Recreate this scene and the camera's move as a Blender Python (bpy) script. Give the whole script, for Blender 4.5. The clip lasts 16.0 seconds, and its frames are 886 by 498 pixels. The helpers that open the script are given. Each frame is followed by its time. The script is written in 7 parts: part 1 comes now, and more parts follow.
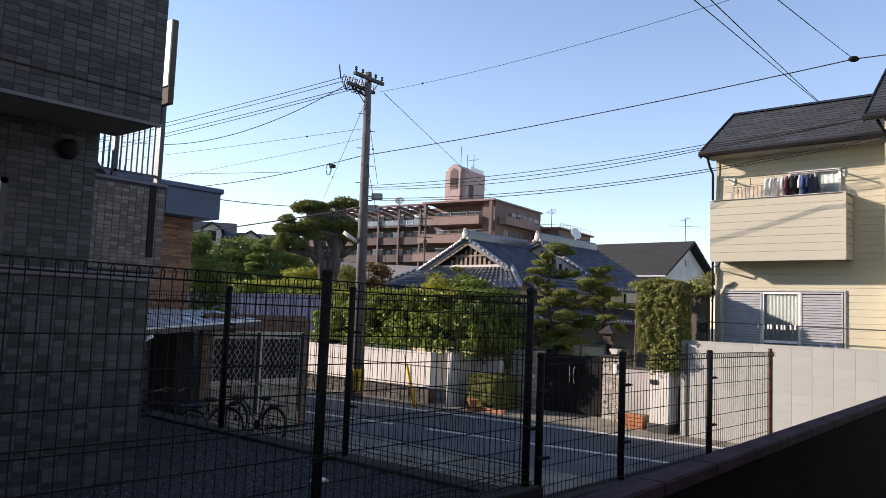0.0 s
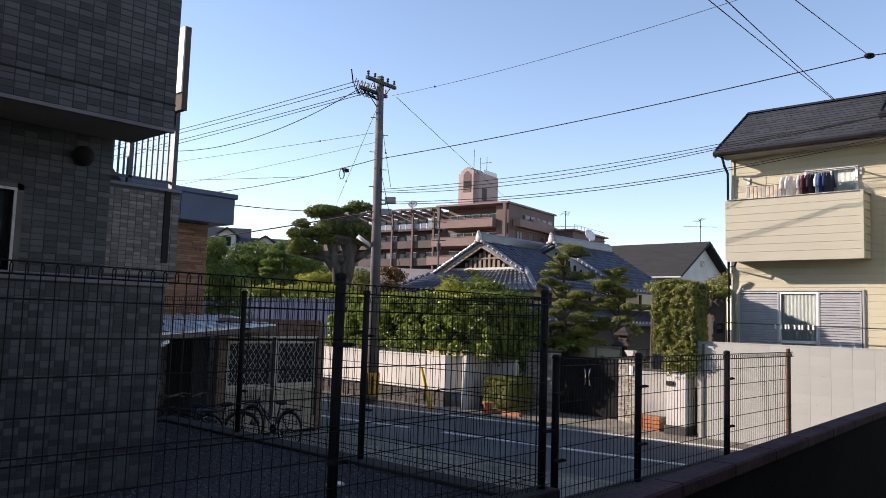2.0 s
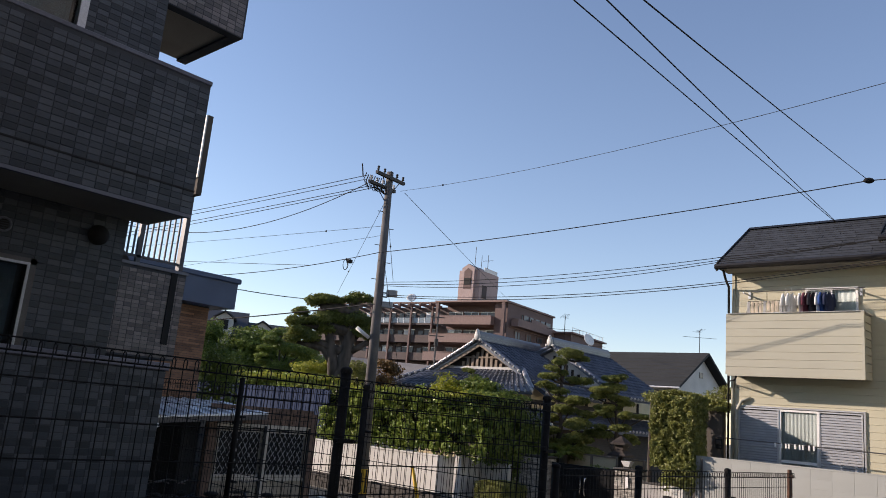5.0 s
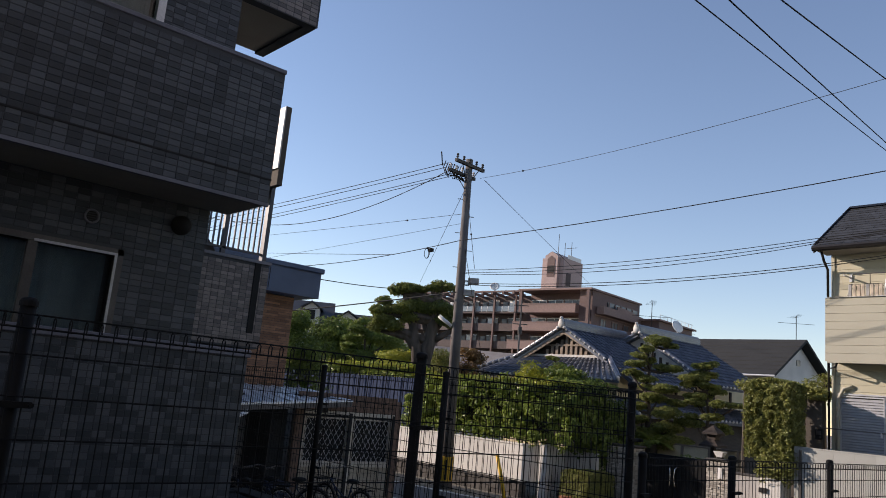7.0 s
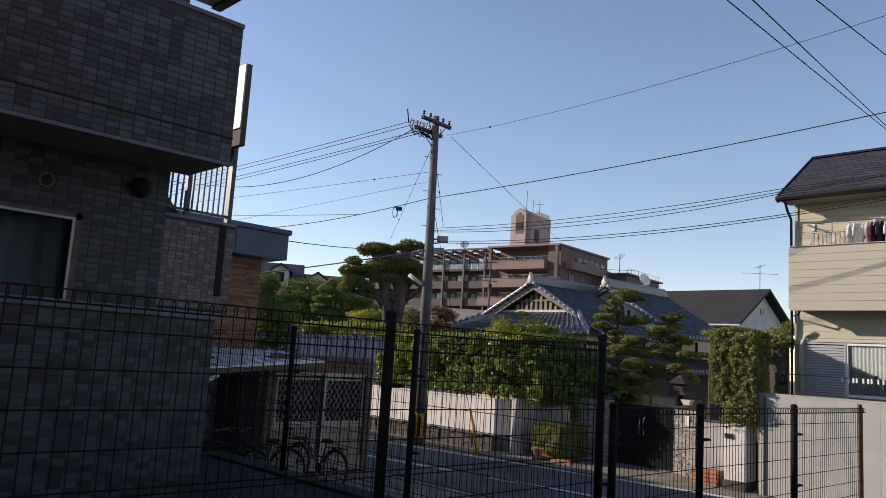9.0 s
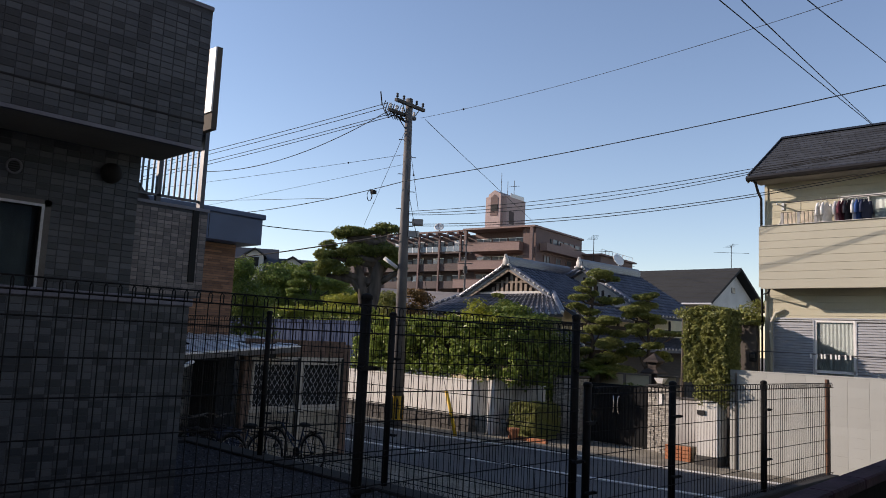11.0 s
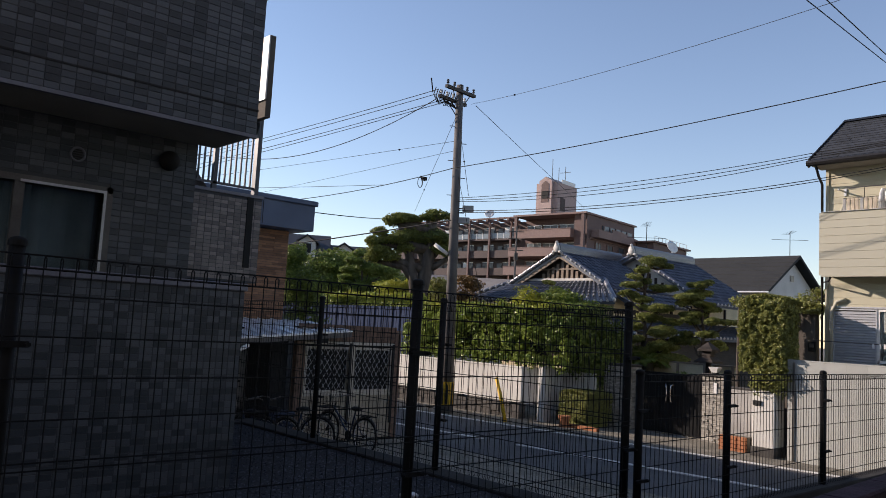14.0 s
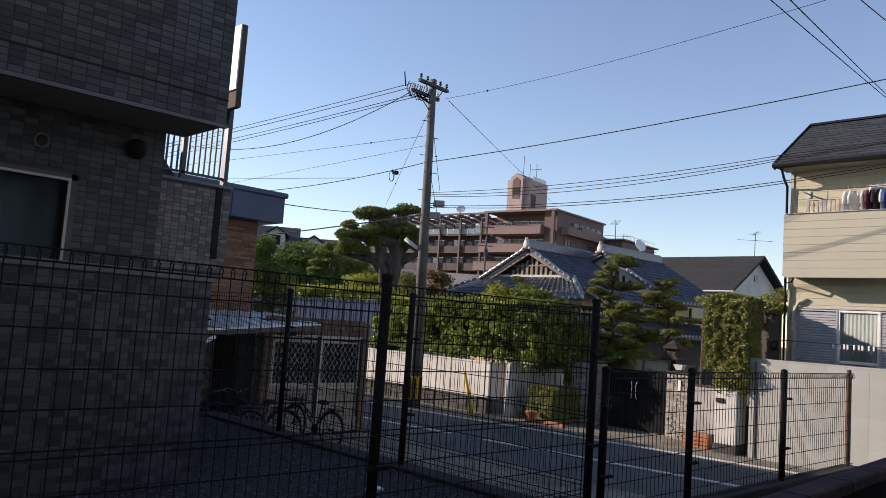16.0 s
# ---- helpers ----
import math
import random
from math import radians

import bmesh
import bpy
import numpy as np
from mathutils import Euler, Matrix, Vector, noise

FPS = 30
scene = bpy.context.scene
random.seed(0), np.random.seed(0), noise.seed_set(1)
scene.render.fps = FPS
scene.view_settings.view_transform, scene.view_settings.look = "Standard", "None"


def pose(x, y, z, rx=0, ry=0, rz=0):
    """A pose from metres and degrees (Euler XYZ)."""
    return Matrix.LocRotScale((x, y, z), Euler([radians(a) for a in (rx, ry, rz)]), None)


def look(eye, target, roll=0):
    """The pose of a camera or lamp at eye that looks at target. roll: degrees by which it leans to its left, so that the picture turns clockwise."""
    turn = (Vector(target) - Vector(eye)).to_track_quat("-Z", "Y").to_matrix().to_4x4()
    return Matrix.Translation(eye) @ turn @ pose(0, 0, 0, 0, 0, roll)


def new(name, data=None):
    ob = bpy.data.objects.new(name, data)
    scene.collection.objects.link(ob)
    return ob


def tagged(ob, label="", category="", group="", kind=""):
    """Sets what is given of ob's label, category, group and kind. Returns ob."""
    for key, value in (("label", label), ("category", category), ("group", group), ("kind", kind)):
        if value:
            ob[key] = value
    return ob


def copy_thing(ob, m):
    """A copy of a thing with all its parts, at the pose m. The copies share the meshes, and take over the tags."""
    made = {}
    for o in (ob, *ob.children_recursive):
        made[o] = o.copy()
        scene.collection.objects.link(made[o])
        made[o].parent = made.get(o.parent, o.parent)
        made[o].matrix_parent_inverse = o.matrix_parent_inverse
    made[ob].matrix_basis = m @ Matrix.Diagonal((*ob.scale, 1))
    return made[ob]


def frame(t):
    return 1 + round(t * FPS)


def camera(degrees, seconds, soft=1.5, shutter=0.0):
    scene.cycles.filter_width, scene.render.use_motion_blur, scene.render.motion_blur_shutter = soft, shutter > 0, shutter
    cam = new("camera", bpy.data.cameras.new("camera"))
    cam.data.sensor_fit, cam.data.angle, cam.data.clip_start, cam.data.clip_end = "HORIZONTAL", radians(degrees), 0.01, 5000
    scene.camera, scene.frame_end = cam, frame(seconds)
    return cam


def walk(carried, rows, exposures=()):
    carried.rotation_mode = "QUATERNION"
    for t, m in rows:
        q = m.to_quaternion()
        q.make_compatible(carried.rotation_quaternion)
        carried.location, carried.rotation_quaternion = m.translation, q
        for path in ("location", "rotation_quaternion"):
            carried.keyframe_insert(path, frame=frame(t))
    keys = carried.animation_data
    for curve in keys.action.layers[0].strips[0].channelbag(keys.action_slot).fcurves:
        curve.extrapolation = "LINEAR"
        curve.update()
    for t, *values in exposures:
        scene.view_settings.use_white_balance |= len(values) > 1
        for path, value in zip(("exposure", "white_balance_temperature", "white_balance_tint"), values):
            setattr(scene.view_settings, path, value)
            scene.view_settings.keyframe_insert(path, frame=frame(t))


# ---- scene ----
cam = camera(59.5, 16.0, soft=0.9)
PATH = [
    (0, (-0.115, -0.168, 1.288), (1.379, 1.15, 1.46), 2.3),
    (0.5, (-0.108, -0.164, 1.287), (1.389, 1.152, 1.454), 1.8),
    (1, (-0.108, -0.165, 1.286), (1.388, 1.153, 1.445), 1.8),
    (1.5, (-0.104, -0.159, 1.286), (1.389, 1.16, 1.461), 1.7),
    (2, (-0.104, -0.163, 1.283), (1.366, 1.182, 1.462), 1.8),
    (2.5, (-0.106, -0.16, 1.273), (1.364, 1.183, 1.456), 2.5),
    (3, (-0.111, -0.166, 1.269), (1.335, 1.197, 1.491), 2.3),
    (3.5, (-0.12, -0.165, 1.277), (1.382, 1.13, 1.539), 2.0),
    (4, (-0.109, -0.136, 1.28), (1.363, 1.174, 1.62), 1.4),
    (4.5, (-0.111, -0.112, 1.291), (1.393, 1.171, 1.593), 4.5),
    (5, (-0.185, -0.151, 1.302), (1.249, 1.178, 1.723), 5.2),
    (5.2, (-0.185, -0.127, 1.298), (1.198, 1.258, 1.707), 5.1),
    (7.3, (-0.023, -0.064, 1.292), (1.252, 1.435, 1.647), 5.4),
    (7.5, (-0.012, -0.049, 1.29), (1.255, 1.461, 1.628), 5.5),
    (8, (-0.015, -0.049, 1.289), (1.302, 1.42, 1.619), 5.0),
    (8.5, (-0.016, -0.056, 1.289), (1.312, 1.403, 1.613), 4.2),
    (9, (0.001, -0.035, 1.288), (1.367, 1.399, 1.564), 3.6),
    (9.5, (0.0, -0.038, 1.286), (1.376, 1.39, 1.544), 3.6),
    (10, (-0.009, -0.058, 1.287), (1.403, 1.332, 1.562), 3.2),
    (10.2, (-0.003, -0.054, 1.291), (1.409, 1.344, 1.523), 3.0),
    (12.3, (-0.027, -0.06, 1.279), (1.392, 1.328, 1.527), 2.5),
    (12.5, (-0.026, -0.064, 1.28), (1.384, 1.332, 1.527), 3.0),
    (13, (-0.024, -0.061, 1.28), (1.383, 1.34, 1.522), 2.6),
    (13.5, (-0.024, -0.063, 1.281), (1.358, 1.366, 1.503), 2.8),
    (14, (-0.018, -0.053, 1.281), (1.31, 1.43, 1.476), 3.2),
    (14.5, (-0.01, -0.044, 1.282), (1.321, 1.438, 1.457), 3.3),
    (15, (-0.008, -0.047, 1.284), (1.33, 1.43, 1.457), 2.8),
    (15.5, (-0.009, -0.05, 1.282), (1.386, 1.372, 1.457), 3.4),
    (16, (-0.014, -0.054, 1.282), (1.371, 1.377, 1.468), 4.0),
]
walk(cam, [(t, look(eye, target, roll)) for t, eye, target, roll in PATH], exposures=[(0.0, 0.93, 6900, 22), (2.5, 0.88, 6900, 22), (5.0, 0.52, 6900, 22), (9.0, 0.40, 6900, 22), (14.5, 0.50, 6900, 22), (16.0, 0.55, 6900, 22)])

# ---- light: a low sun from behind the tiled building, clear blue sky ----
SUN_DIR = Vector((-0.556, 1.0, 0.42)).normalized()
world = bpy.data.worlds.new("sky")
scene.world = world
world.use_nodes = True
wt = world.node_tree
sky = wt.nodes.new("ShaderNodeTexSky")
sky.sky_type = "NISHITA"
sky.sun_disc = False
sky.sun_elevation = math.asin(SUN_DIR.z)
sky.sun_rotation = math.atan2(SUN_DIR.x, SUN_DIR.y)
sky.air_density = 1.0
sky.dust_density = 0.0
sky.ozone_density = 2.0
wt.links.new(sky.outputs["Color"], wt.nodes["Background"].inputs["Color"])
wt.nodes["Background"].inputs["Strength"].default_value = 0.134
sun_data = bpy.data.lights.new("sun", "SUN")
sun_data.energy = 4.7
sun_data.angle = radians(0.8)
sun_data.color = (1.0, 0.915, 0.79)
sun = new("sun", sun_data)
sun.matrix_world = look(tuple(SUN_DIR * 60), (0, 0, 0))

# ---- helpers for building ----
class Geo:
    """Vertices and faces gathered for one mesh."""

    def __init__(self):
        self.v, self.f = [], []

    def add(self, verts, faces):
        n = len(self.v)
        self.v += [tuple(p) for p in verts]
        self.f += [tuple(n + i for i in face) for face in faces]
        return self

    def box(self, x0, y0, z0, x1, y1, z1, m=None, c=0.0):
        if c > 0:
            vs = []
            for z, k in ((z0, c), (z0 + c, 0), (z1 - c, 0), (z1, c)):
                for x, y in ((x0 + k, y0 + c), (x0 + c, y0 + k), (x1 - c, y0 + k), (x1 - k, y0 + c), (x1 - k, y1 - c), (x1 - c, y1 - k), (x0 + c, y1 - k), (x0 + k, y1 - c)):
                    vs.append(Vector((x, y, z)))
            fs = [tuple(range(7, -1, -1)), tuple(range(24, 32))]
            for r in range(3):
                for i in range(8):
                    j = (i + 1) % 8
                    fs.append((r * 8 + i, r * 8 + j, r * 8 + 8 + j, r * 8 + 8 + i))
        else:
            vs = [Vector((x, y, z)) for z in (z0, z1) for x, y in ((x0, y0), (x1, y0), (x1, y1), (x0, y1))]
            fs = [(3, 2, 1, 0), (4, 5, 6, 7), (0, 1, 5, 4), (1, 2, 6, 5), (2, 3, 7, 6), (3, 0, 4, 7)]
        if m is not None:
            vs = [m @ p for p in vs]
        return self.add(vs, fs)

    def tube(self, p0, p1, r0, r1=None, n=8, cap=True):
        p0, p1 = Vector(p0), Vector(p1)
        r1 = r0 if r1 is None else r1
        d = (p1 - p0).normalized()
        a = d.orthogonal().normalized()
        b = d.cross(a)
        vs = []
        for p, r in ((p0, r0), (p1, r1)):
            for i in range(n):
                w = 2 * math.pi * i / n
                vs.append(p + (a * math.cos(w) + b * math.sin(w)) * r)
        fs = [(i, (i + 1) % n, n + (i + 1) % n, n + i) for i in range(n)]
        if cap:
            fs += [tuple(range(n - 1, -1, -1)), tuple(range(n, 2 * n))]
        return self.add(vs, fs)

    def line(self, pts, radii, n=6):
        """A tube through several points."""
        if not isinstance(radii, (list, tuple)):
            radii = [radii] * len(pts)
        pts = [Vector(p) for p in pts]
        vs, fs = [], []
        a = None
        for k, p in enumerate(pts):
            d = (pts[min(k + 1, len(pts) - 1)] - pts[max(k - 1, 0)]).normalized()
            a = (d.orthogonal() if a is None else a - d * a.dot(d)).normalized()
            b = d.cross(a)
            for i in range(n):
                w = 2 * math.pi * i / n
                vs.append(p + (a * math.cos(w) + b * math.sin(w)) * radii[k])
        for k in range(len(pts) - 1):
            for i in range(n):
                j = (i + 1) % n
                fs.append((k * n + i, k * n + j, k * n + n + j, k * n + n + i))
        fs += [tuple(range(n - 1, -1, -1)), tuple(range((len(pts) - 1) * n, len(pts) * n))]
        return self.add(vs, fs)

    def prism(self, poly, a, b):
        """A solid from a polygon of 3D points, swept from offset a to offset b."""
        a, b = Vector(a), Vector(b)
        n = len(poly)
        vs = [Vector(p) + a for p in poly] + [Vector(p) + b for p in poly]
        fs = [tuple(range(n - 1, -1, -1)), tuple(range(n, 2 * n))] + [(i, (i + 1) % n, n + (i + 1) % n, n + i) for i in range(n)]
        return self.add(vs, fs)

    def ball(self, c, rx, ry, rz, n=10, k=6, jitter=0.0, rng=None):
        vs, fs = [], []
        for i in range(k + 1):
            ph = math.pi * i / k - math.pi / 2
            for j in range(n):
                w = 2 * math.pi * j / n
                s = 1 + (rng.uniform(-jitter, jitter) if rng else 0)
                vs.append((c[0] + rx * s * math.cos(ph) * math.cos(w), c[1] + ry * s * math.cos(ph) * math.sin(w), c[2] + rz * s * math.sin(ph)))
        for i in range(k):
            for j in range(n):
                jj = (j + 1) % n
                fs.append((i * n + j, i * n + jj, i * n + n + jj, i * n + n + j))
        return self.add(vs, fs)

    def mesh(self, name, material, smooth=False):
        me = bpy.data.meshes.new(name)
        me.from_pydata(self.v, [], self.f)
        me.validate()
        bm = bmesh.new()
        bm.from_mesh(me)
        bmesh.ops.recalc_face_normals(bm, faces=bm.faces)
        bm.to_mesh(me)
        bm.free()
        if material is not None:
            me.materials.append(material)
        if smooth:
            me.polygons.foreach_set("use_smooth", [True] * len(me.polygons))
        return me


def part(name, geo, material, parent=None, label="", smooth=False, bevel=0.0):
    ob = new(name, geo.mesh(name, material, smooth))
    if name == "pane":
        ob.visible_shadow = False
    if parent is not None:
        ob.parent = parent
    if label:
        ob["label"] = label
    if bevel:
        mod = ob.modifiers.new("bevel", "BEVEL")
        mod.width, mod.segments, mod.limit_method = bevel, 2, "ANGLE"
    return ob


def thing(name, m=None, label="", category="", group="", kind=""):
    ob = new(name)
    ob.empty_display_size = 0.1
    if m is not None:
        ob.matrix_basis = m
    return tagged(ob, label, category, group, kind)


def structure(name, geo, material, label, category="", smooth=False, bevel=0.0):
    return tagged(part(name, geo, material, None, "", smooth, bevel), label, category or name.split("_")[0], "", "structure")


# ---- materials ----
def mat(name, c1, c2=None, rough=0.7, metal=0.0, scale=6.0, fine=60.0, bump=0.15, spec=0.4, random_by="", spread=0.0, stretch=(1, 1, 1), detail=0.25, steep=0.0):
    """Base colour wandering between two tones at two scales, with a fine relief."""
    c2 = c2 or tuple(v * 0.8 for v in c1)
    m = bpy.data.materials.new(name)
    m.use_nodes = True
    nt = m.node_tree
    p = nt.nodes["Principled BSDF"]
    p.inputs["Roughness"].default_value = rough
    p.inputs["Metallic"].default_value = metal
    p.inputs["Specular IOR Level"].default_value = spec
    co = nt.nodes.new("ShaderNodeTexCoord")
    mp = nt.nodes.new("ShaderNodeMapping")
    mp.inputs["Scale"].default_value = stretch
    nt.links.new(co.outputs["Object"], mp.inputs["Vector"])
    n1, n2 = nt.nodes.new("ShaderNodeTexNoise"), nt.nodes.new("ShaderNodeTexNoise")
    n1.inputs["Scale"].default_value, n1.inputs["Detail"].default_value = scale, 6
    n2.inputs["Scale"].default_value, n2.inputs["Detail"].default_value = fine, 4
    for n in (n1, n2):
        nt.links.new(mp.outputs["Vector"], n.inputs["Vector"])
    ramp = nt.nodes.new("ShaderNodeMapRange")
    ramp.inputs["From Min"].default_value, ramp.inputs["From Max"].default_value = 0.32, 0.68
    nt.links.new(n1.outputs["Fac"], ramp.inputs["Value"])
    mix = nt.nodes.new("ShaderNodeMix")
    mix.data_type = "RGBA"
    mix.inputs["A"].default_value, mix.inputs["B"].default_value = (*c1, 1), (*c2, 1)
    fac = ramp.outputs["Result"]
    if random_by:
        src = nt.nodes.new("ShaderNodeObjectInfo" if random_by == "object" else "ShaderNodeNewGeometry")
        rnd = src.outputs["Random" if random_by == "object" else "Random Per Island"]
        add = nt.nodes.new("ShaderNodeMix")
        add.data_type = "FLOAT"
        add.inputs["Factor"].default_value = spread
        nt.links.new(fac, add.inputs["A"])
        nt.links.new(rnd, add.inputs["B"])
        fac = add.outputs["Result"]
        if steep:
            st = nt.nodes.new("ShaderNodeMapRange")
            st.inputs["From Min"].default_value, st.inputs["From Max"].default_value = 0.5 - steep, 0.5 + steep
            nt.links.new(fac, st.inputs["Value"])
            fac = st.outputs["Result"]
    nt.links.new(fac, mix.inputs["Factor"])
    fine_mix = nt.nodes.new("ShaderNodeMix")
    fine_mix.data_type, fine_mix.blend_type = "RGBA", "MULTIPLY"
    fine_mix.inputs["Factor"].default_value = detail
    gain = nt.nodes.new("ShaderNodeMapRange")
    gain.inputs["From Min"].default_value, gain.inputs["From Max"].default_value = 0.3, 0.7
    gain.inputs["To Min"].default_value, gain.inputs["To Max"].default_value = 0.35, 1.25
    nt.links.new(n2.outputs["Fac"], gain.inputs["Value"])
    nt.links.new(mix.outputs["Result"], fine_mix.inputs["A"])
    nt.links.new(gain.outputs["Result"], fine_mix.inputs["B"])
    nt.links.new(fine_mix.outputs["Result"], p.inputs["Base Color"])
    if bump:
        b = nt.nodes.new("ShaderNodeBump")
        b.inputs["Strength"].default_value, b.inputs["Distance"].default_value = bump, 0.01
        nt.links.new(n2.outputs["Fac"], b.inputs["Height"])
        nt.links.new(b.outputs["Normal"], p.inputs["Normal"])
    return m


def leaf_mat(name, c1, c2, gloss=0.45):
    """Leaves: tones vary from leaf to leaf, and light passes through a little."""
    m = mat(name, c1, c2, gloss, 0, 0.9, 8, 0, 0.3, "island", 0.6, detail=0.1)
    nt = m.node_tree
    p = nt.nodes["Principled BSDF"]
    tr = nt.nodes.new("ShaderNodeBsdfTranslucent")
    mixs = nt.nodes.new("ShaderNodeMixShader")
    mixs.inputs[0].default_value = 0.3
    src = p.inputs["Base Color"].links[0].from_socket
    nt.links.new(src, tr.inputs["Color"])
    nt.links.new(p.outputs[0], mixs.inputs[1])
    nt.links.new(tr.outputs[0], mixs.inputs[2])
    nt.links.new(mixs.outputs[0], nt.nodes["Material Output"].inputs["Surface"])
    return m


def glass_mat(name, tint=(0.05, 0.07, 0.08), rough=0.05):
    m = bpy.data.materials.new(name)
    m.use_nodes = True
    p = m.node_tree.nodes["Principled BSDF"]
    p.inputs["Base Color"].default_value = (*tint, 1)
    p.inputs["Roughness"].default_value = rough
    p.inputs["Specular IOR Level"].default_value = 0.7
    return m


def clear_glass(name):
    m = bpy.data.materials.new(name)
    m.use_nodes = True
    nt = m.node_tree
    tr, gl, mx = nt.nodes.new("ShaderNodeBsdfTransparent"), nt.nodes.new("ShaderNodeBsdfGlossy"), nt.nodes.new("ShaderNodeMixShader")
    fr = nt.nodes.new("ShaderNodeFresnel")
    tr.inputs["Color"].default_value = (0.85, 0.9, 0.9, 1)
    gl.inputs["Roughness"].default_value = 0.02
    nt.links.new(fr.outputs[0], mx.inputs[0])
    nt.links.new(tr.outputs[0], mx.inputs[1])
    nt.links.new(gl.outputs[0], mx.inputs[2])
    nt.links.new(mx.outputs[0], nt.nodes["Material Output"].inputs["Surface"])
    return m


M_ASPHALT = mat("asphalt", (0.105, 0.105, 0.108), (0.07, 0.071, 0.075), 0.9, 0, 0.7, 140, 0.4)
M_PAVE = mat("worn_roadside_concrete", (0.28, 0.255, 0.205), (0.15, 0.138, 0.112), 0.95, 0, 2.2, 26, 0.7, 0.2, detail=0.75)
M_EARTH = mat("earth", (0.17, 0.15, 0.12), (0.11, 0.1, 0.08), 0.95, 0, 0.5, 40, 0.4)
M_PAINT_LINE = mat("road_paint", (0.75, 0.74, 0.7), (0.5, 0.49, 0.47), 0.7, 0, 3, 60, 0.2, detail=0.5)
M_GRAVEL_BED = mat("gravel_bed", (0.022, 0.025, 0.032), (0.018, 0.019, 0.023), 0.95, 0, 9, 70, 0.9, detail=0.8)
M_STONE = mat("gravel_stone", (0.10, 0.11, 0.135), (0.012, 0.014, 0.019), 0.85, 0, 20, 90, 0.3, random_by="island", spread=0.85, steep=0.4)
M_CONC = mat("concrete", (0.42, 0.41, 0.39), (0.3, 0.29, 0.275), 0.9, 0, 1.6, 80, 0.25)
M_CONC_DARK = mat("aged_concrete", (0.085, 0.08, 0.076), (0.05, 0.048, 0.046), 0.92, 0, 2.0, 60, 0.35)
M_GROUT = mat("grout", (0.072, 0.077, 0.086), (0.055, 0.06, 0.067), 0.95, 0, 4, 100, 0.2)
M_TILE_OBJ = mat("glazed_tile", (0.085, 0.098, 0.112), (0.030, 0.036, 0.044), 0.45, 0, 3.5, 120, 0.12, 0.45, "object", 0.9, steep=0.3)
M_TILE_ISL = mat("glazed_tile_field", (0.085, 0.098, 0.112), (0.030, 0.036, 0.044), 0.45, 0, 3.5, 120, 0.12, 0.45, "island", 0.9, steep=0.3)
M_TILE_TAN = mat("tan_tile_field", (0.25, 0.215, 0.20), (0.12, 0.105, 0.10), 0.5, 0, 3.5, 120, 0.12, 0.45, "island", 0.9, steep=0.3)
M_TILE_PLAIN = mat("grey_tile_wall", (0.22, 0.205, 0.2), (0.15, 0.14, 0.14), 0.5, 0, 3, 60, 0.1)
M_CAP = mat("grey_capping", (0.18, 0.185, 0.22), (0.13, 0.135, 0.165), 0.5, 0.0, 3, 60, 0.05)
M_SOFFIT = mat("painted_soffit", (0.34, 0.32, 0.27), (0.28, 0.26, 0.22), 0.8, 0, 2, 80, 0.08)
M_ALU = mat("bronze_aluminium", (0.16, 0.15, 0.14), (0.12, 0.11, 0.105), 0.38, 0.7, 5, 80, 0.03)
M_ALU_LIGHT = mat("silver_aluminium", (0.62, 0.62, 0.62), (0.5, 0.5, 0.5), 0.4, 0.6, 5, 80, 0.03)
M_RAILING = mat("grey_railing_paint", (0.08, 0.085, 0.097), (0.06, 0.064, 0.074), 0.5, 0.1, 5, 80, 0.03)
M_FENCE = mat("dark_brown_steel", (0.013, 0.0125, 0.0125), (0.009, 0.009, 0.009), 0.7, 0.0, 9, 90, 0.05, 0.2)
# kerb and retaining wall: very dark grey, mottled by noise
M_KERB = mat("dark_kerb", (0.026, 0.025, 0.025), (0.014, 0.0135, 0.0135), 0.95, 0, 3, 60, 0.4)
# parapet render, blackened so the colour carries the shade it stands in
M_PARAPET = mat("render_with_shade", (0.012, 0.013, 0.0135), (0.008, 0.0085, 0.009), 0.95, 0, 2, 60, 0.3, 0.05)
M_RUST = mat("rusty_steel", (0.17, 0.085, 0.05), (0.09, 0.05, 0.035), 0.8, 0.2, 14, 90, 0.2)
M_GLASS_DARK = glass_mat("dark_window_glass")
M_GLASS_FAR = glass_mat("dim_far_glass", (0.035, 0.04, 0.05), 0.35)
M_GLASS = clear_glass("clear_glass")
M_CURTAIN = mat("curtain_cloth", (0.88, 0.87, 0.85), (0.8, 0.79, 0.77), 0.9, 0, 4, 120, 0.1)
M_CURTAIN_BLUE = mat("blue_grey_curtain", (0.22, 0.27, 0.31), (0.15, 0.19, 0.22), 0.9, 0, 4, 120, 0.1)
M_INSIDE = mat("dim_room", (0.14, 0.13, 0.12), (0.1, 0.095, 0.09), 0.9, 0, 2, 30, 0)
M_WHITE_WALL = mat("white_stucco", (0.64, 0.62, 0.575), (0.52, 0.505, 0.47), 0.9, 0, 1.1, 70, 0.2)
M_BLOCK_WHITE = mat("painted_block_wall", (0.41, 0.415, 0.385), (0.33, 0.335, 0.308), 0.88, 0, 1.0, 70, 0.2)
M_BASE_STONE = mat("dark_rubble_base", (0.095, 0.088, 0.08), (0.04, 0.037, 0.034), 0.95, 0, 9, 40, 0.6, random_by="island", spread=0.6)
M_LEDGE = mat("stacked_ledge_stone", (0.5, 0.47, 0.41), (0.2, 0.185, 0.165), 0.9, 0, 6, 60, 0.4, random_by="island", spread=0.8)
M_GATE = mat("black_gate_paint", (0.016, 0.017, 0.018), (0.01, 0.01, 0.011), 0.35, 0.3, 5, 60, 0.05)
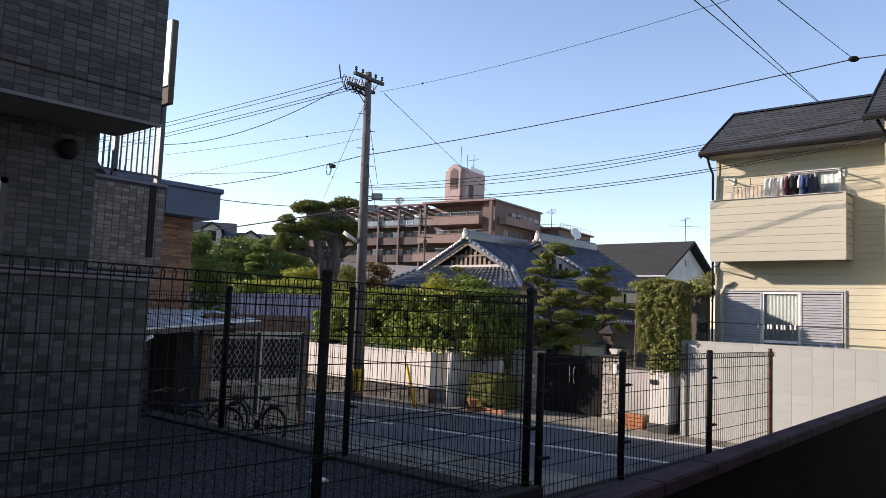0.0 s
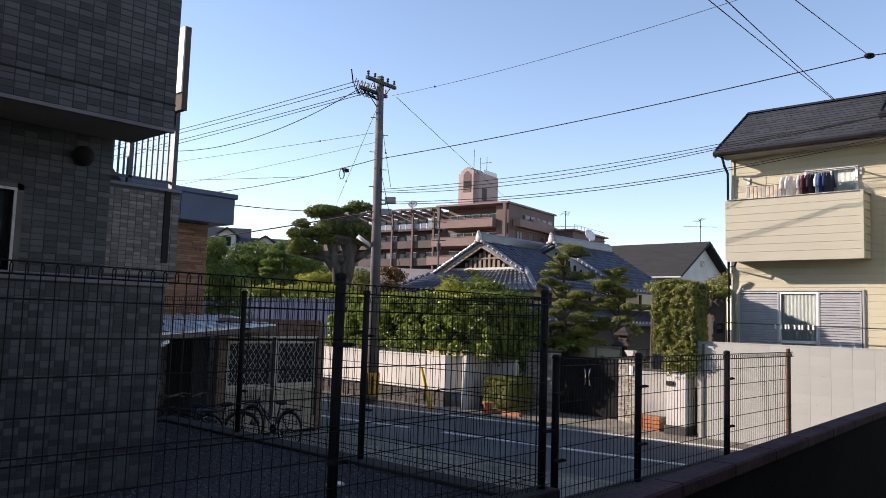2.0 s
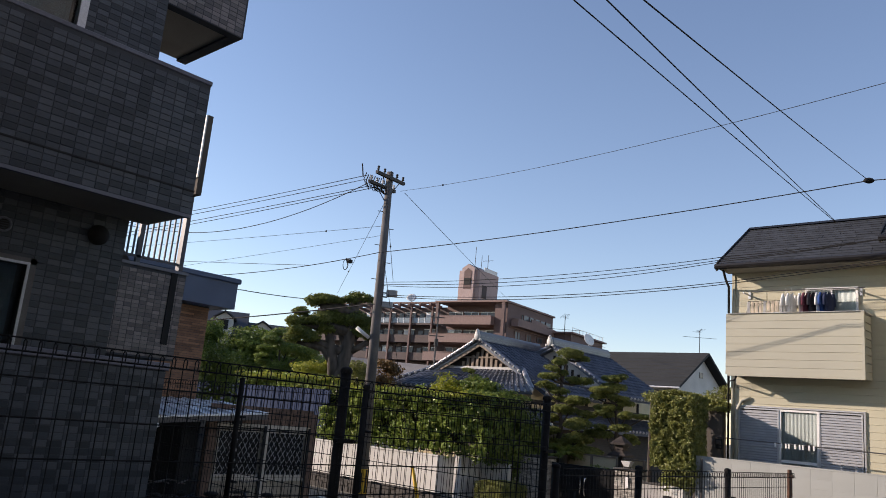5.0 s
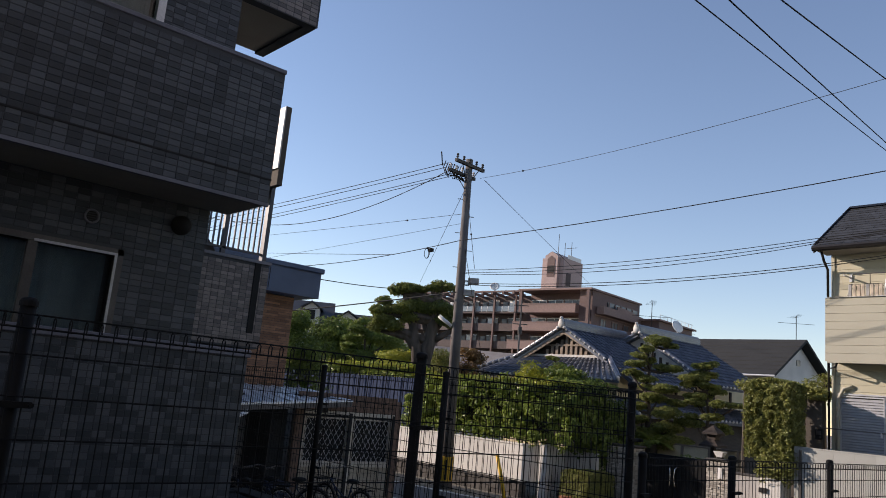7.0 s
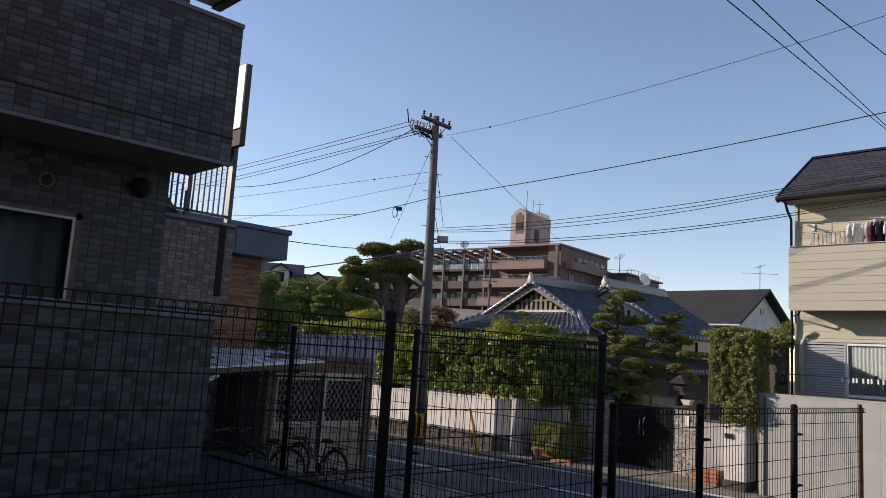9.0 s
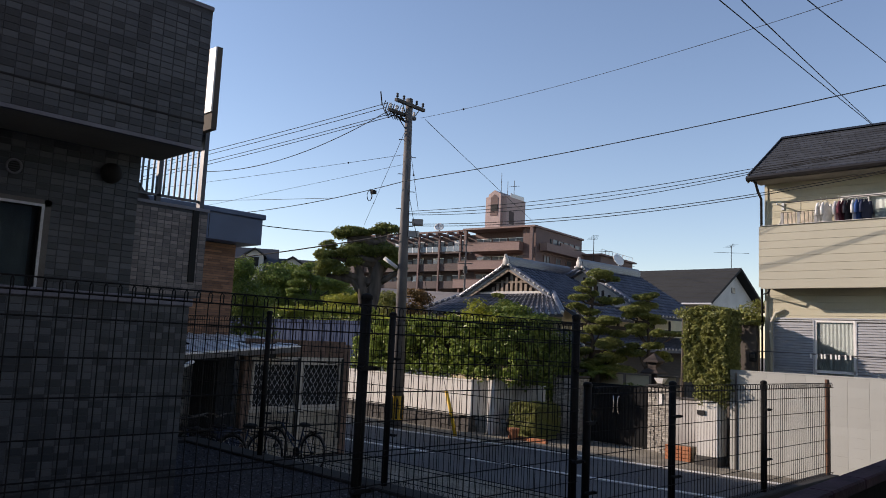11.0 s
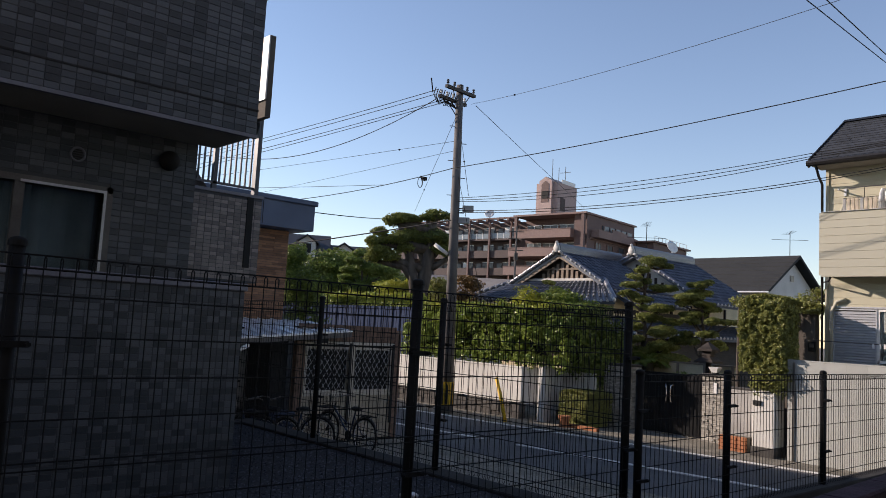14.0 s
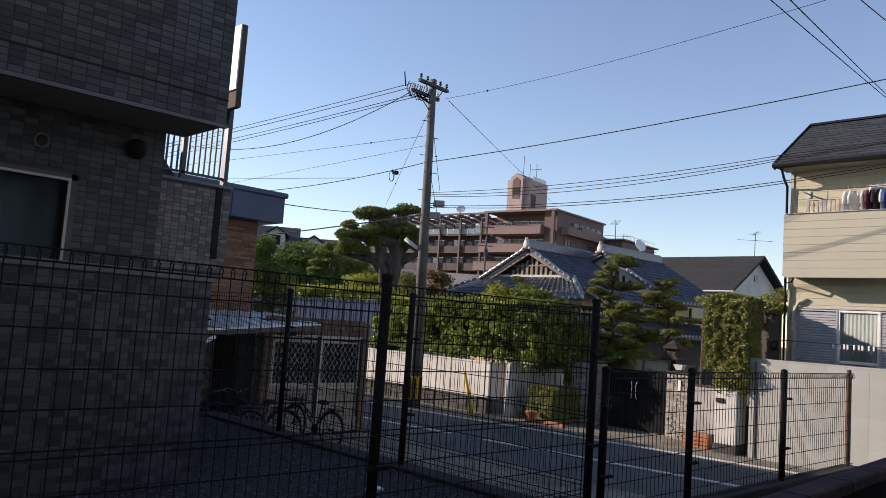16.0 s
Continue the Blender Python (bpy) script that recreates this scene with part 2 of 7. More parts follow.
M_STEEL = mat("polished_steel", (0.7, 0.68, 0.64), (0.6, 0.58, 0.55), 0.25, 0.9, 5, 60, 0.0)
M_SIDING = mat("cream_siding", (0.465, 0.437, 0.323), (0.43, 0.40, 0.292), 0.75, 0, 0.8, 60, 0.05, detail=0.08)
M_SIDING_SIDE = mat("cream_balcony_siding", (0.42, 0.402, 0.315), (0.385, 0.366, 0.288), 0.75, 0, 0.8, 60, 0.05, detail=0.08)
M_SHINGLE = mat("dark_slate_shingle", (0.036, 0.042, 0.052), (0.016, 0.019, 0.024), 0.85, 0, 5, 60, 0.3, random_by="island", spread=0.75)
M_BROWN_TRIM = mat("dark_brown_gutter", (0.015, 0.0135, 0.013), (0.010, 0.009, 0.009), 0.45, 0, 5, 60, 0.03)
M_WHITE_TRIM = mat("white_trim", (0.8, 0.79, 0.76), (0.7, 0.69, 0.66), 0.5, 0, 5, 60, 0.03)
M_SHUTTER = mat("grey_shutter", (0.42, 0.43, 0.45), (0.35, 0.36, 0.38), 0.5, 0.3, 5, 60, 0.03)
M_KAWARA = mat("glazed_roof_tile", (0.17, 0.186, 0.222), (0.078, 0.088, 0.112), 0.30, 0.1, 4, 60, 0.1, 0.5, "island", 0.6)
M_PLASTER = mat("aged_white_plaster", (0.6, 0.58, 0.54), (0.45, 0.43, 0.4), 0.9, 0, 2, 60, 0.15)
M_CREAM_WALL = mat("ochre_plaster", (0.62, 0.52, 0.34), (0.5, 0.42, 0.27), 0.9, 0, 2, 60, 0.15)
# dark timber; also stands in for shade in hedge and gable gaps
M_WOOD_DARK = mat("dark_timber_and_gap_shade", (0.042, 0.031, 0.025), (0.025, 0.019, 0.016), 0.8, 0, 3, 50, 0.2, stretch=(1, 1, 8))
M_WOOD_GREY = mat("weathered_timber", (0.31, 0.245, 0.185), (0.17, 0.135, 0.105), 0.85, 0, 3, 50, 0.25, random_by="island", spread=0.5)
M_BRICK_TAN = mat("tan_brick", (0.38, 0.205, 0.12), (0.13, 0.075, 0.05), 0.85, 0, 5, 60, 0.2, random_by="island", spread=0.75)
M_FASCIA = mat("slate_blue_fascia", (0.085, 0.12, 0.19), (0.065, 0.092, 0.15), 0.5, 0.1, 1.5, 60, 0.05)
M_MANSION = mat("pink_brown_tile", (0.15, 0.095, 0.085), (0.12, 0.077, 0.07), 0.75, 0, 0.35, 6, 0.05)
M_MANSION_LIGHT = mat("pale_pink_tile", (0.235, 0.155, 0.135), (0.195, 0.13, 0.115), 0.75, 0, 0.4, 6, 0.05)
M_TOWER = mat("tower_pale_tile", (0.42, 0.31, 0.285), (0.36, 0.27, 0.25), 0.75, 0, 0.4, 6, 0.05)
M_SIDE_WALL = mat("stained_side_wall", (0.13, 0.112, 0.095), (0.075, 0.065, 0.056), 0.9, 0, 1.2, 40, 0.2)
# darkened tile; on the left wing it carries the wing's shade
M_MANSION_DARK = mat("brown_tile_darkened", (0.085, 0.06, 0.056), (0.065, 0.047, 0.044), 0.75, 0, 0.4, 6, 0.05)
M_MILK = mat("frosted_rail_panel", (0.22, 0.26, 0.29), (0.18, 0.22, 0.25), 0.25, 0, 0.5, 6, 0)
M_POLE = mat("concrete_pole", (0.15, 0.138, 0.13), (0.10, 0.092, 0.087), 0.9, 0, 2, 50, 0.15)
M_CABLE = mat("black_cable", (0.012, 0.012, 0.013), (0.008, 0.008, 0.009), 0.9, 0, 3, 30, 0)
M_YELLOW = mat("yellow_guard", (0.75, 0.46, 0.03), (0.62, 0.36, 0.02), 0.5, 0, 4, 60, 0.05)
M_BLACK = mat("black_rubber", (0.014, 0.014, 0.014), (0.009, 0.009, 0.009), 0.8, 0, 5, 60, 0.1)
M_METAL_ROOF = mat("pale_metal_roof", (0.74, 0.78, 0.83), (0.62, 0.66, 0.7), 0.35, 0.3, 1.5, 30, 0.05)
M_CORR = mat("blue_grey_sheet", (0.052, 0.07, 0.12), (0.038, 0.052, 0.092), 0.95, 0.0, 1.5, 30, 0.05, 0.05)
M_TERRA = mat("terracotta", (0.42, 0.17, 0.08), (0.33, 0.125, 0.06), 0.85, 0, 5, 60, 0.1)
M_CAP_PURPLE = mat("reddish_wall_cap", (0.07, 0.038, 0.054), (0.03, 0.018, 0.026), 0.85, 0, 7, 60, 0.4, 0.15)
M_BARK = mat("bark", (0.13, 0.105, 0.085), (0.055, 0.045, 0.037), 0.95, 0, 6, 24, 1.0, stretch=(1, 1, 0.3))
L_PINE = leaf_mat("pine_needles", (0.36, 0.375, 0.105), (0.075, 0.105, 0.035))
L_TREE = leaf_mat("evergreen_tree_leaves", (0.25, 0.27, 0.065), (0.08, 0.105, 0.03))
L_IVY = leaf_mat("ivy_leaves", (0.34, 0.41, 0.085), (0.10, 0.16, 0.032), 0.4)
L_LIME = leaf_mat("yellow_green_leaves", (0.46, 0.45, 0.06), (0.22, 0.26, 0.045))
L_GREEN = leaf_mat("broad_green_leaves", (0.24, 0.30, 0.06), (0.06, 0.10, 0.022))
L_RED = leaf_mat("russet_leaves", (0.30, 0.16, 0.06), (0.12, 0.09, 0.035))
L_OLIVE = leaf_mat("olive_hedge_leaves", (0.35, 0.35, 0.10), (0.11, 0.13, 0.04))

ROAD = -1.2

# ---- ground, road, raised lot ----
g = Geo()
g.add([(-900, -900, ROAD), (900, -900, ROAD), (900, 900, ROAD), (-900, 900, ROAD)], [(0, 1, 2, 3)])
structure("ground", g, M_EARTH, "bare earth ground reaching the horizon", "ground")


def road_x(y, off):
    """x of a line beside the road's far white line."""
    return 15.05 + (12.66 - y) * 0.122 + off


def strip(o0, o1, y0, y1, z):
    return [(road_x(y0, o0), y0, z), (road_x(y0, o1), y0, z), (road_x(y1, o1), y1, z), (road_x(y1, o0), y1, z)]


g = Geo()
g.prism([(4.9, 3.4, ROAD), (10.4, 3.4, ROAD), (10.4, -30, ROAD), (19.0, -30, ROAD), (15.3, 17.0, ROAD), (8.0, 80, ROAD), (1.0, 80, ROAD), (6.2, 30, ROAD), (10.9, 15, ROAD), (4.9, 14, ROAD)], (0, 0, 0.004), (0, 0, 0.012))
structure("road", g, M_ASPHALT, "grey asphalt road with worn white edge lines", "road")
g = Geo()
g.prism([(p[0], p[1], 0) for p in strip(0.12, 4.2, -25, 45, 0)], (0, 0, ROAD + 0.008), (0, 0, ROAD + 0.022))
structure("pavement", g, M_PAVE, "worn concrete verge along the far side of the road", "pavement")
for name, o0, o1, ys in (("road_line_far", -0.03, 0.11, [(-20, 60)]), ("road_line_near", -2.62, -2.48, [(-20, 11.35), (12.3, 60)])):
    g = Geo()
    for a, b in ys:
        g.prism([(p[0], p[1], 0) for p in strip(o0, o1, a, b, 0)], (0, 0, ROAD + 0.013), (0, 0, ROAD + 0.027))
    structure(name, g, M_PAINT_LINE, "worn white painted road line", "road line")
g = Geo()
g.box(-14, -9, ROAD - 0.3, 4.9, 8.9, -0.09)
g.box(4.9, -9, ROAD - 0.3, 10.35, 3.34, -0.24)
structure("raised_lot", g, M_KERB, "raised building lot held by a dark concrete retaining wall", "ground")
g = Geo()
g.box(-10, 0.95, -0.09, 4.68, 8.7, -0.06)
structure("gravel_ground", g, M_GRAVEL_BED, "dark grey gravel bed of the empty lot", "gravel")
g = Geo()
g.box(4.68, 3.4, -0.2, 4.94, 8.95, -0.03, c=0.01)
g.box(-10, 8.7, -0.09, 4.68, 8.95, -0.03, c=0.01)
structure("kerb_lot", g, M_KERB, "low dark concrete kerb round the gravel lot", "kerb")
g = Geo()
g.box(-3, 3.16, -0.09, 4.92, 3.36, 0.04, c=0.01)
g.box(4.92, 3.16, -0.24, 10.3, 3.36, -0.10, c=0.01)
structure("kerb_fence", g, M_KERB, "narrow dark concrete kerb under the mesh fence", "kerb")

g = Geo().box(4.96, 3.42, ROAD + 0.01, 10.9, 13.0, ROAD + 0.03)
structure("pavement_apron", g, M_PAVE, "worn concrete apron between the lot and the road", "pavement")

# loose stones on the gravel
rng = random.Random(3)
g = Geo()
for k in range(15000):
    x, y = rng.uniform(0.9, 4.66), rng.uniform(3.4, 8.6)
    r = rng.uniform(0.007, 0.017)
    a = rng.uniform(0, 6.28)
    z = rng.uniform(-0.064, -0.052)
    vs = []
    for i in range(4):
        w = a + i * 1.571 + rng.uniform(-0.4, 0.4)
        s = r * rng.uniform(0.7, 1.2)
        vs.append((x + s * math.cos(w), y + s * math.sin(w), z))
    vs.append((x + rng.uniform(-0.3, 0.3) * r, y + rng.uniform(-0.3, 0.3) * r, z + r * rng.uniform(0.5, 0.9)))
    g.add(vs, [(0, 1, 4), (1, 2, 4), (2, 3, 4), (3, 0, 4)])
tagged(part("gravel", g, M_STONE), "loose dark grey crushed stone on the lot", "gravel", "", "stuff")

t_ = thing("manhole_cover", pose(4.00, 4.67, -0.06), "small round pale plastic drain cover in gravel", "drain cover")
part("lid", Geo().tube((0, 0, 0), (0, 0, 0.022), 0.062, n=24), M_WHITE_TRIM, t_)
part("rim", Geo().tube((0, 0, 0), (0, 0, 0.014), 0.075, n=24), M_CONC, t_)

# ---- own terrace: parapet beside the camera and the wall behind it ----
m_par = pose(1.43, 0.70, 0, 0, 0, 3.2)
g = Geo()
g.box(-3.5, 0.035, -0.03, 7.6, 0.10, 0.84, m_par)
structure("wall_parapet", g, M_PARAPET, "rendered parapet wall of the terrace, shade put into its colour", "wall")
g = Geo()
for k in range(-9, 19):
    g.box(k * 0.4 + 0.001, 0.02, 0.84, k * 0.4 + 0.399, 0.105, 0.88, m_par, c=0.006)
structure("parapet_cap", g, M_CAP_PURPLE, "reddish dark capping blocks on the parapet", "wall")
# unseen wall, built tall to keep sky light off the foreground
g = Geo()
g.box(-9, -2.2, -0.03, 7, -2.0, 11.0)
structure("wall_behind", g, M_TILE_PLAIN, "plain unseen wall behind the terrace, added to block the sky", "wall")
g = Geo()
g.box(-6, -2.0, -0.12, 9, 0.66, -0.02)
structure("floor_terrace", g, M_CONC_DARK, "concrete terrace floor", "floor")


# ---- mesh fences ----
def upright_mesh(height):
    g = Geo()
    g.line([(0, -0.028, height - 0.050), (0, -0.030, height - 0.012), (0, -0.014, height), (0, 0, height - 0.012), (0, 0, 0.03), (0, -0.014, 0.018), (0, -0.028, 0.05)], 0.0029, 4)
    return g.mesh("upright_wire", M_FENCE)


def fence_run(name, m, posts, height, levels, label, r=0.030, extra=0.055, last_post=True, first_post=True):
    """A run of mesh fence: posts at the given distances along it, a welded panel in each bay."""
    f = thing(name, m, label, "fence", "wire mesh fences")
    up = upright_mesh(height)
    for k, x in enumerate(posts):
        if (k == len(posts) - 1 and not last_post) or (k == 0 and not first_post):
            continue
        p = part("fence_post", Geo().tube((x, 0, 0), (x, 0, height + extra - 0.02), r, n=14), M_FENCE, f, "", True)
        part("cap", Geo().tube((x, 0, height + extra - 0.02), (x, 0, height + extra), r * 1.18, r * 1.15, n=14).ball((x, 0, height + extra), r * 1.12, r * 1.12, r * 0.55, 14, 6), M_FENCE, p)
        for z in (height * 0.3, height * 0.76):
            part("clip", Geo().box(x - r - 0.035, -r - 0.018, z - 0.012, x + r + 0.035, -r + 0.004, z + 0.012).tube((x - r - 0.03, -r - 0.035, z), (x - r - 0.03, -r, z), 0.010, n=6).tube((x + r + 0.03, -r - 0.035, z), (x + r + 0.03, -r, z), 0.010, n=6), M_FENCE, p)
    for x0, x1 in zip(posts[:-1], posts[1:]):
        n = max(2, round((x1 - x0) / 0.059))
        panel = part("top_rail", Geo().tube((x0, -0.060, height + 0.002), (x1, -0.060, height + 0.002), 0.0036, n=5), M_FENCE, f, "looped top rail of a welded panel")
        for y, z in ((-0.076, height - 0.05), (-0.041, height - 0.05), (-0.076, 0.05)):
            part("rail_wire", Geo().tube((x0, y, z), (x1, y, z), 0.0036, n=5), M_FENCE, panel)
        for z in levels:
            part("rail_wire", Geo().tube((x0, -0.041, z), (x1, -0.041, z), 0.0036, n=5), M_FENCE, panel)
        for i in range(n):
            w = new("upright_wire", up)
            w.parent = panel
            w.location = (x0 + (i + 0.5) * (x1 - x0) / n, -0.046, 0)
    return f


LEV = [0.10, 0.13, 0.29, 0.45, 0.60, 0.63, 0.79, 0.95, 1.11, 1.27]
FY = 3.26
fence_run("mesh_fence", pose(0, FY, 0.04), [-1.26, 0.75, 2.78, 4.81], 1.42, LEV, "tall dark brown wire mesh fence with round posts")
fence_run("mesh_fence", pose(4.815, FY, -0.03, 0, 0, 90), [0.06, 2.03, 4.06, 6.0], 1.49, [0.10] + [z + 0.09 for z in LEV], "tall dark brown wire mesh fence along the kerb beside the road", first_post=False)
fence_run("low_mesh_fence", pose(0, FY, -0.10), [4.98, 6.29, 8.25, 10.16], 1.10, [0.12, 0.27, 0.43, 0.60, 0.77, 0.94], "waist-high dark brown wire mesh fence above the road", 0.030, 0.02, False)
t_ = thing("fence_end_post", pose(10.18, FY, -0.10), "rusty brown steel post ending the low fence", "fence post")
part("shaft", Geo().tube((0, 0, 0), (0, 0, 1.14), 0.026, n=10), M_RUST, t_)
part("bracket", Geo().box(-0.03, -0.04, 1.04, 0.03, -0.02, 1.08), M_RUST, t_)


# ---- tiled apartment building beside the lot ----
def tile_field(parent, origin, u, n, width, height, pitch=(0.1, 0.05), single=None, material=None, skip=None, name="tile"):
    """Tiles on a wall. Those inside `single` (u0, u1, v0, v1) are objects of their own, the rest is one mesh."""
    o, u, n = Vector(origin), Vector(u).normalized(), Vector(n).normalized()
    up = Vector((0, 0, 1))
    pu, pv = pitch
    rest = Geo()
    base = Geo()
    a, b, d, c = (pu - 0.005) / 2, (pv - 0.005) / 2, 0.0035, 0.0015

    def shape(geo, p):
        q = [p + u * (sx * a) + up * (sv * b) for sx, sv in ((-1, -1), (1, -1), (1, 1), (-1, 1))]
        t = [p + u * (sx * (a - c)) + up * (sv * (b - c)) + n * d for sx, sv in ((-1, -1), (1, -1), (1, 1), (-1, 1))]
        geo.add(q + t, [(4, 5, 6, 7), (0, 1, 5, 4), (1, 2, 6, 5), (2, 3, 7, 6), (3, 0, 4, 7)])

    shape(base, Vector((0, 0, 0)))
    shared = base.mesh(name, M_TILE_OBJ)
    count = 0
    for j in range(int(height / pv)):
        for i in range(int(width / pu + 0.01)):
            cu, cv = (i + 0.5) * pu, (j + 0.5) * pv
            if skip and any(s[0] < cu < s[1] and s[2] < cv < s[3] for s in skip):
                continue
            p = o + u * cu + up * cv
            if single and single[0] <= cu <= single[1] and single[2] <= cv <= single[3] and count < 300:
                ob = new(name, shared)
                ob.parent = parent
                ob.location = p
                count += 1
            else:
                shape(rest, p)
    if rest.v:
        ob = part("tile_field", rest, material or M_TILE_ISL, parent)
        ob["kind"] = "stuff"


YT, YM = 5.6, 6.3     # front plane of terrace wall and balcony; plane of the main wall
apt = thing("apartment_building", pose(0, 0, 0), "low-rise apartment building clad in mixed grey ceramic tiles", "building")
XC, XM = 2.95, 2.77
part("terrace_wall", Geo().box(-6, YT, -0.1, XC, YT + 0.18, 1.46), M_GROUT, apt)
part("terrace_cap", Geo().box(-6, YT - 0.02, 1.46, XC + 0.02, YT + 0.2, 1.52, c=0.006), M_CAP, apt, "light grey metal capping")
part("terrace_side", Geo().box(XC - 0.18, YT + 0.18, -0.1, XC, YM + 0.6, 1.46), M_GROUT, apt)
# main wall with two window openings
g = Geo()
z_top = 9.5
g.box(2.09, YM, 0, XM, YM + 0.2, z_top)
g.box(-6, YM, 0, -0.35, YM + 0.2, z_top)
g.box(-0.35, YM, 0, 2.09, YM + 0.2, 0.35)
g.box(-0.35, YM, 2.22, 2.09, YM + 0.2, 3.2)
g.box(-0.35, YM, 5.0, 2.09, YM + 0.2, z_top)
part("main_wall", g, M_GROUT, apt)
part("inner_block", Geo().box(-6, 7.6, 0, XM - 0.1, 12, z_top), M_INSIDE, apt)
part("side_wall", Geo().box(XM - 0.2, YM + 0.2, 0, XM, 9.4, z_top), M_GROUT, apt)
# upper balcony
part("balcony_front", Geo().box(-6, YT, 2.72, XC - 0.01, YT + 0.16, 3.865), M_GROUT, apt)
part("balcony_cap", Geo().box(-6, YT - 0.010, 3.865, XC + 0.0, YT + 0.17, 3.905, c=0.006), M_CAP, apt)
part("balcony_slab", Geo().box(-6, YT + 0.005, 2.71, XC - 0.02, YM + 0.0, 2.84), M_SOFFIT, apt, "painted balcony underside")
part("balcony_side", Geo().box(XC - 0.17, YT + 0.16, 2.72, XC - 0.01, YM - 0.003, 3.865), M_GROUT, apt)
# raised black strip; the shade in the drip groove is its colour
part("groove", Geo().box(-6, YT - 0.009, 2.92, XC - 0.008, YT, 2.935), M_BLACK, apt)
part("drip_edge", Geo().box(-6, YT - 0.010, 2.70, XC - 0.005, YT + 0.03, 2.728), M_CAP, apt)
# windows
for k, (x0, x1, z0, z1) in enumerate(((-0.35, 2.09, 0.35, 2.22), (-0.35, 2.09, 3.2, 5.0))):
    w = part("window", Geo().box(x0, YM - 0.03, z1 - 0.05, x1, YM + 0.1, z1).box(x0, YM - 0.03, z0, x0 + 0.05, YM + 0.1, z1).box(x1 - 0.05, YM - 0.03, z0, x1, YM + 0.1, z1).box(x0, YM - 0.03, z0, x1, YM + 0.1, z0 + 0.05), M_ALU_LIGHT if k else M_ALU, apt, "sliding aluminium window")
    mid = (x0 + x1) / 2 + 0.55
    part("window_head", Geo().box(mid, YM - 0.04, z1 - 0.055, x1 - 0.05, YM - 0.03, z1 - 0.035).box(x1 - 0.07, YM - 0.04, z0 + 0.05, x1 - 0.05, YM - 0.03, z1 - 0.055), M_ALU_LIGHT, w)
    part("sash", Geo().box(mid - 0.035, YM - 0.02, z0 + 0.05, mid + 0.035, YM + 0.03, z1 - 0.05), M_ALU, w)
    part("pane", Geo().box(mid + 0.035, YM + 0.03, z0 + 0.05, x1 - 0.05, YM + 0.036, z1 - 0.05), M_GLASS, w)
    part("pane", Geo().box(x0 + 0.05, YM + 0.06, z0 + 0.05, mid - 0.035, YM + 0.066, z1 - 0.05), M_GLASS, w)
    g = Geo()
    n = 60
    pts = [(x0 + 0.06 + (x1 - x0 - 0.12) * i / n, YM + 0.22 + 0.03 * math.sin(i * 1.35) * (0.6 + 0.4 * math.sin(i * 0.31))) for i in range(n + 1)]
    for i in range(n):
        (ax, ay), (bx, by) = pts[i], pts[i + 1]
        g.add([(ax, ay, z0), (bx, by, z0), (bx, by, z1), (ax, ay, z1)], [(0, 1, 2, 3)])
    part("curtain", g, M_CURTAIN_BLUE, w, "drawn blue-grey curtain", True)
# vents
for x, z, c in ((1.80, 2.44, M_CAP), (2.52, 2.52, M_BLACK)):
    v = part("vent", Geo().line([(x + 0.052 * math.cos(q * math.pi / 12), YM - 0.02, z + 0.052 * math.sin(q * math.pi / 12)) for q in range(25)], 0.009, 6), c, apt, "round wall vent")
    part("grille", Geo().tube((x, YM - 0.012, z), (x, YM - 0.004, z), 0.05, n=24), M_GROUT, v, "dark louvred grille")
    for j in range(5):
        part("louvre", Geo().box(x - 0.034, YM - 0.02, z - 0.04 + j * 0.018, x + 0.034, YM - 0.012, z - 0.032 + j * 0.018), M_BLACK, v)
part("vent_hood", Geo().ball((2.52, YM - 0.03, 2.52), 0.085, 0.09, 0.085, 14, 8), M_BLACK, apt, "dark domed vent hood", True)
# third floor balcony slab further along
part("upper_slab", Geo().box(-6, 7.3, 5.3, 4.0, 8.45, 5.5), M_SOFFIT, apt, "sunlit painted balcony underside")
part("upper_front", Geo().box(XM, 7.2, 5.27, 4.10, 7.32, 6.6).box(3.98, 7.32, 5.27, 4.10, 8.45, 6.6), M_GROUT, apt)
# stair wing behind: stone wall, railing, panel with sunlight painted on one face
part("stair_column", Geo().box(2.77, 10.3, 0, 4.0, 12.9, 1.7), M_GROUT, apt)
part("stair_wall", Geo().box(2.77, 9.5, 1.7, 5.15, 9.7, 2.86), M_GROUT, apt)
part("stair_side", Geo().box(4.97, 9.7, 1.7, 5.15, 13.0, 2.86).box(2.77, 9.7, 1.7, 4.97, 13.0, 1.8), M_GROUT, apt)
part("stair_cap", Geo().box(2.77, 9.48, 2.86, 5.17, 9.72, 2.9), M_CAP, apt)
# strip sits on the wall face; black colour stands for the slot's shade
part("drain_slot", Geo().box(4.93, 9.484, 1.9, 5.02, 9.5, 2.86), M_BLACK, apt, "black strip standing for the shaded downpipe slot")
rail = part("stair_rail", Geo().box(2.9, 9.56, 2.98, 5.1, 9.6, 3.01).box(2.9, 9.55, 3.93, 5.1, 9.61, 3.97), M_RAILING, apt, "silver stair railing")
for i in range(29):
    x = 2.95 + i * 0.075
    part("baluster", Geo().box(x, 9.57, 3.01, x + 0.022, 9.59, 3.93), M_RAILING, rail)
part("rail_post", Geo().box(5.04, 9.53, 2.9, 5.1, 9.63, 4.05), M_RAILING, rail)
part("rail_post", Geo().box(4.44, 9.56, 2.9, 4.5, 9.62, 3.97), M_RAILING, rail)
part("stair_flight", Geo().prism([(3.0, 9.75, 2.6), (3.2, 9.75, 2.6), (4.45, 9.75, 2.95), (3.5, 9.75, 4.1), (3.0, 9.75, 4.1)], (0, 0, 0), (0, 1.0, 0)), M_CONC_DARK, apt)
